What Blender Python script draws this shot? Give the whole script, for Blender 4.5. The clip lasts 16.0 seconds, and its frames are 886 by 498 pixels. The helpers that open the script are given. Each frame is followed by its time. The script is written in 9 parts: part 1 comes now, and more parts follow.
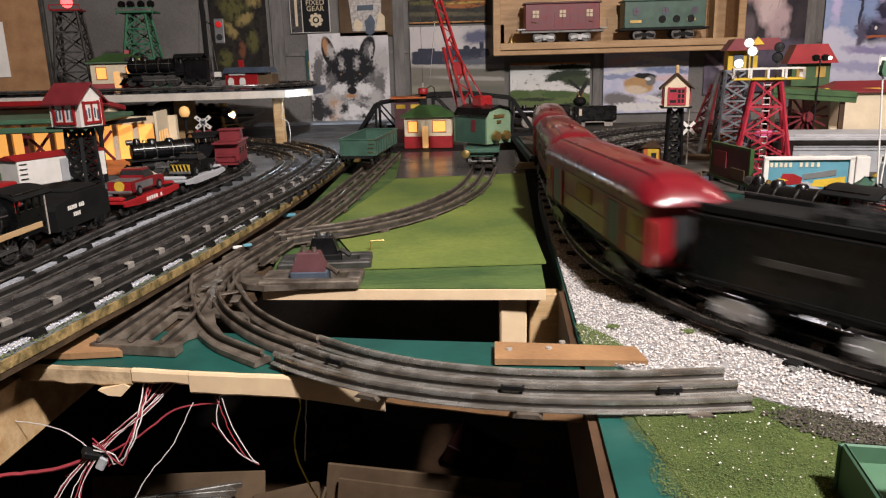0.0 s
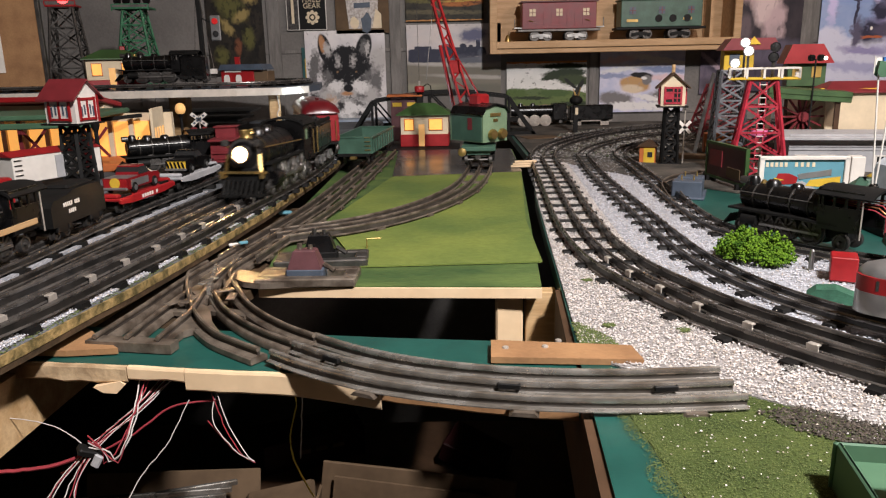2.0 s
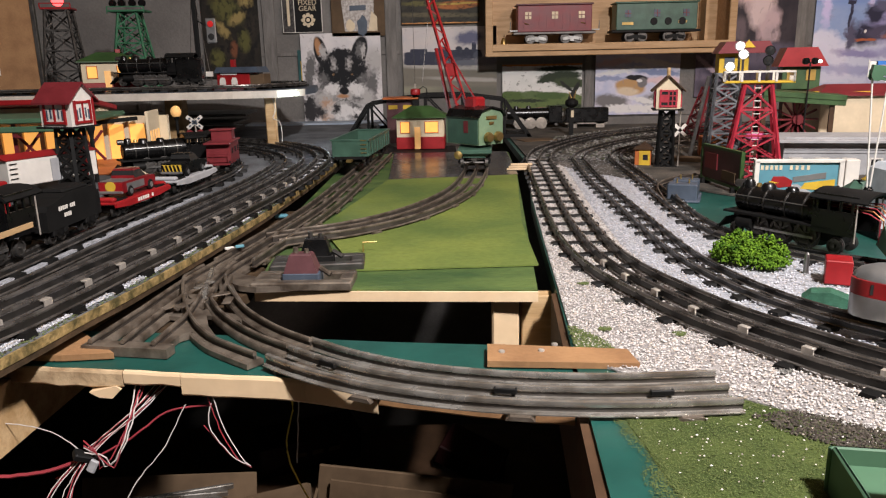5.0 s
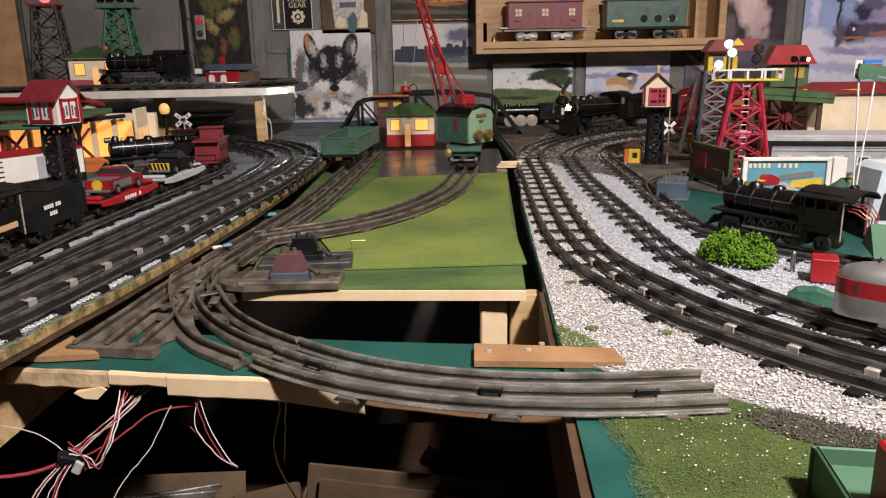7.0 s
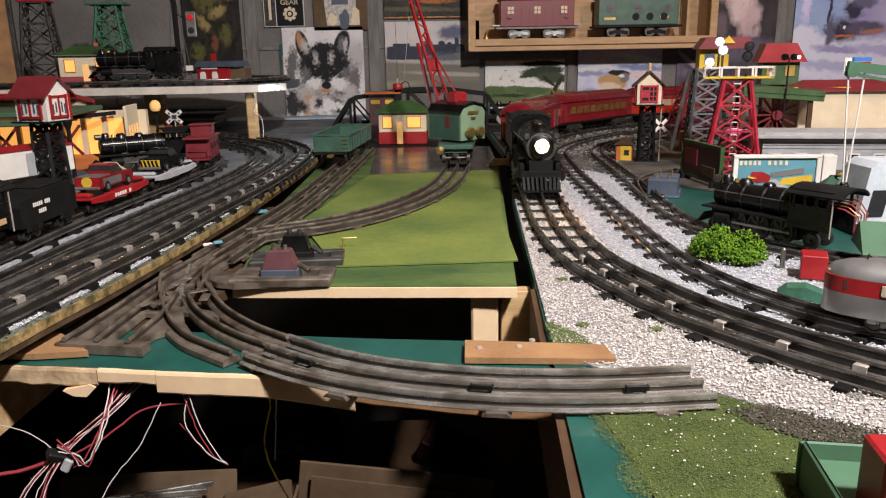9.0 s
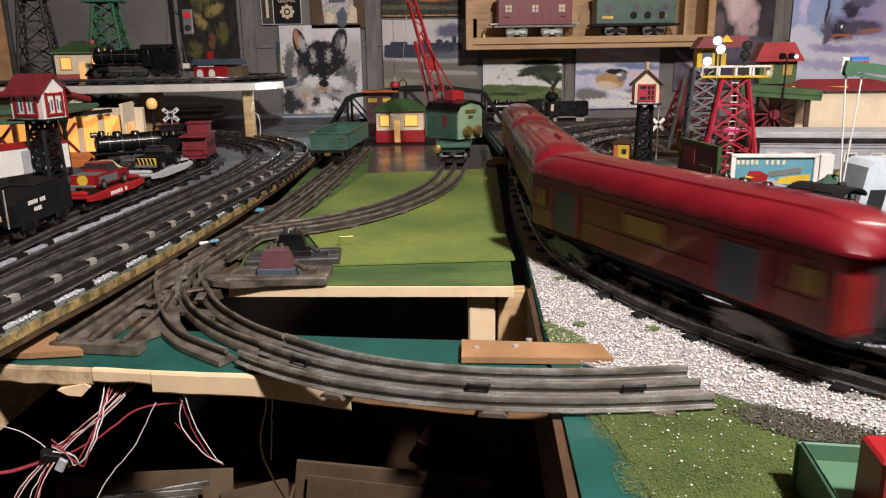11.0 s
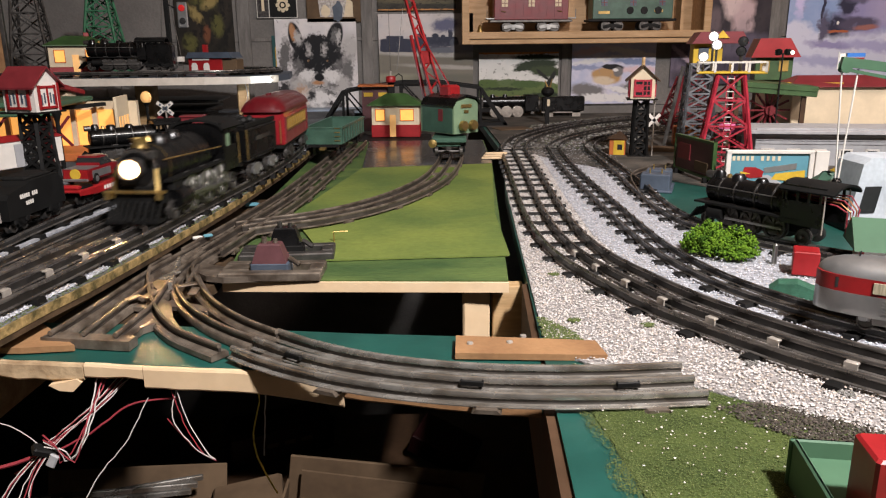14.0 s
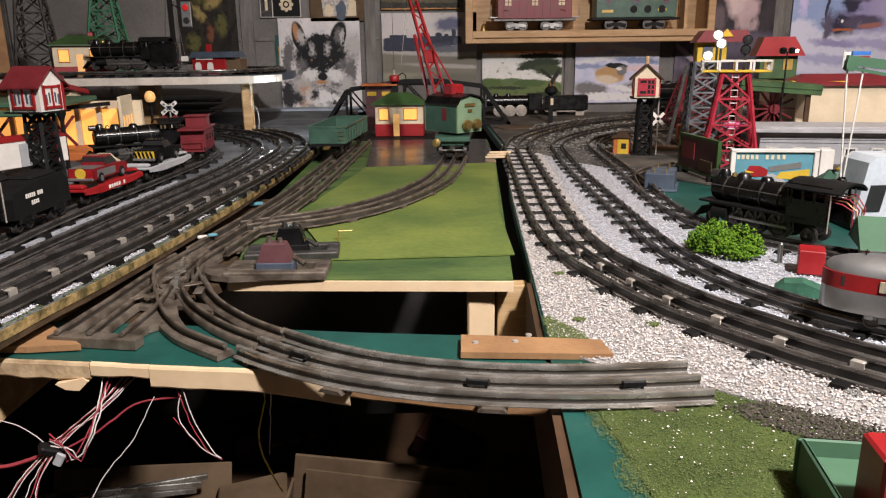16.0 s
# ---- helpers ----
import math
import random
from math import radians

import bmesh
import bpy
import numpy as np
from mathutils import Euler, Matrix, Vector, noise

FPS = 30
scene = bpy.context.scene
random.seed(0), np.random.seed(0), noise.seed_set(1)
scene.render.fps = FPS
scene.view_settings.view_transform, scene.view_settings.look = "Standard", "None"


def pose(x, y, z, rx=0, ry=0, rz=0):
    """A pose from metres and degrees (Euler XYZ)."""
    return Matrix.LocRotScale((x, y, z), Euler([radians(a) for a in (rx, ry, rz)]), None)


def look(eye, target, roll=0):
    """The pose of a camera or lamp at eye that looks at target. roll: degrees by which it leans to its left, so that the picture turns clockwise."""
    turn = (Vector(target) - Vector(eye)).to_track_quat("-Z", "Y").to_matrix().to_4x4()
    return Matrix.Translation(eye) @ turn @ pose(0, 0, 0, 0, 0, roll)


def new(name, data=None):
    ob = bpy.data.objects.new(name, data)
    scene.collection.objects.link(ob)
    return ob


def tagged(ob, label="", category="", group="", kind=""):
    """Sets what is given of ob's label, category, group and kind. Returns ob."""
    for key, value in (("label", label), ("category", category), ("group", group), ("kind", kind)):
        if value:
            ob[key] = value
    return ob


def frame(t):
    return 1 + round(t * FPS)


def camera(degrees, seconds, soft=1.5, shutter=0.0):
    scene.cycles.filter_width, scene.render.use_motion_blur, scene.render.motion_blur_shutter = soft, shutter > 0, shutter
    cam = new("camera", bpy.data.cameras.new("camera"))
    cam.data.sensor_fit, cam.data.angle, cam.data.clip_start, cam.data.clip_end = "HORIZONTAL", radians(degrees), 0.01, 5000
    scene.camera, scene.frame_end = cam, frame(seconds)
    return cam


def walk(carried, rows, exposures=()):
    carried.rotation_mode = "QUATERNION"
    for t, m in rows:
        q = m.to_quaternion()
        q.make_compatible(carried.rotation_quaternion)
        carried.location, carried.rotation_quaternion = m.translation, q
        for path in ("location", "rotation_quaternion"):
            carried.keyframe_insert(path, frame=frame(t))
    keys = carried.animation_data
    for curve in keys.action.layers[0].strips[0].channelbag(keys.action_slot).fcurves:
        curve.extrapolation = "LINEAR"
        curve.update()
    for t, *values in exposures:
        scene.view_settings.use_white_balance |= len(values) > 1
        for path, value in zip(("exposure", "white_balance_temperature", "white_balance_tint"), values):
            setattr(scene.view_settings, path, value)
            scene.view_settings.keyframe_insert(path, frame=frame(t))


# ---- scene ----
cam = camera(62.0, 16.0, soft=1.2, shutter=0.6)
PATH = [
    (0, (-0.002, -0.001, 0.238), (-0.042, 1.938, -0.249), -1.5),
    (0.5, (-0.004, 0.0, 0.24), (-0.043, 1.938, -0.251), -1.3),
    (1, (-0.004, 0.001, 0.239), (-0.041, 1.939, -0.254), -1.2),
    (1.5, (-0.004, 0.0, 0.239), (-0.036, 1.938, -0.255), -1.2),
    (2, (-0.003, -0.001, 0.238), (-0.031, 1.937, -0.254), -1.2),
    (2.5, (-0.003, -0.001, 0.24), (-0.028, 1.938, -0.251), -1.1),
    (3, (-0.005, 0.001, 0.242), (-0.031, 1.941, -0.245), -1.1),
    (3.5, (-0.004, 0.0, 0.24), (-0.029, 1.94, -0.244), -1.1),
    (4, (-0.004, -0.002, 0.24), (-0.028, 1.939, -0.244), -1.1),
    (6.5, (0.0, 0.0, 0.24), (0.0, 1.938, -0.255), -1.2),
    (7, (0.001, 0.0, 0.242), (0.006, 1.938, -0.254), -1.1),
    (7.5, (0.0, 0.002, 0.242), (0.01, 1.939, -0.255), -1.0),
    (8, (0.0, 0.001, 0.24), (0.014, 1.938, -0.259), -1.0),
    (8.5, (0.002, -0.001, 0.24), (0.021, 1.936, -0.26), -1.0),
    (9, (0.003, 0.0, 0.241), (0.027, 1.936, -0.261), -1.0),
    (11.5, (0.004, 0.004, 0.241), (0.037, 1.938, -0.268), -0.8),
    (12, (0.005, 0.006, 0.241), (0.04, 1.939, -0.272), -0.7),
    (12.5, (0.004, 0.004, 0.239), (0.043, 1.936, -0.276), -0.7),
    (13, (0.005, 0.003, 0.239), (0.046, 1.935, -0.278), -0.7),
    (13.5, (0.005, 0.003, 0.24), (0.048, 1.934, -0.279), -0.7),
    (14, (0.005, 0.005, 0.241), (0.047, 1.936, -0.279), -0.6),
    (14.5, (0.004, 0.005, 0.24), (0.044, 1.935, -0.281), -0.6),
    (15, (0.004, 0.004, 0.24), (0.042, 1.934, -0.282), -0.7),
    (15.5, (0.004, 0.003, 0.24), (0.04, 1.934, -0.281), -0.7),
    (16, (0.003, 0.005, 0.241), (0.037, 1.935, -0.281), -0.7),
]
walk(cam, [(t, look(eye, target, roll)) for t, eye, target, roll in PATH])

# ---- light ----
world = bpy.data.worlds.new("world")
scene.world = world
world.use_nodes = True
world.node_tree.nodes["Background"].inputs[0].default_value = (1.0, 0.86, 0.72, 1)
world.node_tree.nodes["Background"].inputs[1].default_value = 0.0
scene.view_settings.exposure = 0.0


def area_lamp(name, eye, target, size, watts, colour):
    data = bpy.data.lights.new(name, "AREA")
    data.shape, data.size, data.energy, data.color = "DISK", size, watts, colour
    ob = new(name, data)
    ob.matrix_basis = look(eye, target)
    return ob


def bulb(name, eye, watts, colour, radius=0.006):
    data = bpy.data.lights.new(name, "POINT")
    data.energy, data.color, data.shadow_soft_size = watts, colour, radius
    ob = new(name, data)
    ob.matrix_basis = pose(*eye)
    return ob


area_lamp("ceiling_lamp", (0.60, -0.26, 1.38), (0.1, 1.0, 0), 0.14, 77, (1.0, 0.945, 0.94))
area_lamp("ceiling_lamp", (1.30, 1.05, 1.08), (0.75, 2.6, 0.15), 0.30, 11, (1.0, 0.79, 0.70))
bulb("shelf_led", (-0.352, 1.935, 0.150), 0.6, (0.72, 0.87, 1.0), 0.004)

# ---- materials ----


def mat(name, colour, rough=0.6, metal=0.0, scale=40.0, vary=0.25, bump=0.1, second=None, emit=0.0, coat=0.0, fine=6.0, per_object=0.0, stretch=None):
    """A surface with two scales of variation: colour mottling, and grain with a bump."""
    m = bpy.data.materials.new(name)
    m.use_nodes = True
    nt = m.node_tree
    n, l = nt.nodes, nt.links
    bsdf = n["Principled BSDF"]
    co = n.new("ShaderNodeTexCoord")
    src = co.outputs["Object"]
    if stretch:
        mp = n.new("ShaderNodeMapping")
        mp.inputs["Scale"].default_value = stretch
        l.new(src, mp.inputs[0])
        src = mp.outputs[0]
    big = n.new("ShaderNodeTexNoise")
    big.inputs["Scale"].default_value, big.inputs["Detail"].default_value = scale, 5
    small = n.new("ShaderNodeTexNoise")
    small.inputs["Scale"].default_value, small.inputs["Detail"].default_value = scale * fine, 4
    l.new(src, big.inputs["Vector"])
    l.new(src, small.inputs["Vector"])
    ramp = n.new("ShaderNodeValToRGB")
    c2 = second or tuple(c * (1 - vary) for c in colour)
    ramp.color_ramp.elements[0].position, ramp.color_ramp.elements[1].position = 0.35, 0.65
    ramp.color_ramp.elements[0].color, ramp.color_ramp.elements[1].color = (*c2, 1), (*colour, 1)
    l.new(big.outputs["Fac"], ramp.inputs[0])
    mix = n.new("ShaderNodeMix")
    mix.data_type, mix.blend_type = "RGBA", "MULTIPLY"
    mix.inputs["Factor"].default_value = vary
    l.new(ramp.outputs[0], mix.inputs["A"])
    l.new(small.outputs["Fac"], mix.inputs["B"])
    out = mix.outputs["Result"]
    if per_object:
        info = n.new("ShaderNodeObjectInfo")
        hsv = n.new("ShaderNodeHueSaturation")
        mr = n.new("ShaderNodeMapRange")
        mr.inputs["To Min"].default_value, mr.inputs["To Max"].default_value = 1 - per_object, 1 + per_object
        l.new(info.outputs["Random"], mr.inputs["Value"])
        l.new(mr.outputs[0], hsv.inputs["Value"])
        l.new(out, hsv.inputs["Color"])
        out = hsv.outputs[0]
    l.new(out, bsdf.inputs["Base Color"])
    rr = n.new("ShaderNodeMapRange")
    rr.inputs["To Min"].default_value, rr.inputs["To Max"].default_value = max(rough - 0.12, 0.03), min(rough + 0.15, 1)
    l.new(big.outputs["Fac"], rr.inputs["Value"])
    l.new(rr.outputs[0], bsdf.inputs["Roughness"])
    bsdf.inputs["Metallic"].default_value = metal
    bsdf.inputs["Coat Weight"].default_value = coat
    bsdf.inputs["Specular IOR Level"].default_value = 0.5 if metal or coat or rough < 0.5 else 0.2
    if bump:
        bp = n.new("ShaderNodeBump")
        bp.inputs["Strength"].default_value, bp.inputs["Distance"].default_value = bump, 0.002
        l.new(small.outputs["Fac"], bp.inputs["Height"])
        l.new(bp.outputs[0], bsdf.inputs["Normal"])
    if emit:
        bsdf.inputs["Emission Color"].default_value = (*colour, 1)
        bsdf.inputs["Emission Strength"].default_value = emit
    return m


M = {}
M["rail_dark"] = mat("rail_dark", (0.030, 0.026, 0.023), 0.4, 0.2, 60, 0.4, 0.02, second=(0.012, 0.011, 0.010))
M["rail_old"] = mat("rail_old", (0.26, 0.215, 0.17), 0.40, 0.45, 55, 0.45, 0.06, second=(0.09, 0.067, 0.05))
M["rail_bright"] = mat("rail_bright", (0.60, 0.57, 0.52), 0.24, 0.75, 38, 0.35, 0.02, second=(0.30, 0.26, 0.215), stretch=(1, 3, 1))
M["rail_worn"] = mat("rail_worn", (0.27, 0.25, 0.23), 0.26, 0.75, 45, 0.3, 0.01, second=(0.12, 0.108, 0.098))
M["web_steel"] = mat("web_steel", (0.10, 0.09, 0.08), 0.5, 0.2, 40, 0.4, 0.05, second=(0.06, 0.05, 0.042))
M["scorched"] = mat("scorched", (0.66, 0.49, 0.30), 0.75, 0, 30, 0.4, 0.4, second=(0.22, 0.13, 0.065), fine=5)
M["edge_wood"] = mat("edge_wood", (0.10, 0.062, 0.034), 0.7, 0, 40, 0.5, 0.3, second=(0.035, 0.024, 0.014), fine=6)
M["edge_ochre"] = mat("edge_ochre", (0.42, 0.29, 0.12), 0.75, 0, 70, 0.6, 0.6, second=(0.10, 0.08, 0.03), fine=4)
M["rail_web"] = mat("rail_web", (0.075, 0.062, 0.052), 0.55, 0.2, 40, 0.5, 0.1, second=(0.032, 0.024, 0.019))
M["tie_black"] = mat("tie_black", (0.010, 0.0095, 0.009), 0.55, 0.0, 80, 0.3, 0.1, per_object=0.3)
M["clip_steel"] = mat("clip_steel", (0.62, 0.56, 0.49), 0.32, 0.45, 80, 0.3, 0.05)
M["ballast"] = mat("ballast", (0.50, 0.47, 0.45), 0.9, 0, 260, 0.6, 1.0, second=(0.28, 0.26, 0.25), fine=3)
M["snow"] = mat("snow", (0.50, 0.51, 0.55), 0.9, 0, 160, 0.4, 1.0, second=(0.30, 0.31, 0.33), fine=3)
M["ground_left"] = mat("ground_left", (0.20, 0.21, 0.225), 0.9, 0, 14, 0.5, 0.6, second=(0.10, 0.105, 0.11), fine=20)
M["ground_far"] = mat("ground_far", (0.15, 0.13, 0.11), 0.9, 0, 12, 0.5, 0.6, second=(0.05, 0.048, 0.042), fine=20)
M["green_paint"] = mat("green_paint", (0.012, 0.085, 0.068), 0.42, 0, 12, 0.35, 0.15, second=(0.008, 0.06, 0.048))
M["board_green"] = mat("board_green", (0.125, 0.185, 0.055), 0.55, 0, 7, 0.5, 0.3, second=(0.05, 0.10, 0.036), fine=12, stretch=(1, 2.5, 1))
M["felt_green"] = mat("felt_green", (0.215, 0.26, 0.058), 0.62, 0, 4, 0.4, 0.25, second=(0.10, 0.155, 0.042), fine=30)
M["grass"] = mat("grass", (0.09, 0.12, 0.03), 0.95, 0, 30, 0.6, 1.0, second=(0.05, 0.075, 0.018), fine=12)
M["pine"] = mat("pine", (0.60, 0.41, 0.22), 0.6, 0, 9, 0.35, 0.2, second=(0.42, 0.26, 0.12), stretch=(1, 8, 8))
M["pine_raw"] = mat("pine_raw", (0.82, 0.63, 0.41), 0.7, 0, 8, 0.25, 0.2, second=(0.70, 0.50, 0.30))
M["hardboard"] = mat("hardboard", (0.36, 0.20, 0.095), 0.6, 0, 25, 0.3, 0.2, second=(0.27, 0.145, 0.07), fine=9)
M["dark_wood"] = mat("dark_wood", (0.10, 0.055, 0.03), 0.6, 0, 12, 0.4, 0.2)
M["concrete"] = mat("concrete", (0.235, 0.22, 0.205), 0.9, 0, 5, 0.35, 0.5, second=(0.165, 0.155, 0.145), fine=25)
M["floor_dark"] = mat("floor_dark", (0.06, 0.055, 0.05), 0.8, 0, 5, 0.4, 0.3)
M["black_paint"] = mat("black_paint", (0.005, 0.0048, 0.005), 0.27, 0.0, 40, 0.3, 0.03)
M["black_matte"] = mat("black_matte", (0.008, 0.0078, 0.0075), 0.6, 0.0, 40, 0.3, 0.05)
M["white_paint"] = mat("white_paint", (0.74, 0.70, 0.64), 0.5, 0, 20, 0.15, 0.05)
M["cream"] = mat("cream", (0.72, 0.60, 0.42), 0.55, 0, 18, 0.15, 0.05)
M["car_red"] = mat("car_red", (0.21, 0.008, 0.012), 0.35, 0.0, 30, 0.2, 0.02, coat=0.3)
M["roof_red"] = mat("roof_red", (0.165, 0.005, 0.012), 0.28, 0.0, 30, 0.25, 0.02, coat=0.4)
M["tin_red"] = mat("tin_red", (0.34, 0.012, 0.015), 0.4, 0, 30, 0.25, 0.03)
M["foam_dark"] = mat("foam_dark", (0.05, 0.15, 0.095), 0.7, 0, 60, 0.35, 0.3)
M["maroon"] = mat("maroon", (0.20, 0.022, 0.028), 0.45, 0, 30, 0.25, 0.03)
M["tower_red"] = mat("tower_red", (0.50, 0.035, 0.06), 0.4, 0.1, 50, 0.3, 0.04)
M["tower_silver"] = mat("tower_silver", (0.26, 0.27, 0.29), 0.4, 0.7, 50, 0.3, 0.04)
M["tower_green"] = mat("tower_green", (0.05, 0.20, 0.10), 0.5, 0.1, 50, 0.3, 0.04)
M["tin_green"] = mat("tin_green", (0.060, 0.135, 0.095), 0.42, 0.0, 30, 0.3, 0.04)
M["tin_pale"] = mat("tin_pale", (0.20, 0.30, 0.185), 0.42, 0.0, 30, 0.25, 0.04)
M["roof_green"] = mat("roof_green", (0.045, 0.105, 0.028), 0.45, 0, 30, 0.3, 0.05)
M["mint"] = mat("mint", (0.07, 0.145, 0.085), 0.5, 0, 20, 0.15, 0.04)
M["brass"] = mat("brass", (0.62, 0.43, 0.16), 0.32, 0.9, 50, 0.2, 0.03)
M["silver"] = mat("silver", (0.52, 0.52, 0.52), 0.36, 0.8, 25, 0.2, 0.03)
M["steel"] = mat("steel", (0.42, 0.41, 0.39), 0.32, 0.9, 40, 0.3, 0.03)
M["yellow"] = mat("yellow", (0.68, 0.45, 0.05), 0.5, 0, 30, 0.2, 0.03)
M["orange"] = mat("orange", (0.55, 0.16, 0.05), 0.5, 0, 30, 0.2, 0.03)
M["grey_wall"] = mat("grey_wall", (0.42, 0.42, 0.43), 0.6, 0, 30, 0.2, 0.05)
M["blue_tin"] = mat("blue_tin", (0.13, 0.34, 0.42), 0.45, 0, 12, 0.25, 0.02)
M["slate"] = mat("slate", (0.085, 0.11, 0.15), 0.45, 0.1, 25, 0.3, 0.05)
M["copper"] = mat("copper", (0.62, 0.26, 0.12), 0.35, 0.8, 60, 0.2, 0)
M["card"] = mat("card", (0.14, 0.092, 0.054), 0.8, 0, 14, 0.25, 0.1, second=(0.09, 0.058, 0.034))
# Packaging red taken nearly to black: the shade under the boards is in the colour.
M["pack_red_shaded"] = mat("pack_red_shaded", (0.022, 0.004, 0.004), 0.5, 0, 30, 0.3, 0.03)
M["wire_white"] = mat("wire_white", (0.50, 0.46, 0.43), 0.5, 0, 90, 0.1, 0)
M["wire_red"] = mat("wire_red", (0.26, 0.035, 0.045), 0.5, 0, 90, 0.1, 0)
M["wire_yellow"] = mat("wire_yellow", (0.62, 0.48, 0.08), 0.5, 0, 90, 0.1, 0)
M["foam_green"] = mat("foam_green", (0.20, 0.36, 0.025), 0.95, 0, 90, 0.5, 0.8, second=(0.05, 0.13, 0.010))
M["moss"] = mat("moss", (0.07, 0.10, 0.03), 0.95, 0, 60, 0.5, 0.8)
M["glow_warm"] = mat("glow_warm", (1.0, 0.47, 0.11), 0.5, 0, 14, 0.35, 0, second=(1.0, 0.33, 0.06), emit=0.85)
M["glow_soft"] = mat("glow_soft", (1.0, 0.55, 0.20), 0.5, 0, 20, 0.25, 0, emit=0.35)
M["glow_head"] = mat("glow_head", (1.0, 0.56, 0.24), 0.5, 0, 20, 0.05, 0, emit=1500)
M["glow_white"] = mat("glow_white", (1.0, 0.90, 0.76), 0.5, 0, 20, 0.05, 0, emit=5)
M["glow_red"] = mat("glow_red", (1.0, 0.05, 0.05), 0.5, 0, 20, 0.05, 0, emit=6)
M["window_yellow"] = mat("window_yellow", (0.46, 0.29, 0.06), 0.35, 0, 40, 0.3, 0)
M["dark_glass"] = mat("dark_glass", (0.03, 0.03, 0.03), 0.12, 0, 40, 0.2, 0)
M["steel_dull"] = mat("steel_dull", (0.16, 0.15, 0.14), 0.4, 0.8, 60, 0.35, 0.05)
M["brown_tin"] = mat("brown_tin", (0.13, 0.05, 0.055), 0.45, 0.1, 30, 0.3, 0.05)
M["crane_white"] = mat("crane_white", (0.60, 0.65, 0.69), 0.5, 0, 30, 0.3, 0.05, second=(0.46, 0.50, 0.54))
M["pink"] = mat("pink", (0.75, 0.16, 0.36), 0.4, 0, 20, 0.2, 0.02)
M["blue_flag"] = mat("blue_flag", (0.05, 0.17, 0.5), 0.5, 0, 30, 0.2, 0.02)

M["shelf_white"] = mat("shelf_white", (0.66, 0.60, 0.52), 0.55, 0, 20, 0.2, 0.05)
M["case_wood"] = mat("case_wood", (0.55, 0.36, 0.20), 0.5, 0, 9, 0.3, 0.1, second=(0.42, 0.26, 0.13), stretch=(1, 8, 8))
M["batten_grey"] = mat("batten_grey", (0.24, 0.225, 0.21), 0.85, 0, 10, 0.35, 0.3, stretch=(6, 1, 1))
M["glow_led"] = mat("glow_led", (0.85, 0.95, 1.0), 0.5, 0, 20, 0.05, 0, emit=40)
M["lamp_red"] = mat("lamp_red", (0.5, 0.02, 0.02), 0.25, 0, 20, 0.1, 0, emit=0.3)
M["sheet_gloss"] = mat("sheet_gloss", (0.05, 0.05, 0.052), 0.22, 0, 10, 0.3, 0.0)
M["paper_blue"] = mat("paper_blue", (0.4, 0.47, 0.55), 0.6, 0, 30, 0.3, 0.0, second=(0.3, 0.36, 0.45))
M["paper_teal"] = mat("paper_teal", (0.04, 0.12, 0.12), 0.6, 0, 25, 0.3, 0.0, second=(0.03, 0.08, 0.08))
M["fur_mid"] = mat("fur_mid", (0.115, 0.105, 0.10), 0.8, 0, 110, 0.4, 0.0, second=(0.03, 0.028, 0.028))
M["fur_white"] = mat("fur_white", (0.66, 0.62, 0.59), 0.8, 0, 110, 0.3, 0.0, second=(0.36, 0.32, 0.29))

# ---- building blocks ----


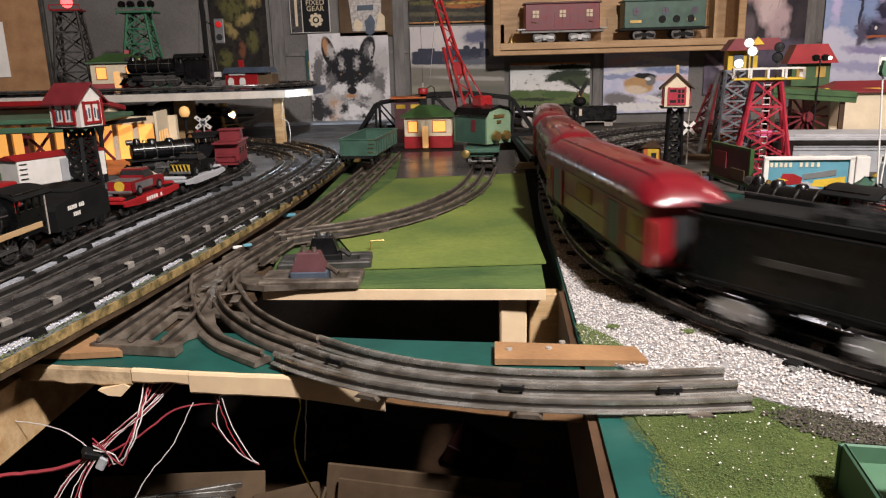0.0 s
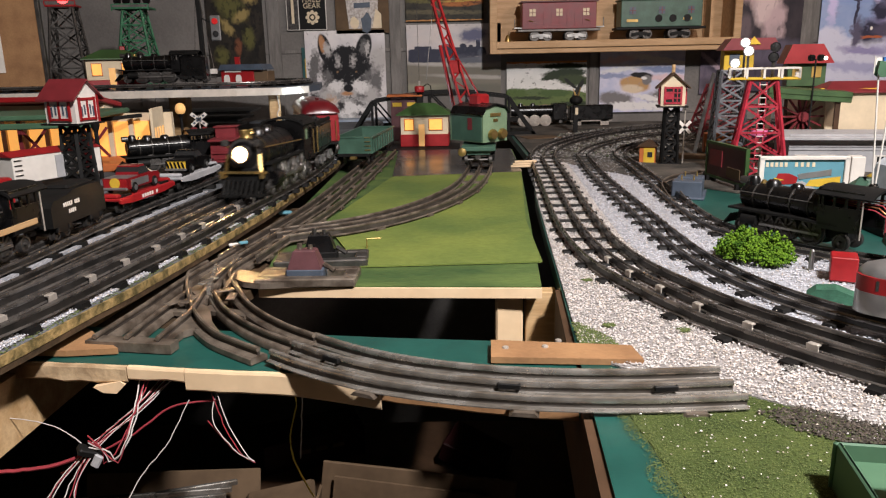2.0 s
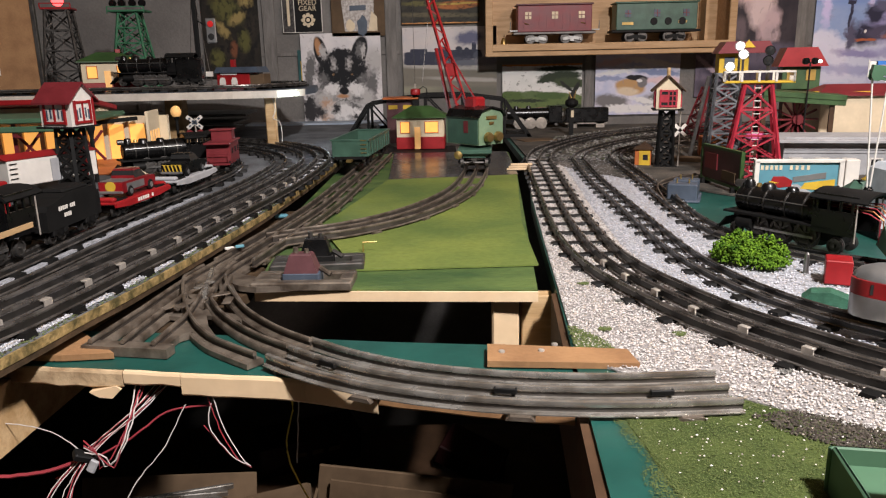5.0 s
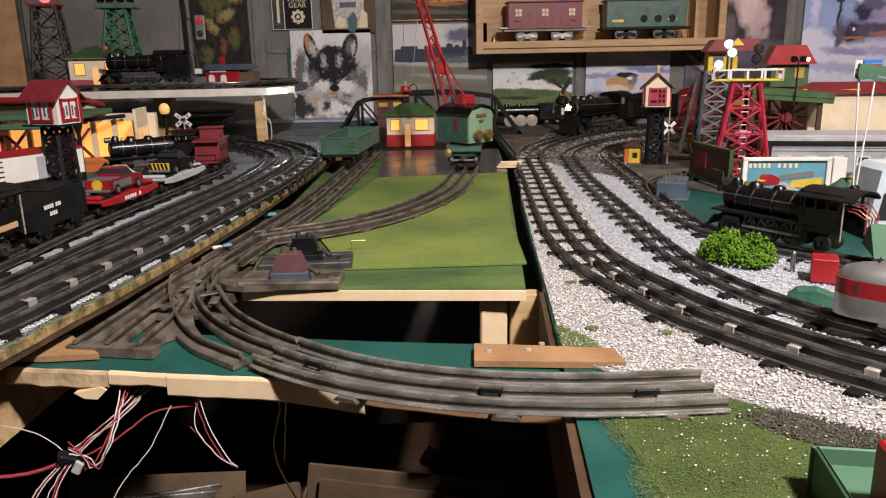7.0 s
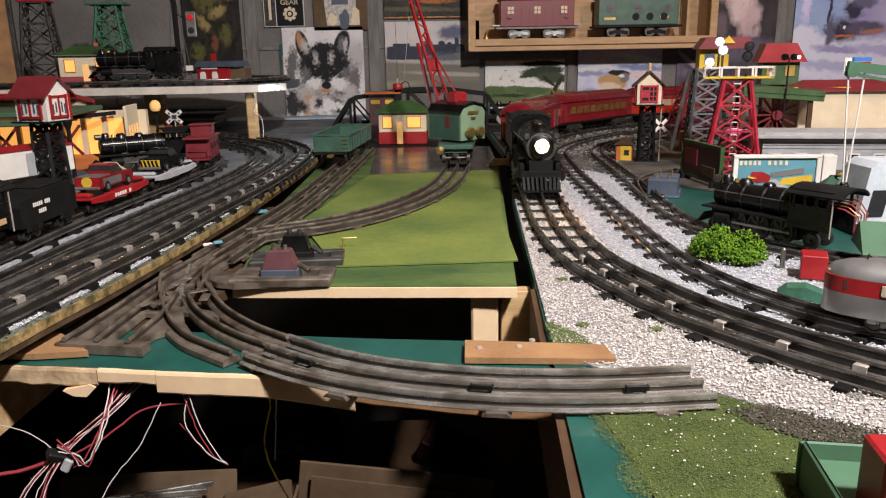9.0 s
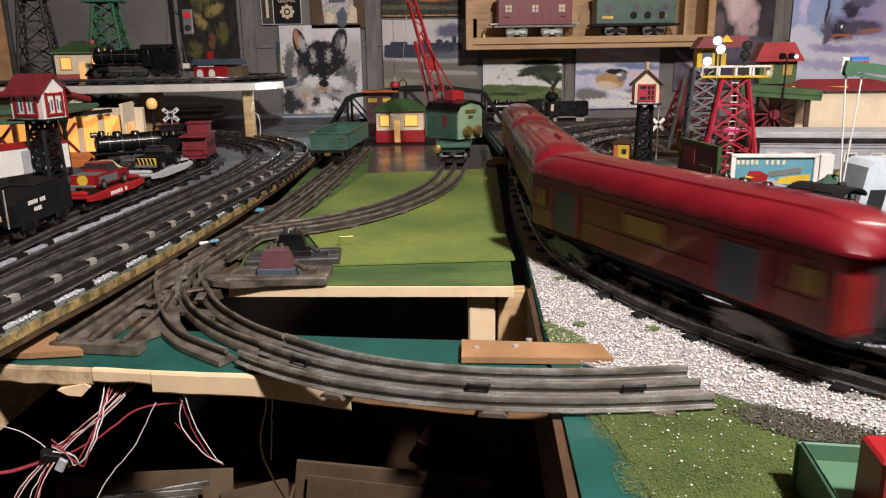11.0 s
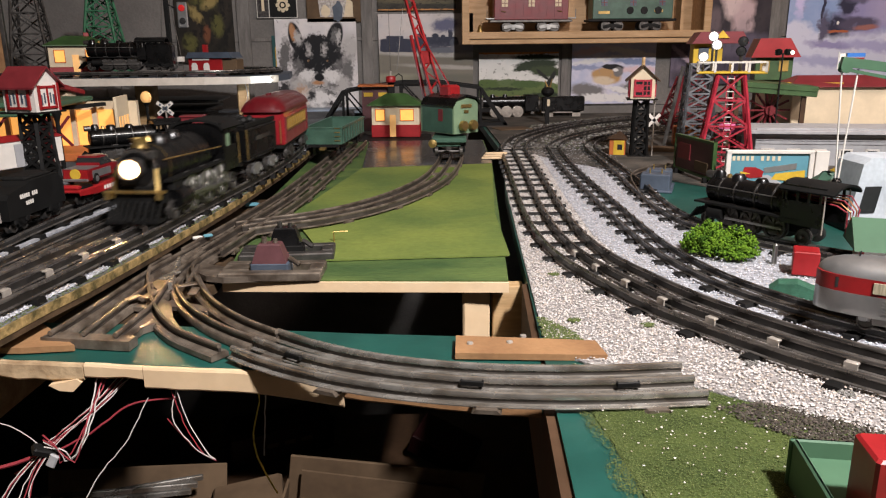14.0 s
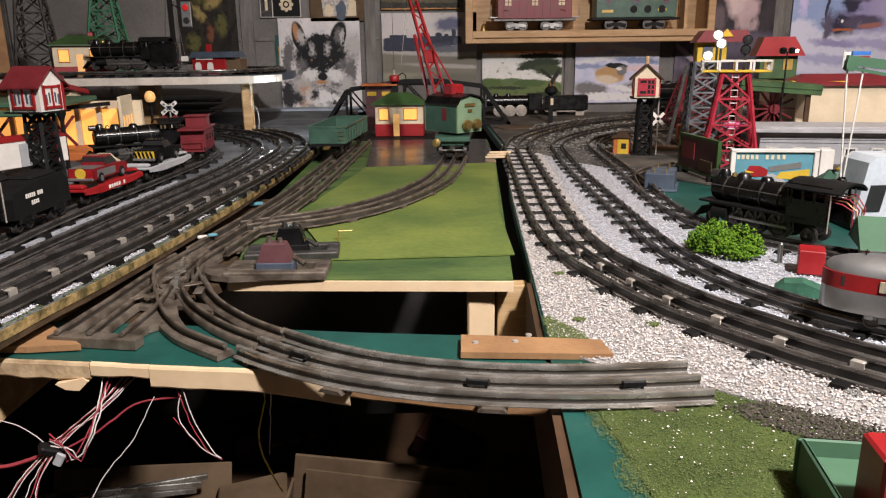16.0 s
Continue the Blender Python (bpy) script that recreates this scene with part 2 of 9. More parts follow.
class Shape:
    """Collects boxes, tubes, prisms and turned forms in one mesh."""

    def __init__(self):
        self.v, self.f = [], []

    def add(self, verts, faces, m=None):
        k = len(self.v)
        self.v += [tuple(m @ Vector(p)) for p in verts] if m else [tuple(p) for p in verts]
        self.f += [tuple(i + k for i in f) for f in faces]
        return self

    def box(self, cx, cy, cz, sx, sy, sz, bevel=0.0, m=None):
        x, y, z = sx / 2, sy / 2, sz / 2
        b = min(bevel, x * 0.9, y * 0.9, z * 0.9)
        if b <= 0:
            vs = [(cx + i * x, cy + j * y, cz + k * z) for k in (-1, 1) for i, j in ((-1, -1), (1, -1), (1, 1), (-1, 1))]
            return self.add(vs, [(3, 2, 1, 0), (4, 5, 6, 7), (0, 1, 5, 4), (1, 2, 6, 5), (2, 3, 7, 6), (3, 0, 4, 7)], m)
        rings = []
        for zz, ins in ((-z, b), (-z + b, 0), (z - b, 0), (z, b)):
            a, c = x - ins, y - ins
            rings.append([(cx + p, cy + q, cz + zz) for p, q in ((-a + b, -c), (a - b, -c), (a, -c + b), (a, c - b), (a - b, c), (-a + b, c), (-a, c - b), (-a, -c + b))])
        return self.loft(rings, m)

    def loft(self, rings, m=None, caps=True, closed=True):
        n = len(rings[0])
        vs = [p for r in rings for p in r]
        fs = []
        for i in range(len(rings) - 1):
            for j in range(n if closed else n - 1):
                a, b = i * n + j, i * n + (j + 1) % n
                fs.append((a, b, b + n, a + n))
        if caps:
            fs.append(tuple(reversed(range(n))))
            fs.append(tuple(range((len(rings) - 1) * n, len(rings) * n)))
        return self.add(vs, fs, m)

    def prism(self, outline, axis, lo, hi, m=None):
        """An outline in two axes, drawn out along the third ('x', 'y' or 'z')."""
        put = {"x": lambda a, b, c: (c, a, b), "y": lambda a, b, c: (a, c, b), "z": lambda a, b, c: (a, b, c)}[axis]
        return self.loft([[put(a, b, lo) for a, b in outline], [put(a, b, hi) for a, b in outline]], m)

    def turn(self, outline, axis="z", at=(0, 0, 0), n=16, m=None):
        """An outline of (radius, height), turned about an axis through at."""
        rings = []
        for r, h in outline:
            ring = []
            for k in range(n):
                a = 2 * math.pi * k / n
                p, q = r * math.cos(a), r * math.sin(a)
                ring.append({"z": (at[0] + p, at[1] + q, at[2] + h), "x": (at[0] + h, at[1] + p, at[2] + q), "y": (at[0] + p, at[1] + h, at[2] + q)}[axis])
            rings.append(ring)
        return self.loft(rings, m)

    def rod(self, a, b, r, n=6, r2=None):
        a, b = Vector(a), Vector(b)
        w = (b - a).normalized()
        u = w.orthogonal().normalized()
        v = w.cross(u)
        ring = lambda c, q: [c + u * (q * math.cos(2 * math.pi * k / n)) + v * (q * math.sin(2 * math.pi * k / n)) for k in range(n)]
        return self.loft([ring(a, r), ring(b, r if r2 is None else r2)])

    def bar(self, a, b, w, d):
        """A square strut from a to b."""
        a, b = Vector(a), Vector(b)
        e = (b - a).normalized()
        u = e.cross(Vector((0, 0, 1)))
        u = u.normalized() if u.length > 1e-4 else Vector((1, 0, 0))
        v = e.cross(u)
        ring = lambda c: [c + u * (i * w / 2) + v * (j * d / 2) for i, j in ((-1, -1), (1, -1), (1, 1), (-1, 1))]
        return self.loft([ring(a), ring(b)])

    def tube(self, pts, r, n=6):
        pts = [Vector(p) for p in pts]
        rings = []
        for i, p in enumerate(pts):
            e = (pts[min(i + 1, len(pts) - 1)] - pts[max(i - 1, 0)]).normalized()
            u = e.cross(Vector((0, 0, 1)))
            u = u.normalized() if u.length > 1e-3 else Vector((1, 0, 0))
            v = e.cross(u)
            rings.append([p + u * (r * math.cos(2 * math.pi * k / n)) + v * (r * math.sin(2 * math.pi * k / n)) for k in range(n)])
        return self.loft(rings)

    def ball(self, c, r, n=10, sq=1.0):
        k = max(n // 2, 4)
        return self.turn([(max(r * math.sin(math.pi * i / k), r * 0.02), -r * sq * math.cos(math.pi * i / k)) for i in range(k + 1)], "z", c, n)

    def mesh(self, name, material, smooth=False):
        me = bpy.data.meshes.new(name)
        me.from_pydata([tuple(p) for p in self.v], [], self.f)
        bm = bmesh.new()
        bm.from_mesh(me)
        bmesh.ops.recalc_face_normals(bm, faces=bm.faces)
        bm.to_mesh(me)
        bm.free()
        me.materials.append(material)
        if smooth:
            me.shade_smooth()
            me.set_sharp_from_angle(angle=radians(38))
        me.update()
        return me


def part(name, shape, material, parent, label="", smooth=False, m=None):
    ob = new(name, shape.mesh(name, M[material], smooth))
    ob.parent = parent
    if m is not None:
        ob.matrix_basis = m
    if label:
        ob["label"] = label
    return ob


def thing(name, m, label, category, group="", kind=""):
    ob = new(name)
    ob.empty_display_size = 0.02
    ob.matrix_basis = m
    return tagged(ob, label, category, group, kind)


def solid(name, shape, material, label, category="", group="", kind="", m=None, smooth=False):
    ob = new(name, shape.mesh(name, M[material], smooth))
    if m is not None:
        ob.matrix_basis = m
    return tagged(ob, label, category, group, kind)


def spline(points, step=0.012, closed=False):
    """Evenly spaced places along a smooth curve through the points (x, y)."""
    p = [Vector((*q, 0)) if len(q) == 2 else Vector(q) for q in points]
    n = len(p)
    raw = []
    for i in range(n if closed else n - 1):
        a, b, c, d = (p[(i + k) % n] if closed else p[min(max(i + k, 0), n - 1)] for k in (-1, 0, 1, 2))
        for k in range(24):
            t = k / 24
            raw.append(0.5 * (2 * b + (c - a) * t + (2 * a - 5 * b + 4 * c - d) * t * t + (3 * b - a - 3 * c + d) * t ** 3))
    raw.append(p[0] if closed else p[-1])
    run = [0.0]
    for a, b in zip(raw, raw[1:]):
        run.append(run[-1] + (b - a).length)
    total = run[-1]
    m = max(int(total / step), 2)
    xs = np.interp(np.linspace(0, total, m + 1), run, [q.x for q in raw])
    ys = np.interp(np.linspace(0, total, m + 1), run, [q.y for q in raw])
    zs = np.interp(np.linspace(0, total, m + 1), run, [q.z for q in raw])
    return [Vector((float(a), float(b), float(c))) for a, b, c in zip(xs, ys, zs)], total

# ---- structure ----
LEFT = 0.03  # height of the left bench over the right one
WALL = 2.85

solid("floor", Shape().box(0, 0.8, -0.93, 5.4, 5.0, 0.06), "floor_dark", "dark concrete basement floor", "floor", kind="structure")
solid("wall_north", Shape().box(0, WALL + 0.06, 0.3, 5.4, 0.12, 2.4), "concrete", "grey concrete basement wall behind the layout", "wall", kind="structure")
solid("wall_south", Shape().box(0, -1.7, 0.3, 5.4, 0.12, 2.4), "concrete", "grey concrete basement wall", "wall", kind="structure")
solid("wall_west", Shape().box(-2.64, 0.6, 0.3, 0.12, 4.5, 2.4), "concrete", "grey concrete basement wall", "wall", kind="structure")
solid("wall_east", Shape().box(2.64, 0.6, 0.3, 0.12, 4.5, 2.4), "concrete", "grey concrete basement wall", "wall", kind="structure")
solid("ceiling", Shape().box(0, 0.6, 1.53, 5.4, 4.7, 0.06), "pine", "wooden basement ceiling", "ceiling", kind="structure")

# Bench tops: outlines in plan, drawn down by their thickness.
EDGE = [(-0.350, 0.50), (-0.340, 0.56), (-0.331, 0.625), (-0.318, 0.70), (-0.300, 0.85), (-0.288, 0.974), (-0.274, 1.161), (-0.254, 1.7), (-0.254, WALL)]
bench = thing("left_bench", pose(0, 0, 0), "grey-topped train bench with a chipped ochre edge", "table", kind="structure")
part("bench_top", Shape().prism(EDGE + [(-2.5, WALL), (-2.5, 0.10), (-0.53, 0.10), (-0.41, 0.38)], "z", LEFT - 0.014, LEFT), "ground_left", bench)
EDGE_LINE, _ = spline(EDGE)


def along_edge(a, b, lo, hi, y1):
    """A band of even width along the bench edge, from a to b metres out from it."""
    return Shape().loft([[(p.x + a, p.y, lo), (p.x + a, p.y, hi), (p.x + b, p.y, hi), (p.x + b, p.y, lo)] for p in EDGE_LINE if p.y < y1])


part("edge_lip", along_edge(-0.002, 0.0025, LEFT - 0.0085, LEFT - 0.0006, 2.0), "edge_ochre", bench, "chipped ochre edge strip")
part("edge_face", along_edge(-0.001, 0.0015, LEFT - 0.0145, LEFT - 0.0088, 2.0), "edge_wood", bench, "dark stained edge board")
bench = thing("right_bench", pose(0, 0, 0), "green-painted train bench strewn with ballast and grass", "table", kind="structure")
part("bench_top", Shape().prism([(0.074, 0.20), (2.5, 0.20), (2.5, WALL), (0.19, WALL), (0.19, 1.75), (0.145, 1.3), (0.124, 0.97), (0.112, 0.76)], "z", -0.02, 0.0), "green_paint", bench)
part("bench_edge", Shape().prism([(0.066, 0.20), (0.106, 0.76), (0.114, 0.76), (0.078, 0.20)], "z", -0.09, -0.003), "dark_wood", bench, "dark brown wood edge")
solid("ground", Shape().prism([(0.2, 1.9), (0.3, 1.62), (0.5, 1.3), (0.9, 1.0), (2.4, 1.0), (2.4, WALL - 0.01), (0.2, WALL - 0.01)], "z", 0.001, 0.004), "ground_far", "brown and grey scenery ground on the bench", "ground", kind="structure")

board = thing("centre_board", pose(0, 0, 0), "green-painted plywood board spanning the benches", "board", kind="structure")
part("panel", Shape().prism([(-0.22, 0.785), (0.092, 0.765), (0.150, 1.62), (0.165, 2.05), (-0.262, 2.05), (-0.262, 1.2)], "z", -0.012, 0.0), "board_green", board)
part("panel_edge", Shape().prism([(-0.22, 0.783), (-0.22, 0.779), (0.092, 0.759), (0.092, 0.763)], "z", -0.012, -0.001), "pine_raw", board, "raw plywood edge")
solid("green_sheet", Shape().prism([(-0.115, 0.849), (0.104, 0.858), (0.108, 1.1), (0.148, 1.60), (-0.13, 1.56), (-0.2, 1.10)], "z", 0.001, 0.003), "felt_green", "yellow-green painted card sheet on the board", "sheet")
solid("grey_sheet", Shape().prism([(-0.13, 1.562), (0.15, 1.603), (0.16, 2.04), (-0.15, 2.04)], "z", 0.001, 0.003), "sheet_gloss", "smooth dark grey sheet that mirrors the lit house", "sheet")

# ---- tracks ----
STD, NARROW, OGAUGE = 0.058, 0.0245, 0.048


def offset(line, d):
    out = []
    for i, p in enumerate(line):
        e = (line[min(i + 1, len(line) - 1)] - line[max(i - 1, 0)]).normalized()
        out.append(p + Vector((e.y, -e.x, 0)) * d)
    return out


def sweep(line, base, prof):
    rings = []
    for i, p in enumerate(line):
        e = (line[min(i + 1, len(line) - 1)] - line[max(i - 1, 0)]).normalized()
        u = Vector((e.y, -e.x, 0))
        rings.append([p + u * a + Vector((0, 0, base + b)) for a, b in prof])
    return Shape().loft(rings)


def lay_rail(tr, line, base, high, head, foot, web_mat, head_mat):
    """A tubular rail: a dull web, a round polished head and a flange."""
    r = part("rail", sweep(line, base, [(-0.0011, 0.0012), (-0.0011, high - 1.9 * head), (0.0011, high - 1.9 * head), (0.0011, 0.0012)]), web_mat, tr)
    part("rail_head", sweep(line, base, [(-0.0011, high - 2 * head), (-head * 0.9, high - 1.6 * head), (-head, high - head), (-head * 0.7, high - 0.25 * head), (0, high), (head * 0.7, high - 0.25 * head), (head, high - head), (head * 0.9, high - 1.6 * head), (0.0011, high - 2 * head)]), head_mat, r, smooth=True)
    part("rail_foot", sweep(line, base, [(-foot, 0), (-foot, 0.0008), (-0.0012, 0.0017), (0.0012, 0.0017), (foot, 0.0008), (foot, 0)]), head_mat, r)


def tie_mesh(length, width, high, material):
    s = Shape()
    w = width / 2
    s.prism([(-w * 1.15, 0), (w * 1.15, 0), (w * 0.8, high), (-w * 0.8, high)], "y", -length / 2, length / 2)
    return s.mesh("tie", M[material])


def track(name, points, z, gauge, three, tie_gap, label, rail_mat="rail_dark", tie_mat="tie_black", tie_len=None, high=0.011, tie_high=0.006, head=0.0019, foot=0.0027, clips=None, tie_width=0.013, keep=None, head_mat="rail_worn", cut=None):
    line, total = spline(points)
    tr = thing(name, pose(0, 0, 0), label, "railway track")
    for k, d in enumerate((-gauge / 2, 0, gauge / 2) if three else (-gauge / 2, gauge / 2)):
        lay_rail(tr, offset(line, d)[cut[k] if cut else 0:], z + tie_high, high, head, foot, rail_mat, head_mat)
    me = tie_mesh(tie_len or gauge * 1.5, tie_width, tie_high, tie_mat)
    step = max(int(tie_gap / 0.012), 1)
    cl = Shape().box(0, 0, 0, 0.010, 0.012, 0.0022, 0.0008).box(0, 0.0055, -0.003, 0.010, 0.0016, 0.007).box(0, -0.0055, -0.003, 0.010, 0.0016, 0.007).mesh("clip", M["clip_steel"])
    for i in range(3, len(line) - 2, step):
        e = line[i + 1] - line[i - 1]
        if keep and not keep(line[i]):
            continue
        o = new("tie", me)
        o.parent = tr
        o.matrix_basis = pose(line[i].x, line[i].y, z, 0, 0, math.degrees(math.atan2(e.y, e.x)))
        if clips and clips(line[i]):
            c = new("clip", cl)
            c.parent = tr
            c.matrix_basis = pose(line[i].x, line[i].y, z + tie_high + high * 0.55, 0, 0, math.degrees(math.atan2(e.y, e.x)))
    return line, total


RIGHT_LOOP = [(0.214, 1.772), (0.201, 1.507), (0.185, 1.212), (0.177, 1.05), (0.176, 0.908), (0.186, 0.81), (0.205, 0.738), (0.236, 0.650), (0.275, 0.58), (0.325, 0.510), (0.40, 0.44), (0.52, 0.39),
              (0.75, 0.36), (1.15, 0.38), (1.62, 0.52), (1.92, 0.90), (1.98, 1.45), (1.95, 2.02), (1.78, 2.42), (1.45, 2.60), (1.08, 2.62), (0.825, 2.585), (0.621, 2.473), (0.46, 2.325), (0.334, 2.139), (0.255, 1.962)]
LEFT_LOOP = [(-0.521, 2.03), (-0.426, 1.935), (-0.345, 1.81), (-0.296, 1.65), (-0.287, 1.47), (-0.294, 1.286), (-0.308, 1.136), (-0.321, 1.025), (-0.33, 0.927), (-0.34, 0.833), (-0.356, 0.733), (-0.368, 0.642), (-0.386, 0.55), (-0.436, 0.42), (-0.55, 0.28), (-0.9, 0.2), (-1.55, 0.26), (-2.1, 0.62), (-2.3, 1.2), (-2.1, 1.85), (-1.55, 2.2), (-0.916, 2.23), (-0.676, 2.14)]
R_LINE, R_TOTAL = track("outer_track", RIGHT_LOOP + RIGHT_LOOP[:1], 0.0, STD, True, 0.062, "black three-rail wide-gauge track on white ballast", clips=lambda p: p.y < 0.86 and p.x < 0.6, tie_len=0.084)
L_LINE, L_TOTAL = track("outer_track", LEFT_LOOP + LEFT_LOOP[:1], LEFT, STD, True, 0.062, "black three-rail wide-gauge track with steel clips", clips=lambda p: 0.5 < p.y < 1.4 and p.x > -0.5, tie_len=0.076)
S_RIGHT = [(1.6, 2.42), (0.9, 2.42), (0.62, 2.28), (0.478, 2.13), (0.381, 1.985), (0.324, 1.84), (0.308, 1.70), (0.292, 1.435), (0.285, 1.142), (0.282, 0.952), (0.285, 0.84), (0.303, 0.735), (0.335, 0.655), (0.385, 0.585), (0.46, 0.52), (0.6, 0.46), (0.9, 0.44)]
S_INNER = [(0.75, 2.12), (0.58, 2.08), (0.47, 1.97), (0.41, 1.82), (0.393, 1.6), (0.381, 1.38), (0.367, 1.192), (0.362, 1.034), (0.385, 0.93), (0.44, 0.845), (0.52, 0.775), (0.65, 0.71), (0.9, 0.66)]
track("narrow_track", S_RIGHT, 0.0, NARROW, False, 0.05, "black two-rail track on white ballast", high=0.0085, head=0.0014, foot=0.0023, tie_len=0.05)
track("narrow_track", S_INNER, 0.0, NARROW, False, 0.05, "dark two-rail track behind the ballast", high=0.0085, head=0.0014, foot=0.0023, tie_len=0.05)
S_SPUR = [(0.367, 1.192), (0.40, 1.36), (0.46, 1.45), (0.56, 1.5), (0.8, 1.52)]
track("narrow_track", S_SPUR, 0.0, NARROW, False, 0.036, "rusty two-rail siding by the signal tower", high=0.0085, head=0.0014, foot=0.0023, tie_len=0.05, rail_mat="rail_web", head_mat="rail_old")
L_A = [(-1.4, 2.05), (-0.8, 2.03), (-0.62, 1.95), (-0.499, 1.86), (-0.409, 1.73), (-0.366, 1.594), (-0.358, 1.41), (-0.366, 1.246), (-0.387, 1.034), (-0.405, 0.812), (-0.416, 0.664), (-0.44, 0.5)]
L_B = [(-1.3, 1.85), (-0.75, 1.8), (-0.56, 1.72), (-0.47, 1.61), (-0.44, 1.47), (-0.442, 1.334), (-0.454, 1.171), (-0.466, 1.03), (-0.473, 0.885), (-0.474, 0.762), (-0.49, 0.55)]
track("narrow_track", L_A, LEFT, NARROW, False, 0.07, "black two-rail track sunk in a grey deck", high=0.0085, head=0.0014, foot=0.0023, tie_len=0.05)
track("narrow_track", L_B, LEFT, NARROW, False, 0.07, "black two-rail track under the parked freight train", high=0.0085, head=0.0014, foot=0.0023, tie_len=0.05)
# Old three-rail track on the centre boards
O_MAIN = [(-0.264, 0.860), (-0.254, 0.931), (-0.236, 1.051), (-0.214, 1.232), (-0.198, 1.485), (-0.190, 1.64), (-0.175, 1.95)]
O_CURVE = [(0.196, 0.491), (0.125, 0.488), (0.055, 0.493), (-0.002, 0.505), (-0.054, 0.524), (-0.101, 0.551), (-0.139, 0.581)]
O_CRANE = [(-0.245, 0.980), (-0.20, 1.010), (-0.149, 1.043), (-0.089, 1.107), (-0.03, 1.211), (0.019, 1.351), (0.045, 1.50), (0.062, 1.68), (0.07, 1.95)]
old = dict(rail_mat="rail_web", head_mat="rail_old", tie_mat="rail_old", tie_len=0.058, tie_width=0.018, tie_high=0.004, foot=0.0036, head=0.0019)
track("old_track", O_MAIN, 0.002, OGAUGE, True, 0.11, "rusty brown three-rail track under the gondola", **old)
track("old_track", O_CURVE, 0.0005, 0.047, True, 0.115, "loose worn steel curved track with open ends", **{**old, "head_mat": "rail_bright", "rail_mat": "web_steel", "head": 0.0026, "foot": 0.0058, "tie_len": 0.066, "high": 0.0098, "tie_high": 0.003})
track("old_track", O_CRANE, 0.002, OGAUGE, True, 0.11, "rusty brown three-rail curved track under the crane", **old)

# ---- trains (local x runs forward, z = 0 is the rail top) ----


def wheel_set(parent, x, r, gauge, material="steel_dull", spokes=False, name="wheel_set"):
    s = Shape()
    for sgn in (-1, 1):
        y = sgn * gauge / 2
        s.turn([(r * 1.12, -0.0008), (r * 1.12, 0.0012), (r, 0.0014), (r, 0.006), (r * 0.82, 0.006), (r * 0.8, 0.004), (r * 0.22, 0.004), (r * 0.2, 0.008), (0.0012, 0.008)] if sgn > 0 else
               [(r * 1.12, 0.0008), (r * 1.12, -0.0012), (r, -0.0014), (r, -0.006), (r * 0.82, -0.006), (r * 0.8, -0.004), (r * 0.22, -0.004), (r * 0.2, -0.008), (0.0012, -0.008)], "y", (0, y, 0), 20)
        if spokes:
            for k in range(8):
                a = k * math.pi / 4
                s.bar((0.15 * r * math.cos(a), y + sgn * 0.005, 0.15 * r * math.sin(a)), (0.85 * r * math.cos(a), y + sgn * 0.005, 0.85 * r * math.sin(a)), 0.003, 0.003)
            s.box(0, y + sgn * 0.006, -0.5 * r, 0.012, 0.002, 0.007, 0.001)
    s.rod((0, -gauge / 2, 0), (0, gauge / 2, 0), 0.003, 8)
    return part(name, s, material, parent, m=pose(x, 0, r))


def truck(parent, x, material="steel_dull", base=0.026, r=0.0125, gauge=STD, frame_mat="steel_dull"):
    s = Shape()
    for y in (-0.5 * gauge - 0.008, 0.5 * gauge + 0.008):
        s.prism([(-base, 0.010), (-base, 0.019), (-0.010, 0.024), (0.010, 0.024), (base, 0.019), (base, 0.010), (base - 0.010, 0.010), (0.007, 0.014), (0.006, 0.007), (-0.006, 0.007), (-0.007, 0.014), (-base + 0.010, 0.010)], "y", y - 0.0015, y + 0.0015, pose(x, 0, 0))
        for q in (-base + 0.004, base - 0.004):
            s.box(x + q, y, 0.013, 0.008, 0.006, 0.007, 0.001)
    s.box(x, 0, 0.02, 0.014, gauge + 0.014, 0.004)
    t = part("truck", s, frame_mat, parent)
    wheel_set(t, x - base * 0.66, r, gauge)
    wheel_set(t, x + base * 0.66, r, gauge)
    return t


def arch(w, h0, h1, n=8):
    """Roof section (y, z): a low arch with a raised clerestory."""
    pts = [(-w, h0), (-w, h0 + 0.0025), (-w * 0.96, h0 + (h1 - h0) * 0.34), (-w * 0.84, h0 + (h1 - h0) * 0.60), (-w * 0.66, h0 + (h1 - h0) * 0.78), (-w * 0.56, h0 + (h1 - h0) * 0.83), (-w * 0.53, h0 + (h1 - h0) * 0.91), (-w * 0.28, h0 + (h1 - h0) * 0.985), (0, h1)]
    return pts + [(-y, z) for y, z in reversed(pts[:-1])]


def car_roof(length, w, z0, z1, over=0.006):
    rings = []
    h = length / 2 + over
    for x, kw, kz in ((-h, 0.80, 0.05), (-h + 0.003, 0.92, 0.30), (-h + 0.009, 0.99, 0.62), (-h + 0.018, 1, 0.86), (-h + 0.028, 1, 0.97), (-h + 0.038, 1, 1), (h - 0.038, 1, 1), (h - 0.028, 1, 0.97), (h - 0.018, 1, 0.86), (h - 0.009, 0.99, 0.62), (h - 0.003, 0.92, 0.30), (h, 0.80, 0.05)):
        rings.append([(x, y, z) for y, z in arch(w * kw, z0, z0 + (z1 - z0) * kz)])
    return Shape().loft(rings)


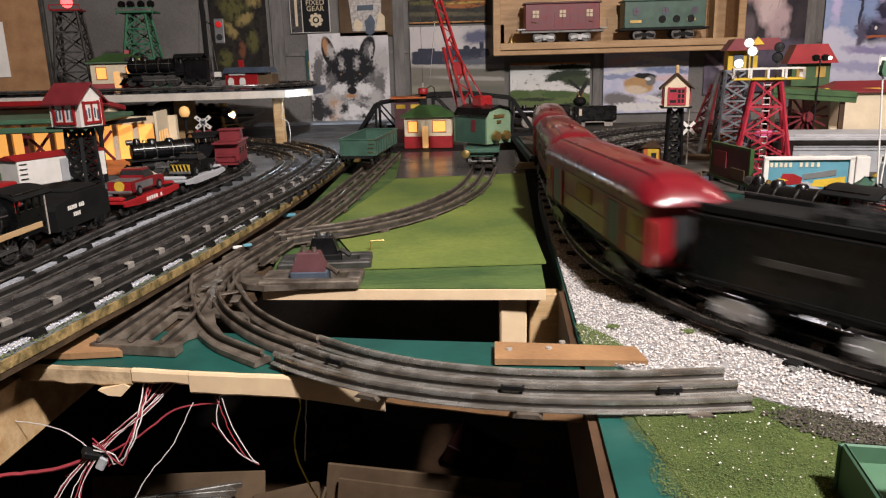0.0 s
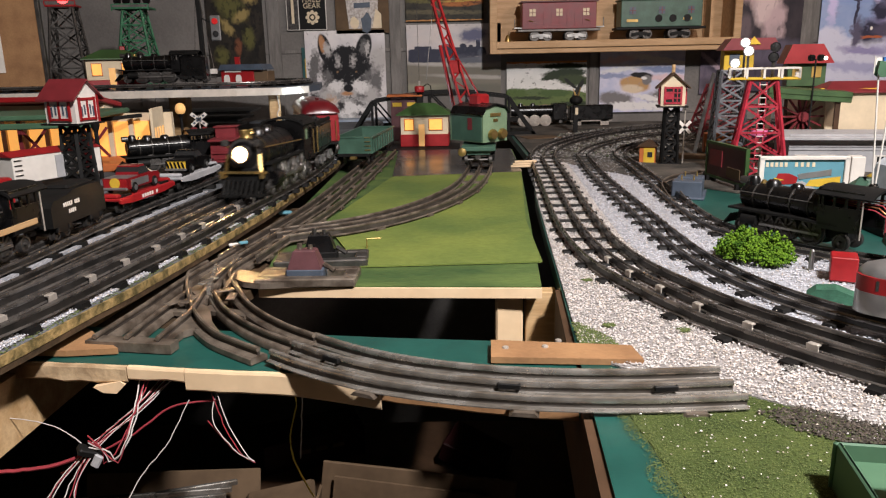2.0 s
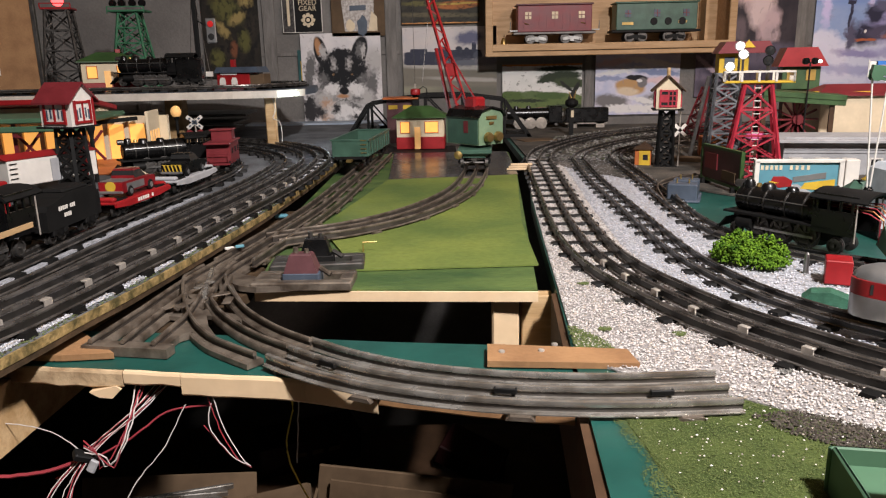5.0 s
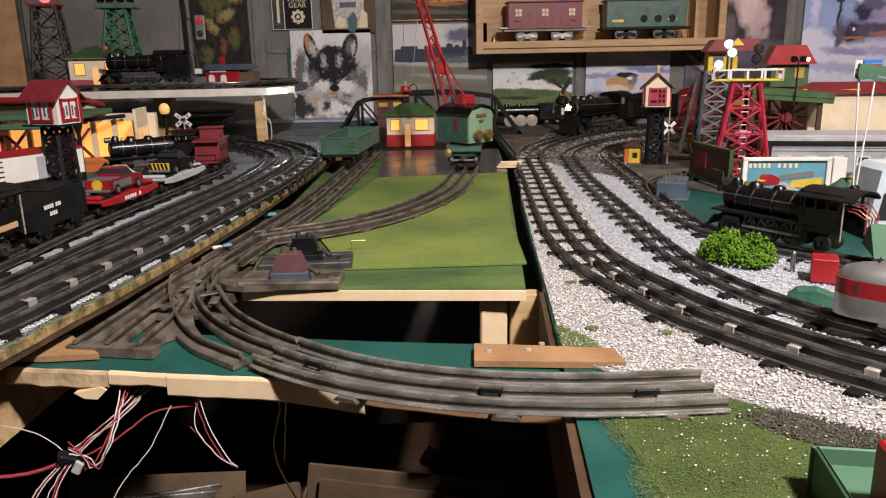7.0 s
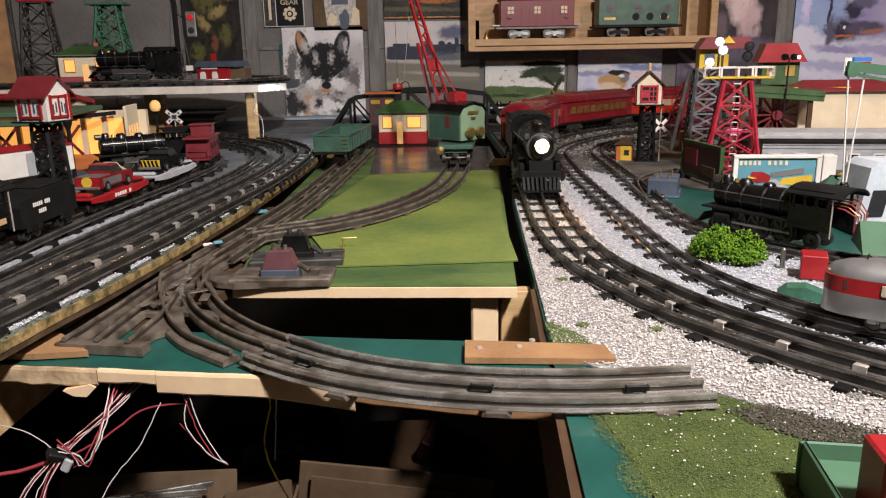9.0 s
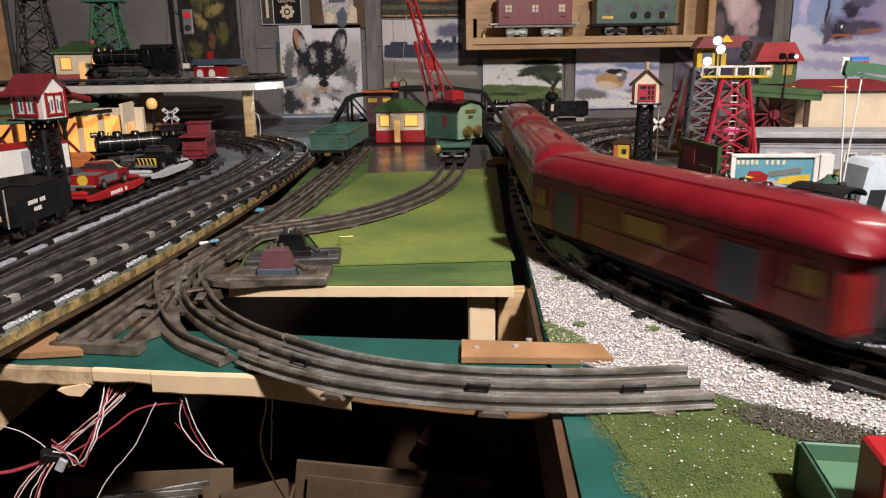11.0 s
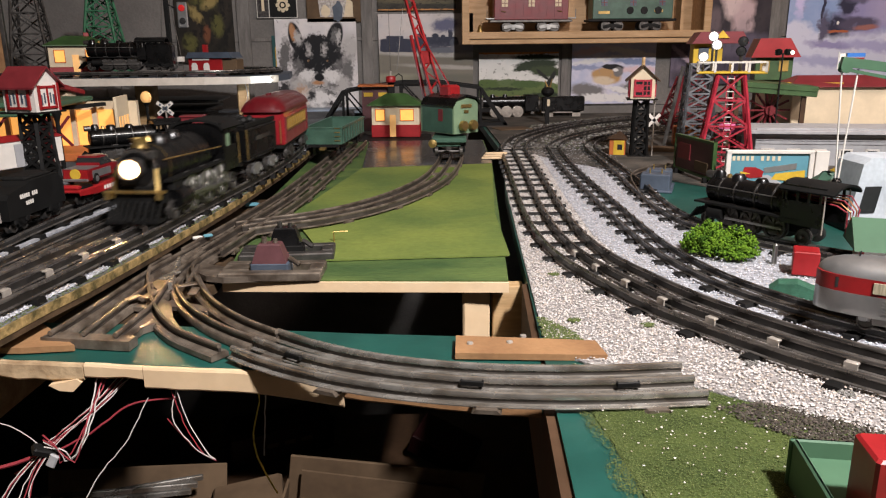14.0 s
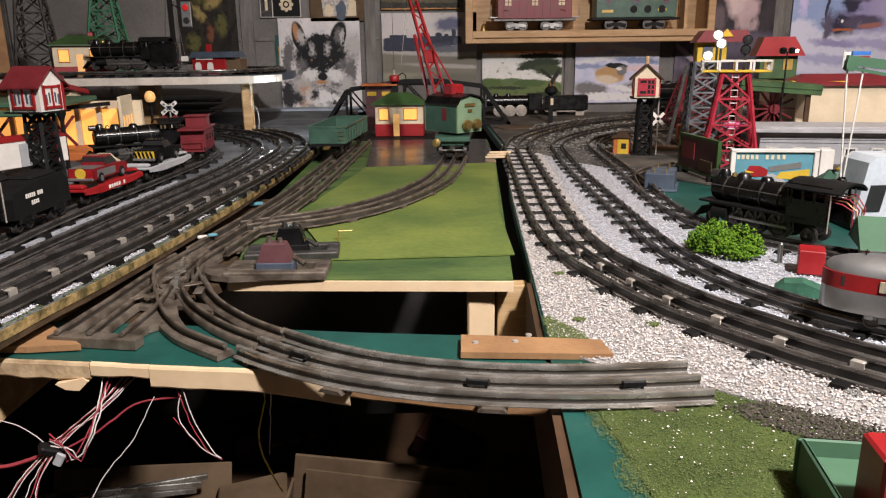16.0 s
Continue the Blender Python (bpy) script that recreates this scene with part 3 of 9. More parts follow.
def coach(kind, label, bright, L=0.42, body_mat="car_red", roof_mat="roof_red"):
    """kind: 'baggage', 'coach' or 'observation'."""
    W, Z0, Z1 = 0.037, 0.030, 0.090
    full, L, f = L, 0.272, 1.0
    car = thing(kind + "_car", pose(0, 0, 0), label, "passenger car", "moving passenger cars")
    b = Shape()
    rear = 0.034 if kind == "observation" else 0.0
    b.box(rear / 2, 0, (Z0 + Z1) / 2, L - rear, 2 * W, Z1 - Z0, 0.002)
    body = part("body", b, body_mat, car)
    part("floor_pan", Shape().box(0, 0, Z0 - 0.003, L + 0.004, 2 * W - 0.006, 0.006, 0.001).box(0, 0, Z0 - 0.012, 0.07, 0.03, 0.014, 0.002).rod((-0.02, -0.024, Z0 - 0.012), (0.03, -0.024, Z0 - 0.012), 0.005, 8), "black_matte", car)
    part("roof", car_roof(L, W + 0.004, Z1, Z1 + 0.027), roof_mat, car, smooth=True)
    vents = Shape()
    for k in range(-1, 2):
        vents.turn([(0.0028, 0), (0.0028, 0.0035), (0.001, 0.004)], "z", (k * 0.012 + 0.075, 0, Z1 + 0.0265), 8)
    part("roof_vents", vents, roof_mat, car)
    for sgn in (-1, 1):
        y = sgn * (W + 0.0006)
        line = Shape().box(rear / 2, y, Z0 + 0.022, L - rear - 0.01, 0.0012, 0.0012).box(rear / 2, y, Z1 - 0.010, L - rear - 0.03, 0.0012, 0.003)
        part("trim_line", line, body_mat if kind != "observation" else "roof_red", body)
        if kind == "baggage":
            for x, w in ((-0.088, 0.030), (0.075, 0.030)):
                part("door", Shape().box(x, y, Z0 + 0.026, w, 0.0014, 0.044, 0.0004), "slate", body, "dark sliding baggage door")
                for q in (-1, 1):
                    part("door_frame", Shape().box(x + q * (w / 2 + 0.002), y, Z0 + 0.026, 0.004, 0.003, 0.048), "tower_red", body)
            for x, w in ((-0.118, 0.0095), (0.0, 0.034), (0.118, 0.0095)):
                part("window", Shape().box(x, y, Z0 + 0.036, w, 0.0014, 0.018, 0.0004), "window_yellow", body)
                bars = Shape()
                k = max(int(w / 0.007), 1)
                for i in range(k + 1):
                    bars.box(x - w / 2 + i * w / k, y * 1.02, Z0 + 0.036, 0.0015, 0.002, 0.019)
                part("window_bars", bars, "brass", body)
        elif kind == "coach":
            for i in range(9):
                x = (-0.096 + i * 0.024) * f
                part("window", Shape().box(x, y, Z0 + 0.036, 0.0165 * f, 0.0014, 0.019, 0.0004), "window_lit" if not bright else "window_yellow", body)
            part("window_frame", Shape().box(0, y, Z0 + 0.047, 0.222 * f, 0.0024, 0.0016).box(0, y, Z0 + 0.025, 0.222 * f, 0.0024, 0.0016), "brass", body)
            part("door", Shape().box(-0.122 * f, y, Z0 + 0.027, 0.014, 0.0014, 0.046), "maroon", body)
            part("door", Shape().box(0.122 * f, y, Z0 + 0.027, 0.014, 0.0014, 0.046), "maroon", body)
        else:
            for i in range(6):
                x = -0.072 + i * 0.031
                part("window", Shape().box(x, y, Z0 + 0.036, 0.025, 0.0014, 0.020, 0.0004), "window_cream", body)
                part("window_bar", Shape().box(x, y * 1.015, Z0 + 0.036, 0.001, 0.0016, 0.02).box(x + 0.005, y * 1.015, Z0 + 0.036, 0.0008, 0.0016, 0.02).box(x - 0.005, y * 1.015, Z0 + 0.036, 0.0008, 0.0016, 0.02), "brass", body)
            part("nameplate", Shape().box(0.02, y, Z0 + 0.056, 0.12, 0.0016, 0.005), "brown_tin", body)
            part("nameplate", Shape().box(-0.06, y, Z0 + 0.015, 0.035, 0.0016, 0.004), "brown_tin", body)
    # end doors and vestibule
    for x in ((L / 2,) if kind == "observation" else (-L / 2, L / 2)):
        part("end_door", Shape().box(x, 0, Z0 + 0.026, 0.002, 0.020, 0.046), "dark_glass", body)
        for y in (-0.03, 0.03):
            part("handrail", Shape().rod((x * 1.012, y, Z0 + 0.004), (x * 1.012, y, Z0 + 0.045), 0.001), "brass", car)
    if kind == "observation":
        s = Shape().box(-L / 2 + rear / 2, 0, Z0 + 0.002, rear, 2 * W, 0.003)
        for k in range(9):
            s.rod((-L / 2 + 0.001, -W + 0.002 + k * (2 * W - 0.004) / 8, Z0), (-L / 2 + 0.001, -W + 0.002 + k * (2 * W - 0.004) / 8, Z0 + 0.024), 0.0009)
        for sgn in (-1, 1):
            s.rod((-L / 2, sgn * (W - 0.001), Z0 + 0.024), (-L / 2 + rear, sgn * (W - 0.001), Z0 + 0.024), 0.001)
            s.rod((-L / 2, sgn * (W - 0.001), Z0), (-L / 2, sgn * (W - 0.001), Z1), 0.0014)
        s.rod((-L / 2, -W, Z0 + 0.024), (-L / 2, W, Z0 + 0.024), 0.0012)
        part("platform_railing", s, "brass", car, "brass observation platform railing")
        part("rear_wall", Shape().box(-L / 2 + rear - 0.001, 0, Z0 + 0.03, 0.002, 0.05, 0.05), "glow_soft", car)
    for ob in car.children_recursive:
        for v in ob.data.vertices:
            v.co.x *= full / L
    L = full
    for x in (-0.31 * L, 0.31 * L):
        truck(car, x, frame_mat="steel_dull", base=0.026 if L < 0.3 else 0.034)
    for x in (L / 2 + 0.008, -L / 2 - 0.008):
        part("coupler", Shape().box(x, 0, 0.018, 0.018, 0.006, 0.005, 0.001), "steel_dull", car)
    return car


def locomotive(label, trim, L=0.262, lift=0.0):
    lo = thing("steam_locomotive", pose(0, 0, 0), label, "locomotive", "moving locomotives")
    zc = 0.061 + lift
    prof = [(0.004, 0), (0.018, 0), (0.0235, 0.002), (0.0255, 0.003), (0.0265, 0.005), (0.0265, 0.030), (0.0275, 0.030), (0.0275, 0.034), (0.0265, 0.034), (0.0285, 0.10), (0.0300, 0.155), (0.004, 0.155)]
    boiler = part("boiler", Shape().turn([(r, -h * (L - 0.10) / 0.162) for r, h in prof], "x", (L / 2 - 0.012, 0, zc), 28), "black_paint", lo, smooth=True)
    for h, r in ((0.034, 0.0278), (0.062, 0.0281), (0.09, 0.0287), (0.12, 0.0298)):
        part("boiler_band", Shape().turn([(r - 0.003, -0.0006), (r, -0.0006), (r, 0.0006), (r - 0.003, 0.0006)], "x", (L / 2 - 0.012 - h, 0, zc), 28), "black_matte" if not trim or h > 0.05 else "brass", boiler, smooth=True)
    part("chimney", Shape().turn([(0.011, -0.004), (0.0085, 0.004), (0.008, 0.008), (0.010, 0.012), (0.0075, 0.012), (0.006, 0.004)], "z", (L / 2 - 0.028, 0, zc + 0.025), 18), "brass" if trim else "black_matte", lo, "brass-capped chimney" if trim else "", smooth=True)
    part("steam_dome", Shape().turn([(0.014, -0.004), (0.013, 0.006), (0.009, 0.011), (0.001, 0.0125)], "z", (L / 2 - 0.078, 0, zc + 0.025), 18).turn([(0.012, -0.003), (0.011, 0.005), (0.007, 0.010), (0.001, 0.011)], "z", (L / 2 - 0.118, 0, zc + 0.027), 18), "black_paint", lo, smooth=True)
    part("bell", Shape().turn([(0.005, 0), (0.004, 0.004), (0.002, 0.007), (0.0005, 0.0075)], "z", (L / 2 - 0.050, 0, zc + 0.030), 12), "brass", lo, smooth=True)
    part("headlamp", Shape().turn([(0.0120, -0.018), (0.0130, -0.002), (0.0130, 0.006), (0.0118, 0.0065), (0.0096, 0.004), (0.0070, -0.001)], "x", (L / 2 - 0.001, 0, zc + 0.004), 20), "steel_dull", lo, smooth=True)
    part("number_board", Shape().box(L / 2 - 0.006, 0.0245, zc + 0.020, 0.010, 0.009, 0.009, 0.001), "steel_dull", lo)
    part("number_board", Shape().box(L / 2 - 0.006, -0.0245, zc + 0.020, 0.010, 0.009, 0.009, 0.001), "steel_dull", lo)
    part("smokebox_ring", Shape().turn([(0.0200, 0.0), (0.0215, 0.0016), (0.0245, 0.0012), (0.0255, -0.001), (0.0245, -0.003)], "x", (L / 2 - 0.0135, 0, zc), 30), "steel_dull", lo, smooth=True)
    part("headlamp_lens", Shape().turn([(0.0001, 0.0022), (0.0036, 0.001), (0.0038, -0.001), (0.0001, -0.001)], "x", (L / 2 - 0.001, 0, zc + 0.004), 18), "glow_head", lo, "glowing headlamp lens")
    # cab
    c = Shape()
    x0, x1 = -L / 2 + 0.004, -L / 2 + 0.062
    for sgn in (-1, 1):
        y = sgn * 0.036
        c.box((x0 + x1) / 2, y, 0.048 + lift / 2, x1 - x0, 0.0025, 0.034 + lift).box((x0 + x1) / 2, y, 0.089 + lift, x1 - x0, 0.0025, 0.010).box(x0 + 0.005, y, 0.075 + lift, 0.010, 0.0025, 0.03).box(x1 - 0.005, y, 0.075 + lift, 0.010, 0.0025, 0.03).box((x0 + x1) / 2, y, 0.077 + lift, 0.005, 0.0025, 0.026)
    c.box(x1, 0, 0.065 + lift / 2, 0.0025, 0.072, 0.068 + lift)
    cab = part("cab", c, "black_paint", lo)
    rings = [[(x, 0.042 * math.sin(a), 0.088 + lift + 0.016 * math.cos(a)) for a in np.linspace(-1.35, 1.35, 12)] + [(x, 0.039 * math.sin(a), 0.0855 + lift + 0.0155 * math.cos(a)) for a in np.linspace(1.35, -1.35, 12)] for x in (x0 - 0.012, x1 + 0.004)]
    part("cab_roof", Shape().loft(rings), "black_matte", lo, smooth=True)
    for sgn in (-1, 1):
        part("cab_window", Shape().box((x0 + x1) / 2 + 0.010, sgn * 0.0355, 0.077 + lift, 0.016, 0.001, 0.026), "tin_pale", cab)
        part("handrail", Shape().rod((x1 + 0.006, sgn * 0.0345, zc + 0.006), (L / 2 - 0.024, sgn * 0.030, zc + 0.012), 0.0011).rod((x0 - 0.002, sgn * 0.037, 0.035), (x0 - 0.002, sgn * 0.037, 0.080), 0.0011), "steel" if not trim else "brass", lo)
        part("running_board", Shape().box(0.018, sgn * 0.031, 0.047 + lift * 0.6, L - 0.09, 0.012, 0.003).box(L / 2 - 0.045, sgn * 0.031, 0.040, 0.03, 0.010, 0.014, 0.002), "black_matte", lo)
        part("cylinder", Shape().turn([(0.002, -0.018), (0.011, -0.018), (0.012, -0.014), (0.012, 0.014), (0.011, 0.018), (0.002, 0.018)], "x", (L / 2 - 0.050, sgn * 0.034, 0.024), 16), "black_paint", lo, smooth=True)
        part("main_rod", Shape().bar((L / 2 - 0.068, sgn * 0.0415, 0.024), (0.0, sgn * 0.0415, 0.022), 0.002, 0.004), "steel", lo)
    f = Shape().box(0.01, 0, 0.036 + lift * 0.3, L - 0.04, 0.04, 0.014 + lift).box(L / 2 - 0.012, 0, 0.030, 0.012, 0.070, 0.012, 0.001)
    part("frame", f, "black_matte", lo)
    pilot = part("pilot", Shape().box(L / 2 + 0.004, 0, 0.005, 0.02, 0.066, 0.003), "black_matte", lo)
    for k in range(9):
        y = (k - 4) * 0.0075
        part("pilot_bar", Shape().bar((L / 2 - 0.004, y, 0.026), (L / 2 + 0.016 - abs(k - 4) * 0.0025, y * 0.95, 0.006), 0.004, 0.003), "black_matte", pilot)
    if trim:
        part("buffer_beam", Shape().box(L / 2 - 0.004, 0, 0.0375, 0.006, 0.074, 0.0035, 0.0006), "brass", lo, "bright brass buffer beam")
        for sgn in (-1, 1):
            part("flag_stay", Shape().bar((L / 2 - 0.004, sgn * 0.028, 0.030), (L / 2 - 0.014, sgn * 0.024, 0.064), 0.005, 0.0022), "brass", lo, "bright brass front stay")
            part("number_lamp", Shape().box(L / 2 + 0.001, sgn * 0.031, 0.034, 0.004, 0.006, 0.009), "brass", lo)
    drivers = [wheel_set(lo, x, 0.0235, STD, "steel" if trim else "steel_dull", True, "driving_axle") for x in (0.045, -0.006, -0.057)]
    rods = [part("side_rod", Shape().box(-0.006, sgn * 0.0395, 0, 0.112, 0.0022, 0.0045, 0.0006), "steel", lo, m=pose(0, 0, 0.0235)) for sgn in (-1, 1)]
    wheel_set(lo, L / 2 - 0.030, 0.0115, STD)
    wheel_set(lo, L / 2 - 0.062, 0.0115, STD)
    wheel_set(lo, -L / 2 + 0.030, 0.0125, STD)
    return lo, drivers, rods


def tender(label, trim, L=0.125, high=0.0):
    t = thing("coal_tender", pose(0, 0, 0), label, "tender", "moving tenders")
    b = part("body", Shape().box(0, 0, 0.056 + high / 2, L, 0.072, 0.052 + high, 0.003), "black_paint", t)
    part("deck", Shape().box(0.0, 0, 0.0835 + high, L - 0.01, 0.060, 0.003, 0.001).box(0, 0.034, 0.085 + high, L - 0.006, 0.003, 0.008, 0.001).box(0, -0.034, 0.085 + high, L - 0.006, 0.003, 0.008, 0.001), "black_matte", t)
    coal = Shape()
    rnd = random.Random(4)
    for _ in range(40):
        coal.ball((rnd.uniform(-0.01, 0.055), rnd.uniform(-0.024, 0.024), 0.086 + high + rnd.uniform(0, 0.006)), rnd.uniform(0.004, 0.007), 6)
    part("coal", coal, "black_matte", t)
    for sgn in (-1, 1):
        part("nameplate", Shape().box(-0.004, sgn * 0.0365, 0.062, 0.075, 0.001, 0.006), "steel_dull", b)
        part("rivet_strip", Shape().box(0, sgn * 0.0365, 0.036, L - 0.006, 0.0014, 0.002).box(0, sgn * 0.0365, 0.078 + high, L - 0.006, 0.0014, 0.002), "black_matte", b)
    part("underframe", Shape().box(0, 0, 0.027, L + 0.004, 0.05, 0.006), "black_matte", t)
    for x in (-0.27 * L, 0.27 * L):
        truck(t, x, base=0.022, r=0.0115, frame_mat="silver")
    part("handrail", Shape().rod((L / 2 + 0.001, -0.037, 0.034), (L / 2 + 0.001, -0.037, 0.08), 0.0011).rod((L / 2 + 0.001, 0.037, 0.034), (L / 2 + 0.001, 0.037, 0.08), 0.0011), "brass" if trim else "steel", t)
    for x in (-L / 2 - 0.008, L / 2 + 0.007):
        part("coupler", Shape().box(x, 0, 0.018, 0.018, 0.006, 0.005), "steel_dull", t)
    return t


M["left_red"] = mat("left_red", (0.28, 0.012, 0.018), 0.33, 0.0, 30, 0.2, 0.02, coat=0.3)
M["left_roof"] = mat("left_roof", (0.12, 0.006, 0.011), 0.33, 0.0, 30, 0.25, 0.02, coat=0.3)
M["car_bright"] = mat("car_bright", (0.46, 0.030, 0.012), 0.33, 0.0, 30, 0.2, 0.02, coat=0.3)
M["window_cream"] = mat("window_cream", (0.66, 0.58, 0.42), 0.35, 0, 90, 0.5, 0, second=(0.30, 0.26, 0.17), stretch=(6, 1, 0.4))
M["window_lit"] = mat("window_lit", (0.20, 0.115, 0.035), 0.25, 0, 60, 0.4, 0)

RIGHT_LOCO, RIGHT_DRIVERS, RIGHT_RODS = locomotive("black steam locomotive with a glowing headlamp", False, 0.30, 0.014)
RIGHT_TENDER = tender("black tender with silver truck frames", False, 0.22, 0.012)
RIGHT_BAGGAGE = coach("baggage", "dark red baggage car with yellow barred windows", False)
RIGHT_COACH = coach("coach", "dark red passenger coach with a maroon roof", False)
RIGHT_LAST = coach("observation", "bright red observation car with curtained windows", True, body_mat="car_bright")
LEFT_LOCO, LEFT_DRIVERS, LEFT_RODS = locomotive("black steam locomotive with brass trim and headlamp", True)
LEFT_TENDER = tender("black tender with silver trucks and brass rails", True, 0.16)
LEFT_COACH = coach("coach", "bright red passenger coach with yellow windows", True, 0.285, "left_red", "left_roof")

# ---- loose ground cover ----


def inside(poly, x, y):
    hit = np.zeros(len(x), bool)
    j = len(poly) - 1
    for i in range(len(poly)):
        (xi, yi), (xj, yj) = poly[i], poly[j]
        hit ^= ((yi > y) != (yj > y)) & (x < (xj - xi) * (y - yi) / (yj - yi + 1e-12) + xi)
        j = i
    return hit


def scatter(name, poly, count, lo, hi, z, material, label, seed, flat=0.8, sparse=None):
    """Many small rough grains over a patch, joined in one mesh."""
    rng = np.random.default_rng(seed)
    xs, ys = [p[0] for p in poly], [p[1] for p in poly]
    x, y = rng.uniform(min(xs), max(xs), count * 3), rng.uniform(min(ys), max(ys), count * 3)
    ok = inside(poly, x, y)
    if sparse is not None:
        ok &= sparse(x, y, rng)
    x, y = x[ok][:count], y[ok][:count]
    n = len(x)
    r = rng.uniform(lo, hi, n)
    base = np.array([(1, 0, 0), (0, 1, 0), (-1, 0, 0), (0, -1, 0), (0.1, 0.1, 0.9), (-0.1, 0, -0.6)], float)
    a = rng.uniform(0, 6.283, n)
    v = base[None] * (1 + rng.uniform(-0.4, 0.4, (n, 6, 3)))
    v = v * r[:, None, None]
    v[:, :, 2] *= flat
    tx = v[:, :, 0] * np.cos(a)[:, None] - v[:, :, 1] * np.sin(a)[:, None] + x[:, None]
    ty = v[:, :, 0] * np.sin(a)[:, None] + v[:, :, 1] * np.cos(a)[:, None] + y[:, None]
    tz = v[:, :, 2] + z + (r * 0.35 + rng.uniform(0, 0.0015, n))[:, None]
    verts = np.stack([tx, ty, tz], 2).reshape(-1, 3)
    tri = np.array([(0, 1, 4), (1, 2, 4), (2, 3, 4), (3, 0, 4), (1, 0, 5), (2, 1, 5), (3, 2, 5), (0, 3, 5)])
    faces = (tri[None] + 6 * np.arange(n)[:, None, None]).reshape(-1, 3)
    me = bpy.data.meshes.new(name)
    me.from_pydata(verts.tolist(), [], faces.tolist())
    me.materials.append(material)
    return tagged(new(name, me), label, name.replace("_", " "), kind="stuff")


def grain_mat(name, colours):
    """Grains that differ one from another."""
    m = bpy.data.materials.new(name)
    m.use_nodes = True
    n, l = m.node_tree.nodes, m.node_tree.links
    geo = n.new("ShaderNodeNewGeometry")
    ramp = n.new("ShaderNodeValToRGB")
    e = ramp.color_ramp.elements
    while len(e) < len(colours):
        e.new(0.5)
    for i, c in enumerate(colours):
        e[i].position, e[i].color = i / (len(colours) - 1), (*c, 1)
    l.new(geo.outputs["Random Per Island"], ramp.inputs[0])
    l.new(ramp.outputs[0], n["Principled BSDF"].inputs["Base Color"])
    n["Principled BSDF"].inputs["Roughness"].default_value = 0.9
    return m


STONE = grain_mat("stone_grains", [(0.58, 0.55, 0.53), (0.44, 0.41, 0.39), (0.66, 0.63, 0.61), (0.24, 0.21, 0.19), (0.50, 0.42, 0.35), (0.63, 0.61, 0.59)])
FINE = grain_mat("fine_grains", [(0.56, 0.57, 0.62), (0.44, 0.45, 0.49), (0.63, 0.63, 0.68), (0.22, 0.21, 0.21), (0.55, 0.48, 0.42)])
TURF = grain_mat("turf_grains", [(0.065, 0.092, 0.022), (0.095, 0.125, 0.032), (0.05, 0.072, 0.018), (0.12, 0.14, 0.04), (0.08, 0.11, 0.028)])
# Soil browns, darkened to carry the tray's shadow; the bench-edge crumbs share them.
SHADED_SOIL = grain_mat("shaded_soil_grains", [(0.028, 0.021, 0.015), (0.05, 0.038, 0.027), (0.02, 0.016, 0.011), (0.10, 0.08, 0.065), (0.04, 0.048, 0.02)])
DARK_GRAIN = grain_mat("dark_grains", [(0.05, 0.05, 0.045), (0.12, 0.11, 0.10), (0.28, 0.27, 0.26), (0.07, 0.08, 0.04)])

OUTER_BED = [(0.116, 0.80), (0.104, 0.60), (0.104, 0.565), (0.150, 0.520), (0.205, 0.490), (0.235, 0.465), (0.29, 0.42), (0.36, 0.37), (0.48, 0.33), (0.62, 0.42), (0.40, 0.52), (0.32, 0.60), (0.26, 0.70), (0.235, 0.80), (0.225, 0.95), (0.235, 1.2), (0.255, 1.5), (0.27, 1.8), (0.20, 1.9), (0.188, 1.75), (0.147, 1.3), (0.122, 0.9)]
INNER_BED = [(0.226, 0.95), (0.236, 0.80), (0.262, 0.70), (0.325, 0.60), (0.41, 0.52), (0.63, 0.42), (0.8, 0.6), (0.6, 0.72), (0.48, 0.80), (0.41, 0.88), (0.385, 1.0), (0.395, 1.2), (0.42, 1.5), (0.45, 1.85), (0.56, 2.05), (0.35, 2.0), (0.27, 1.8), (0.256, 1.5), (0.236, 1.2)]
TURF_BED = [(0.130, 0.20), (0.70, 0.20), (0.62, 0.30), (0.48, 0.328), (0.36, 0.368), (0.29, 0.418), (0.235, 0.463), (0.205, 0.488), (0.150, 0.518), (0.118, 0.54), (0.116, 0.475), (0.116, 0.45), (0.120, 0.42), (0.122, 0.39), (0.124, 0.36)]
SHADED_SOIL_BED = [(0.200, 0.462), (0.235, 0.467), (0.29, 0.43), (0.36, 0.375), (0.33, 0.365), (0.26, 0.40), (0.215, 0.436)]
for poly, m, lab, h in ((OUTER_BED, "ballast", "bed of pale stone ballast", 0.002), (INNER_BED, "snow", "bed of fine white ballast", 0.002), (TURF_BED, "grass", "patch of green model turf", 0.0015)):
    solid("ground_patch", Shape().prism(poly, "z", 0.0005, h), m, lab, "ground", kind="structure")
scatter("ballast", OUTER_BED, 60000, 0.0005, 0.0013, 0.002, STONE, "loose pale grey and white ballast stones", 1)
scatter("ballast", INNER_BED, 24000, 0.0007, 0.0014, 0.002, FINE, "fine bluish white ballast grains", 2)
scatter("turf", TURF_BED, 95000, 0.00022, 0.00055, 0.0012, TURF, "coarse green flock turf", 3)
scatter("ballast", TURF_BED, 1300, 0.0004, 0.0009, 0.0022, STONE, "stray ballast grains in the turf", 4, sparse=lambda x, y, r: r.random(len(x)) < np.clip((y - 0.33) * 6, 0.04, 1))
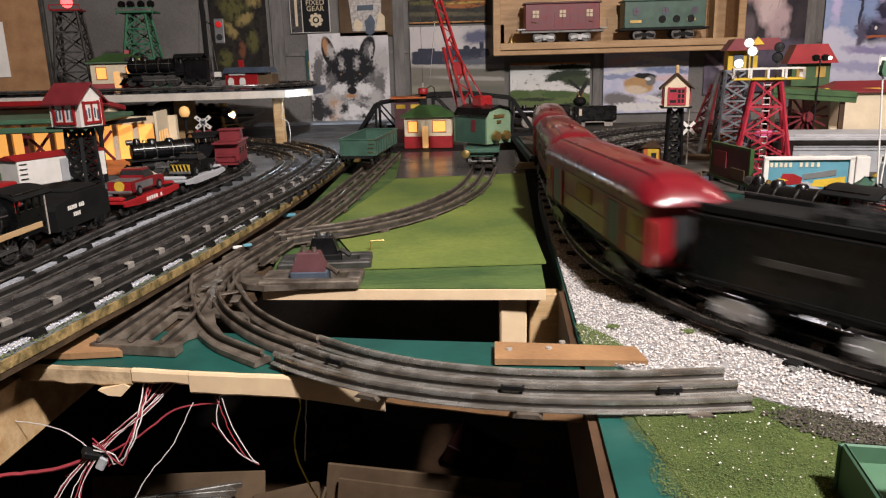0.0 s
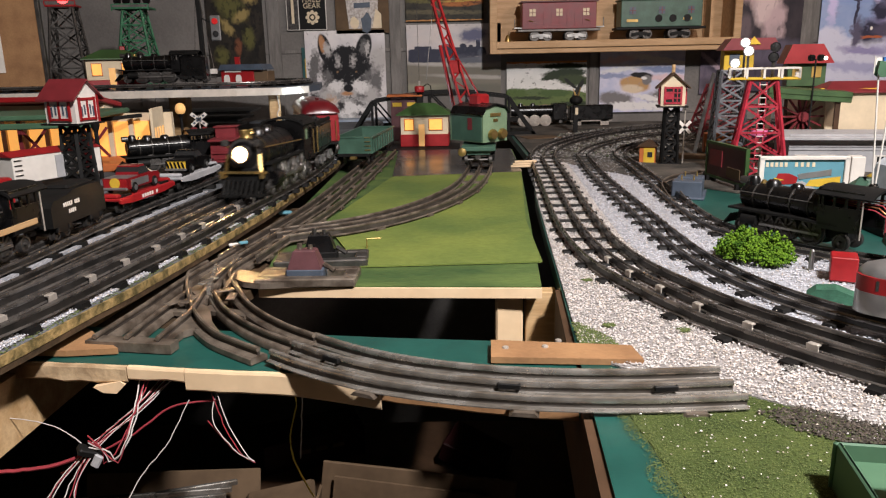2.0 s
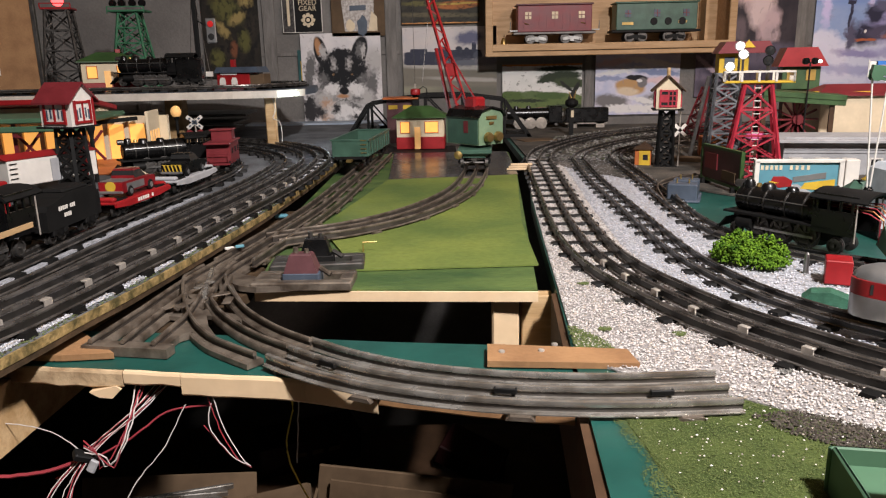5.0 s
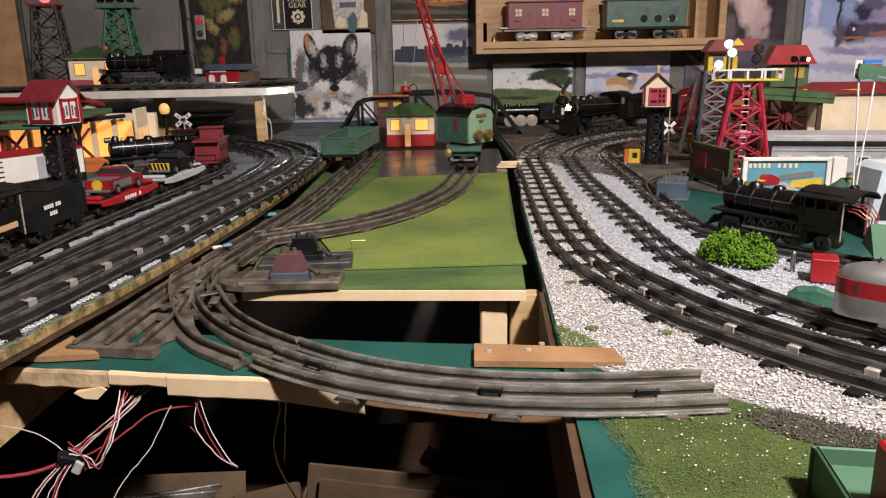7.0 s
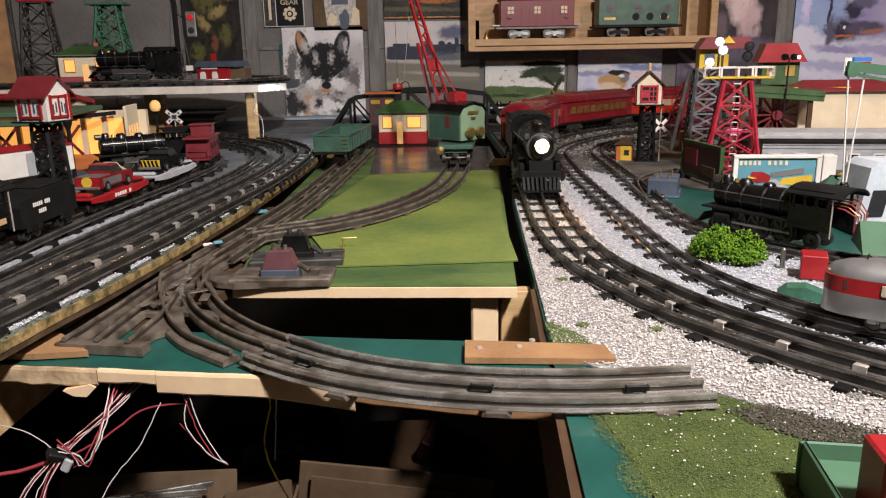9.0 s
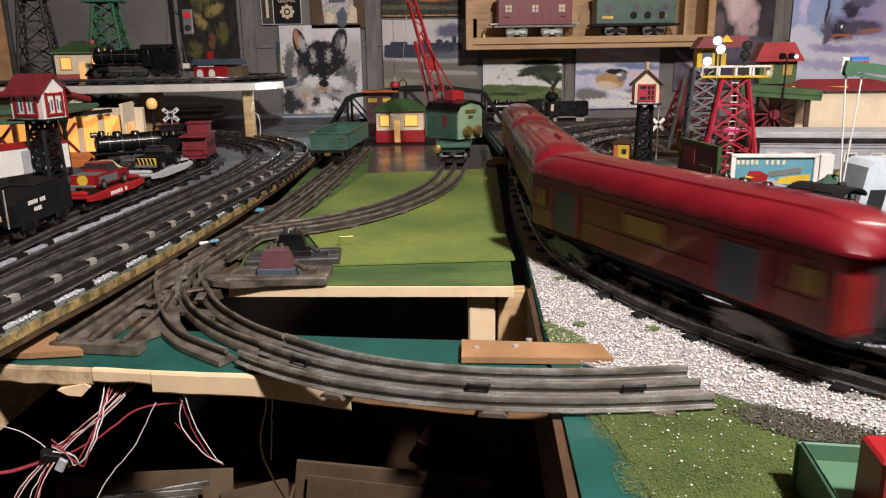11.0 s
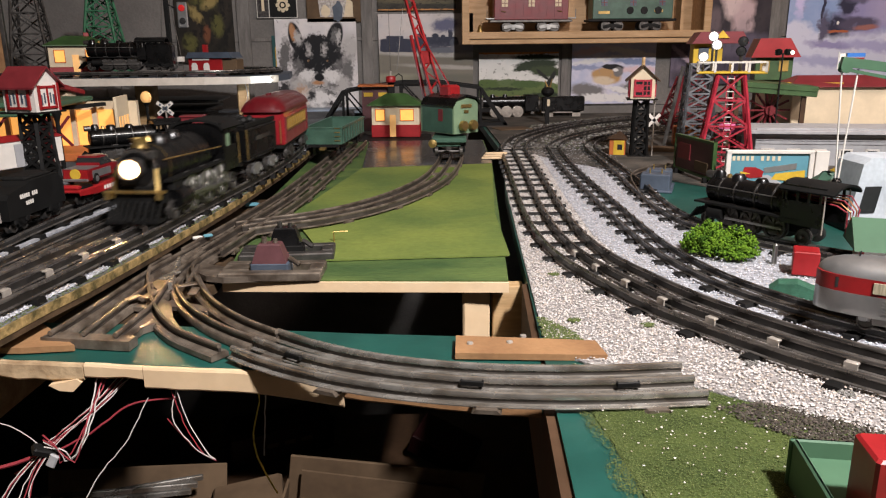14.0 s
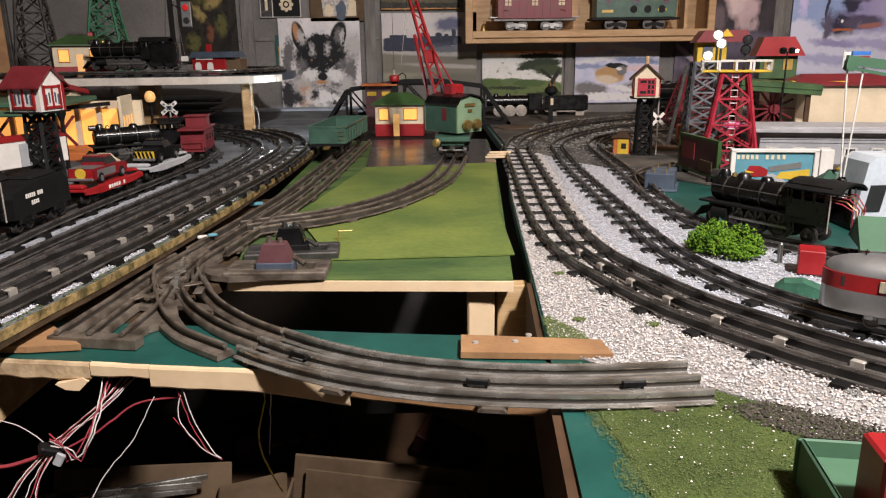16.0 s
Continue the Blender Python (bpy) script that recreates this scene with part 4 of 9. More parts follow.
# Brown soil that also paints in the shadow of the tray and red block.
scatter("soil", SHADED_SOIL_BED, 5200, 0.0005, 0.0013, 0.0016, SHADED_SOIL, "brown soil grains darkened to imitate the tray shadow", 5, sparse=lambda x, y, r: r.random(len(x)) < np.clip((x - 0.19) * 22, 0.15, 0.9))
scatter("turf", [(0.106, 0.50), (0.122, 0.50), (0.130, 0.36), (0.134, 0.20), (0.112, 0.20), (0.108, 0.36)], 9000, 0.00022, 0.0006, 0.0004, TURF, "thin green flock at the turf edge", 11, sparse=lambda x, y, r: r.random(len(x)) < np.clip((x - 0.107 - 0.004 * np.sin(y * 95) - (0.44 - y) * 0.03) * 60, 0, 1))
scatter("turf", [(0.104, 0.64), (0.112, 0.64), (0.132, 0.60), (0.140, 0.565), (0.102, 0.575)], 1500, 0.0005, 0.0011, 0.0026, TURF, "green flock at the bench edge", 6)
for k, (x, y) in enumerate(((0.143, 0.772), (0.170, 0.71), (0.20, 0.615), (0.255, 0.53), (0.137, 0.63), (0.30, 0.475))):
    a = [(x + 0.006 * math.cos(q) * (1 + 0.3 * math.sin(3 * q)), y + 0.005 * math.sin(q)) for q in np.linspace(0, 6.0, 10)]
    scatter("moss", a, 150, 0.0005, 0.0011, 0.003, DARK_GRAIN if k % 2 else TURF, "small clump of green moss on ballast", 20 + k)
scatter("gravel", [(0.20, 1.85), (0.45, 1.75), (0.62, 2.0), (1.3, 2.15), (1.3, 2.7), (0.7, 2.7), (0.35, 2.4)], 5200, 0.002, 0.005, 0.003, DARK_GRAIN, "dark gravel and dirt between far tracks", 7)
# ground of the left bench
def strip(a, b, y0, y1):
    """A band along the bench edge, from a to b metres inside it."""
    q = [(x, y) for x, y in EDGE if y0 <= y <= y1]
    return [(x - a, y) for x, y in q] + [(x - b, y) for x, y in reversed(q)]


solid("ground_strip", along_edge(-0.046, -0.006, LEFT + 0.0002, LEFT + 0.0012, 1.75), "snow", "strip of white grit along the bench edge", "ground", kind="structure")
scatter("ballast", strip(0.004, 0.044, 0.5, 1.75), 15000, 0.0005, 0.0011, LEFT + 0.0008, FINE, "white grit along the bench edge", 8)
scatter("turf", strip(-0.001, 0.006, 0.5, 1.4), 2600, 0.0005, 0.0011, LEFT - 0.0004, TURF, "dark green flock on the bench edge", 9)
scatter("soil", strip(-0.001, 0.005, 0.5, 1.75), 900, 0.0007, 0.0018, LEFT, SHADED_SOIL, "brown crumbs on the bench edge", 10)
for poly in ([(-0.400, 0.5), (-0.380, 0.64), (-0.366, 0.85), (-0.348, 1.05), (-0.331, 1.30), (-0.332, 1.55), (-0.350, 1.55), (-0.350, 1.3), (-0.368, 1.05), (-0.389, 0.85), (-0.402, 0.64), (-0.424, 0.5)],
             [(-0.462, 0.6), (-0.453, 0.81), (-0.437, 1.03), (-0.420, 1.24), (-0.425, 1.24), (-0.444, 1.03), (-0.460, 0.81), (-0.47, 0.6)]):
    solid("ground_strip", Shape().prism(poly, "z", LEFT + 0.0005, LEFT + 0.003), "snow", "strip of white grit between the tracks", "ground", kind="structure")

# ---- centre boards and what lies on them ----
FRONT = [(-0.52, 0.60), (-0.373, 0.581), (-0.267, 0.567), (-0.218, 0.559), (-0.128, 0.546), (-0.061, 0.520), (0.02, 0.495), (0.086, 0.482), (0.100, 0.60), (-0.06, 0.62), (-0.25, 0.65), (-0.5, 0.68)]
plank = thing("front_plank", pose(0, 0, 0), "green-painted plank with a raw splintered front edge", "plank")
part("plank_top", Shape().prism(FRONT, "z", -0.011, -0.001), "green_paint", plank)


def splintered(x0, x1, low, rough, seed):
    """A broken wood face along the front of the plank, ragged below and above."""
    rnd = random.Random(seed)
    n = max(int((x1 - x0) / 0.014), 2)
    rings = []
    for k in range(n + 1):
        x = x0 + (x1 - x0) * k / n
        y = float(np.interp(x, [p[0] for p in FRONT[:8]], [p[1] for p in FRONT[:8]]))
        lo, hi = low + rnd.uniform(-rough, rough), -0.0012 - rnd.random() * 0.0006
        out = 0.0045 + rnd.uniform(-0.0002, 0.0002)
        rings.append([(x, y + 0.001, hi), (x, y - out * 0.8, hi), (x, y - out, hi - 0.002), (x, y - out, lo + 0.002), (x, y - out * 0.6, lo), (x, y + 0.001, lo)])
    return Shape().loft(rings)


part("front_edge", splintered(-0.52, -0.276, -0.017, 0.0016, 3), "scorched", plank, "scorched broken wood edge")
part("front_edge", splintered(-0.275, -0.225, -0.013, 0.0010, 4), "pine_raw", plank, "fresh sawn wood edge")
part("front_edge", splintered(-0.2245, -0.060, -0.0205, 0.0004, 5), "pine_raw", plank, "fresh sawn wood edge")
part("front_edge", splintered(-0.0595, 0.084, -0.013, 0.0008, 6), "hardboard", plank)
part("splinter", Shape().prism([(-0.282, -0.014), (-0.305, -0.019), (-0.297, -0.024), (-0.286, -0.025), (-0.278, -0.017)], "y", 0.563, 0.570), "pine_raw", plank)
for name, pts, screws, lab in (("cover_strip", [(0.028, 0.594), (0.144, 0.577), (0.147, 0.546), (0.026, 0.556)], ((0.039, 0.575), (0.072, 0.576), (0.085, 0.589)), "brown hardboard strip screwed over the joint"),
                               ("cover_strip", [(-0.47, 0.68), (-0.351, 0.648), (-0.292, 0.588), (-0.335, 0.584), (-0.47, 0.592)], ((-0.352, 0.612),), "tan hardboard strip screwed beside the switch")):
    st = thing(name, pose(0, 0, 0), lab, "wood strip")
    part("strip", Shape().prism(pts, "z", 0.0005, 0.0058), "hardboard", st)
    for x, y in screws:
        part("screw", Shape().turn([(0.0030, 0.0055), (0.0026, 0.0070), (0.001, 0.0075)], "z", (x, y, 0), 10), "clip_steel", st)
# timber under the boards
solid("support_post", Shape().box(0.058, 0.785, -0.052, 0.030, 0.022, 0.078, 0.002), "pine_raw", "raw pine post below the board edge", "post")
solid("support_board", Shape().box(0.095, 0.80, -0.07, 0.035, 0.02, 0.11, 0.001), "pine", "short pine block under the board", "wood block")
solid("timber_beam", Shape().prism([(-0.430, -0.012), (-0.372, -0.012), (-0.372, -0.070), (-0.430, -0.070)], "y", 0.30, 1.2, pose(-0.02, 0, 0, 0, 0, -1.5)), "pine", "knotty pine beam under the left bench", "beam")

# switch with its castings and rails
sw = thing("track_switch", pose(0, 0, 0), "worn rusty brown track switch with open frogs", "track switch")


def casting(points, half, high, material="rail_old"):
    line, _ = spline(points)
    part("casting", sweep(line, 0.0, [(-half, 0.0), (-half * 0.95, high * 0.8), (-half * 0.8, high), (half * 0.8, high), (half * 0.95, high * 0.8), (half, 0.0)]), material, sw, smooth=True)
    return line


def switch_rail(points, half=0.0055, high=0.0055):
    lay_rail(sw, casting(points, half, high), high - 0.0006, 0.0088, 0.0021, half * 0.75, "rail_web", "rail_old")


switch_rail([(-0.318, 0.601), (-0.309, 0.684), (-0.302, 0.772), (-0.292, 0.840), (-0.281, 0.905)])
switch_rail([(-0.289, 0.599), (-0.286, 0.666), (-0.281, 0.737)], 0.0048)
switch_rail([(-0.260, 0.594), (-0.258, 0.637), (-0.257, 0.676), (-0.266, 0.750), (-0.268, 0.800), (-0.263, 0.880)], 0.0050)
switch_rail([(-0.257, 0.676), (-0.237, 0.640), (-0.214, 0.608), (-0.191, 0.587), (-0.165, 0.566)], 0.0088, 0.0055)
switch_rail([(-0.253, 0.728), (-0.228, 0.679), (-0.197, 0.636), (-0.169, 0.606), (-0.141, 0.582)], 0.0062)
switch_rail([(-0.238, 0.925), (-0.250, 0.880), (-0.258, 0.830), (-0.256, 0.795), (-0.230, 0.733), (-0.198, 0.675), (-0.159, 0.626), (-0.124, 0.594)], 0.0082, 0.0062)
switch_rail([(-0.298, 0.850), (-0.306, 0.815), (-0.297, 0.775), (-0.277, 0.721), (-0.258, 0.678)], 0.0048)
part("end_plate", Shape().prism([(-0.326, 0.600), (-0.246, 0.586), (-0.244, 0.600), (-0.322, 0.614)], "z", 0.0, 0.0085), "rail_old", sw)
part("arch_plate", Shape().prism([(-0.258, 0.705), (-0.266, 0.640), (-0.264, 0.600), (-0.252, 0.598), (-0.249, 0.625), (-0.241, 0.634), (-0.232, 0.630), (-0.222, 0.610), (-0.205, 0.605), (-0.230, 0.650), (-0.245, 0.690)], "z", 0.0, 0.0065), "rail_old", sw)
for pts in ([(-0.300, 0.690), (-0.262, 0.680), (-0.262, 0.694), (-0.300, 0.704)], [(-0.290, 0.760), (-0.262, 0.720), (-0.256, 0.728), (-0.262, 0.780), (-0.284, 0.800)], [(-0.254, 0.690), (-0.205, 0.668), (-0.200, 0.680), (-0.250, 0.705)], [(-0.262, 0.800), (-0.292, 0.800), (-0.290, 0.850), (-0.262, 0.850)]):
    part("base_plate", Shape().prism(pts, "z", 0.0006, 0.0048), "rail_old", sw)
for x, y, a, w in ((-0.268, 0.700, 20, 0.026), (-0.243, 0.728, -30, 0.024), (-0.228, 0.708, 35, 0.022), (-0.270, 0.765, 12, 0.030), (-0.281, 0.690, 0, 0.018)):
    part("frog_plate", Shape().box(0, 0, 0.0125, w, 0.009, 0.0016, 0.0006, pose(x, y, 0, 0, 0, 60 + a)), "rail_bright" if a == 12 else "rail_old", sw)
part("switch_tongue", Shape().prism([(-0.284, 0.835), (-0.281, 0.835), (-0.258, 0.735), (-0.262, 0.733)], "z", 0.006, 0.014), "rail_bright", sw)
part("switch_tongue", Shape().prism([(-0.252, 0.800), (-0.249, 0.800), (-0.240, 0.735), (-0.244, 0.733)], "z", 0.006, 0.014), "rail_old", sw)
part("motor_bracket", Shape().prism([(-0.256, 0.830), (-0.200, 0.795), (-0.170, 0.785), (-0.170, 0.772), (-0.215, 0.768), (-0.236, 0.776), (-0.250, 0.790)], "z", 0.001, 0.0075), "rail_old", sw)
for x, y, a in ((-0.146, 0.566, 32), (-0.122, 0.556, 30)):
    part("joint_tab", Shape().prism([(-0.008, 0.0), (0.008, 0.0), (0.006, 0.005), (-0.006, 0.005)], "y", -0.014, 0.012, pose(x, y, -0.001, 0, 0, a)), "rail_old", sw)
line, _ = spline(O_CURVE)
for k in (4, 13, 25):
    e = line[k + 1] - line[k]
    solid("insulator_clip", Shape().box(0, 0.0045, 0, 0.017, 0.0016, 0.004, 0.0005).box(0, -0.0045, 0, 0.017, 0.0016, 0.004, 0.0005).box(0.0077, 0, 0, 0.0016, 0.009, 0.004, 0.0005).box(-0.0077, 0, 0, 0.0016, 0.009, 0.004, 0.0005), "black_matte", "dark clip round the middle rail", "rail clip", "rail clips on the loose track", m=pose(line[k].x, line[k].y, 0.0095, 0, 0, math.degrees(math.atan2(e.y, e.x))))
solid("side_plank", Shape().prism([(-0.350, 0.640), (-0.268, 0.625), (-0.250, 0.700), (-0.226, 0.780), (-0.265, 1.25), (-0.300, 1.25)], "z", -0.013, -0.002), "edge_wood", "dark stained plank between bench and board", "plank")


def motor(m, box_mat, base_mat, label):
    t = thing("switch_motor", m, label, "switch motor", "switch motors beside the track")
    s = Shape()
    out = [(-0.052, 0), (0.060, 0), (0.060, 0.052), (-0.030, 0.052), (-0.052, 0.036)]
    hole = [(-0.020, 0.014), (0.044, 0.014), (0.044, 0.040), (-0.020, 0.040)]
    for a, b, c, d in ((-0.052, 0, 0.060, 0.014), (-0.052, 0.040, 0.060, 0.052), (0.044, 0.014, 0.060, 0.040), (-0.052, 0.014, -0.020, 0.040)):
        s.box((a + c) / 2, (b + d) / 2, 0.005, c - a, d - b, 0.010, 0.0015)
    part("mounting_plate", s, base_mat, t)
    part("motor_base", Shape().box(0.002, 0.026, 0.009, 0.042, 0.026, 0.016, 0.0015), "slate" if box_mat == "brown_tin" else "black_matte", t)
    part("motor_cover", Shape().loft([[(0.002 + x * w, 0.026 + y * d, z) for x, y in ((-1, -1), (1, -1), (1, 1), (-1, 1))] for z, w, d in ((0.0165, 0.019, 0.012), (0.036, 0.0125, 0.008), (0.0375, 0.011, 0.007))]), box_mat, t, "tapered tin cover")
    part("lever", Shape().rod((0.022, 0.026, 0.020), (0.034, 0.022, 0.013), 0.003, 8).rod((-0.004, 0.026, 0.036), (-0.004, 0.026, 0.044), 0.003, 8).rod((0.008, 0.026, 0.036), (0.008, 0.026, 0.042), 0.0025, 8), base_mat, t)
    return t


motor(pose(-0.171, 0.770, 0.001, 0, 0, -1), "brown_tin", "rail_old", "reddish brown switch motor on a rusty plate")
motor(pose(-0.166, 0.846, 0.001, 0, 0, 4), "black_paint", "steel_dull", "black switch motor on a dark plate")
solid("bent_wire", Shape().tube([(-0.116, 0.935, 0.003), (-0.116, 0.935, 0.016), (-0.098, 0.937, 0.016)], 0.0009), "brass", "bent brass wire hook on the board", "wire")
solid("blue_scrap", Shape().box(-0.277, 1.18, 0.004, 0.022, 0.012, 0.006, 0.002), "blue_tin", "pale blue plastic scrap by the bench edge", "scrap")
for k, (x, y, a, c) in enumerate(((-0.245, 0.955, 30, "blue_tin"), (-0.255, 0.945, 20, "white_paint"))):
    solid("clip_connector", Shape().box(0, 0, 0.004, 0.012, 0.005, 0.004, 0.001), c, "small plastic wire connector by the track", "connector", m=pose(x - 0.03, y - 0.03, 0.012, 0, 0, a))


def gondola(m):
    t = thing("gondola_wagon", m, "empty green tin gondola wagon on the old track", "freight wagon")
    L, W, Z0, Z1 = 0.27, 0.040, 0.026, 0.062
    s = Shape()
    for sgn in (-1, 1):
        s.box(0, sgn * W, (Z0 + Z1) / 2, L, 0.0018, Z1 - Z0)
        s.box(sgn * L / 2, 0, (Z0 + Z1) / 2, 0.0018, 2 * W, Z1 - Z0)
        s.box(0, sgn * (W + 0.0012), Z1, L + 0.006, 0.005, 0.003).box(sgn * L / 2, 0, Z1, 0.005, 2 * W, 0.003)
    s.box(0, 0, Z0 + 0.002, L, 2 * W, 0.003)
    b = part("body", s, "tin_green", t)
    for k in range(9):
        for sgn in (-1, 1):
            part("rib", Shape().box(-L / 2 + 0.012 + k * (L - 0.024) / 8, sgn * (W + 0.0015), (Z0 + Z1) / 2 - 0.002, 0.003, 0.003, Z1 - Z0 - 0.006), "tin_green", b)
    part("underframe", Shape().box(0, 0, Z0 - 0.003, L + 0.012, 2 * W - 0.012, 0.006), "black_matte", t)
    for k in range(4):
        part("ladder_rung", Shape().rod((-L / 2 - 0.002, -W + 0.003, Z0 + 0.008 + k * 0.009), (-L / 2 - 0.002, -W + 0.016, Z0 + 0.008 + k * 0.009), 0.0009), "brass", t)
    part("coupler", Shape().box(-L / 2 - 0.012, 0, 0.018, 0.022, 0.012, 0.006, 0.001), "brass", t)
    for x in (-L / 2 + 0.04, L / 2 - 0.04):
        truck(t, x, base=0.02, r=0.0105, gauge=OGAUGE, frame_mat="black_matte")
    part("journal_lamp", Shape().ball((-L / 2 + 0.016, -0.026, 0.016), 0.004).ball((-L / 2 + 0.016, 0.026, 0.016), 0.004), "silver", t)
    return t


gondola(pose(-0.205, 1.765, 0.019, 0, 0, 84.5))


def crane_wagon(m):
    t = thing("crane_wagon", m, "green tin wrecking crane wagon with a red boom", "crane wagon")
    part("deck", Shape().box(0, 0, 0.035, 0.17, 0.075, 0.010, 0.002).box(0, 0, 0.027, 0.15, 0.05, 0.01), "tin_green", t)
    c = Shape().prism([(-0.036, 0.046), (0.036, 0.046), (0.036, 0.108), (0.028, 0.118), (0.0, 0.124), (-0.028, 0.118), (-0.036, 0.108)], "x", -0.052, 0.058, pose(0, 0, 0, 0, 0, 44))
    cab = part("cab", c, "tin_pale", t)
    rm = pose(0, 0, 0, 0, 0, 44)
    roof = [(-0.040, 0.106), (-0.030, 0.119), (0.0, 0.126), (0.030, 0.119), (0.040, 0.106), (0.040, 0.109), (0.030, 0.1225), (0.0, 0.1295), (-0.030, 0.1225), (-0.040, 0.109)]
    part("cab_roof", Shape().prism(roof, "x", -0.058, 0.053, rm), "black_paint", t)
    part("window", Shape().box(-0.01, 0.0365, 0.085, 0.014, 0.002, 0.026, 0, rm), "maroon", cab)
    part("side_panel", Shape().box(0.002, 0.0362, 0.076, 0.10, 0.0012, 0.056, 0, rm), "tin_green", cab)
    for y in (-0.016, 0.013):
        part("winch_wheel", Shape().turn([(0.002, -0.010), (0.0095, -0.010), (0.0115, -0.006), (0.0115, -0.001), (0.002, -0.001)], "x", (-0.055, y, 0.063), 20, rm), "brass", cab, "brass winch wheel", smooth=True)
    part("nameplate", Shape().box(-0.0535, 0.0, 0.105, 0.002, 0.03, 0.007, 0, rm).box(-0.0535, 0.0, 0.093, 0.002, 0.012, 0.006, 0, rm), "brass", cab)
    part("floodlamp", Shape().turn([(0.001, -0.006), (0.0085, -0.004), (0.0095, 0.0), (0.008, 0.0012), (0.001, 0.0012)], "x", (-0.092, 0.034, 0.030), 18), "brass", t, "brass lamp with a pale lens", smooth=True)
    # boom
    b = Shape()
    foot, tip = Vector((0.045, 0.028, 0.112)), Vector((0.21, 0.115, 0.375))
    side = Vector((0.55, -0.83, 0)).normalized() * 0.014
    for s0 in (-1, 1):
        b.bar(foot + side * s0, tip + side * s0 * 0.6, 0.005, 0.008)
    for k in range(12):
        a, c2 = k / 12, (k + 1) / 12
        pa, pb = foot.lerp(tip, a) + side * ((-1) ** k), foot.lerp(tip, c2) - side * ((-1) ** k)
        b.bar(pa, pb, 0.003, 0.003)
    part("boom", b, "tin_red", t, "red lattice boom")
    b2 = Shape().bar(foot + Vector((0.035, 0.02, -0.06)), foot.lerp(tip, 0.55) + Vector((0.0, 0.02, 0.0)), 0.006, 0.006).bar(Vector((-0.01, -0.01, 0.128)), foot.lerp(tip, 0.62), 0.003, 0.003)
    part("boom_stay", b2, "tin_red", t)
    part("boom_housing", Shape().box(0.0, 0.0, 0.135, 0.034, 0.036, 0.026, 0.004, pose(0.01, 0.0, 0, 0, 0, 44)), "tin_red", t)
    mid = foot.lerp(tip, 0.36)
    part("boom_bracket", Shape().box(mid.x, mid.y, mid.z, 0.014, 0.026, 0.03, 0.002), "tin_red", t)
    part("hoist_cable", Shape().rod(tip + Vector((0, 0.0, 0)), (tip.x - 0.03, tip.y + 0.02, 0.18), 0.0008), "steel_dull", t)
    for x in (-0.055, 0.055):
        truck(t, x, base=0.02, r=0.0105, gauge=OGAUGE, frame_mat="black_matte")
    part("coupler", Shape().box(-0.094, 0, 0.020, 0.02, 0.012, 0.006, 0.001), "steel_dull", t)
    return t


crane_wagon(pose(0.060, 1.675, 0.019, 0, 0, 86))
for k in range(3):
    solid("wood_stick", Shape().box(0, 0, 0, 0.05, 0.006, 0.005, 0.001), "pine_raw", "pale wooden stick laid across the gap", "stick", "wooden sticks in a small pile", m=pose(0.155 + k * 0.004, 1.66, 0.006 + k * 0.0052, 0, 0, 4 * k - 3))


def cottage(m, label, w, d, h, roof_h, base_h, roof_mat, wall_mat, base_mat, lit, over=0.012, chimney=True, sides=("front",)):
    """A tin cottage with a hipped roof; its front looks along -y."""
    t = thing("toy_house", m, label, "toy house")
    wl = part("wall", Shape().box(0, 0, base_h + (h - base_h) / 2, w, d, h - base_h, 0.001), wall_mat, t)
    part("plinth", Shape().box(0, 0, base_h / 2, w + 0.003, d + 0.003, base_h, 0.001), base_mat, t)
    a, b = w / 2 + over, d / 2 + over
    part("roof", Shape().loft([[(x * a, y * b, h + z0) for x, y in ((-1, -1), (1, -1), (1, 1), (-1, 1))] for z0 in (0, 0.003)] + [[(x * a * 0.35, y * b * 0.08, h + roof_h) for x, y in ((-1, -1), (1, -1), (1, 1), (-1, 1))]]), roof_mat, t)
    if chimney:
        part("chimney", Shape().box(w * 0.18, 0.0, h + roof_h * 0.95, 0.014, 0.014, 0.02, 0.001), "tin_red", t)
    zc = base_h + (h - base_h) * 0.52
    ww, wh = 0.026, (h - base_h) * 0.58
    for x, k in ((-w * 0.32, 1.0), (w * 0.24, 1.45)):
        o = part("window", Shape().box(x, -d / 2 - 0.0008, zc, ww * k, 0.0016, wh), "glow_warm" if lit else "window_yellow", t, "lit yellow window" if lit else "")
        part("window_frame", Shape().box(x - ww * k / 2, -d / 2 - 0.0014, zc, 0.0018, 0.003, wh + 0.003).box(x + ww * k / 2, -d / 2 - 0.0014, zc, 0.0018, 0.003, wh + 0.003).box(x, -d / 2 - 0.0014, zc + wh / 2, ww * k, 0.003, 0.0018).box(x, -d / 2 - 0.0014, zc - wh / 2, ww * k, 0.003, 0.0018), "orange", o)
    part("door", Shape().box(-w * 0.06, -d / 2 - 0.0008, h * 0.36, 0.017, 0.0018, h * 0.70), "glow_soft" if lit else "cream", t)
    if "right" in sides:
        for y in (-d * 0.2, d * 0.25):
            part("window", Shape().box(w / 2 + 0.0008, y, zc, 0.0016, 0.016, wh), "glow_warm", t)
    return t


cottage(pose(-0.078, 2.165, 0.004, 0, 0, -2), "lit cream tin cottage with a green roof", 0.135, 0.09, 0.088, 0.032, 0.034, "roof_green", "cream", "tin_red", True, chimney=False)
solid("house_plinth", Shape().box(-0.078, 2.13, 0.001, 0.20, 0.16, 0.003, 0.001), "black_matte", "dark base plate under the cottage", "base plate")

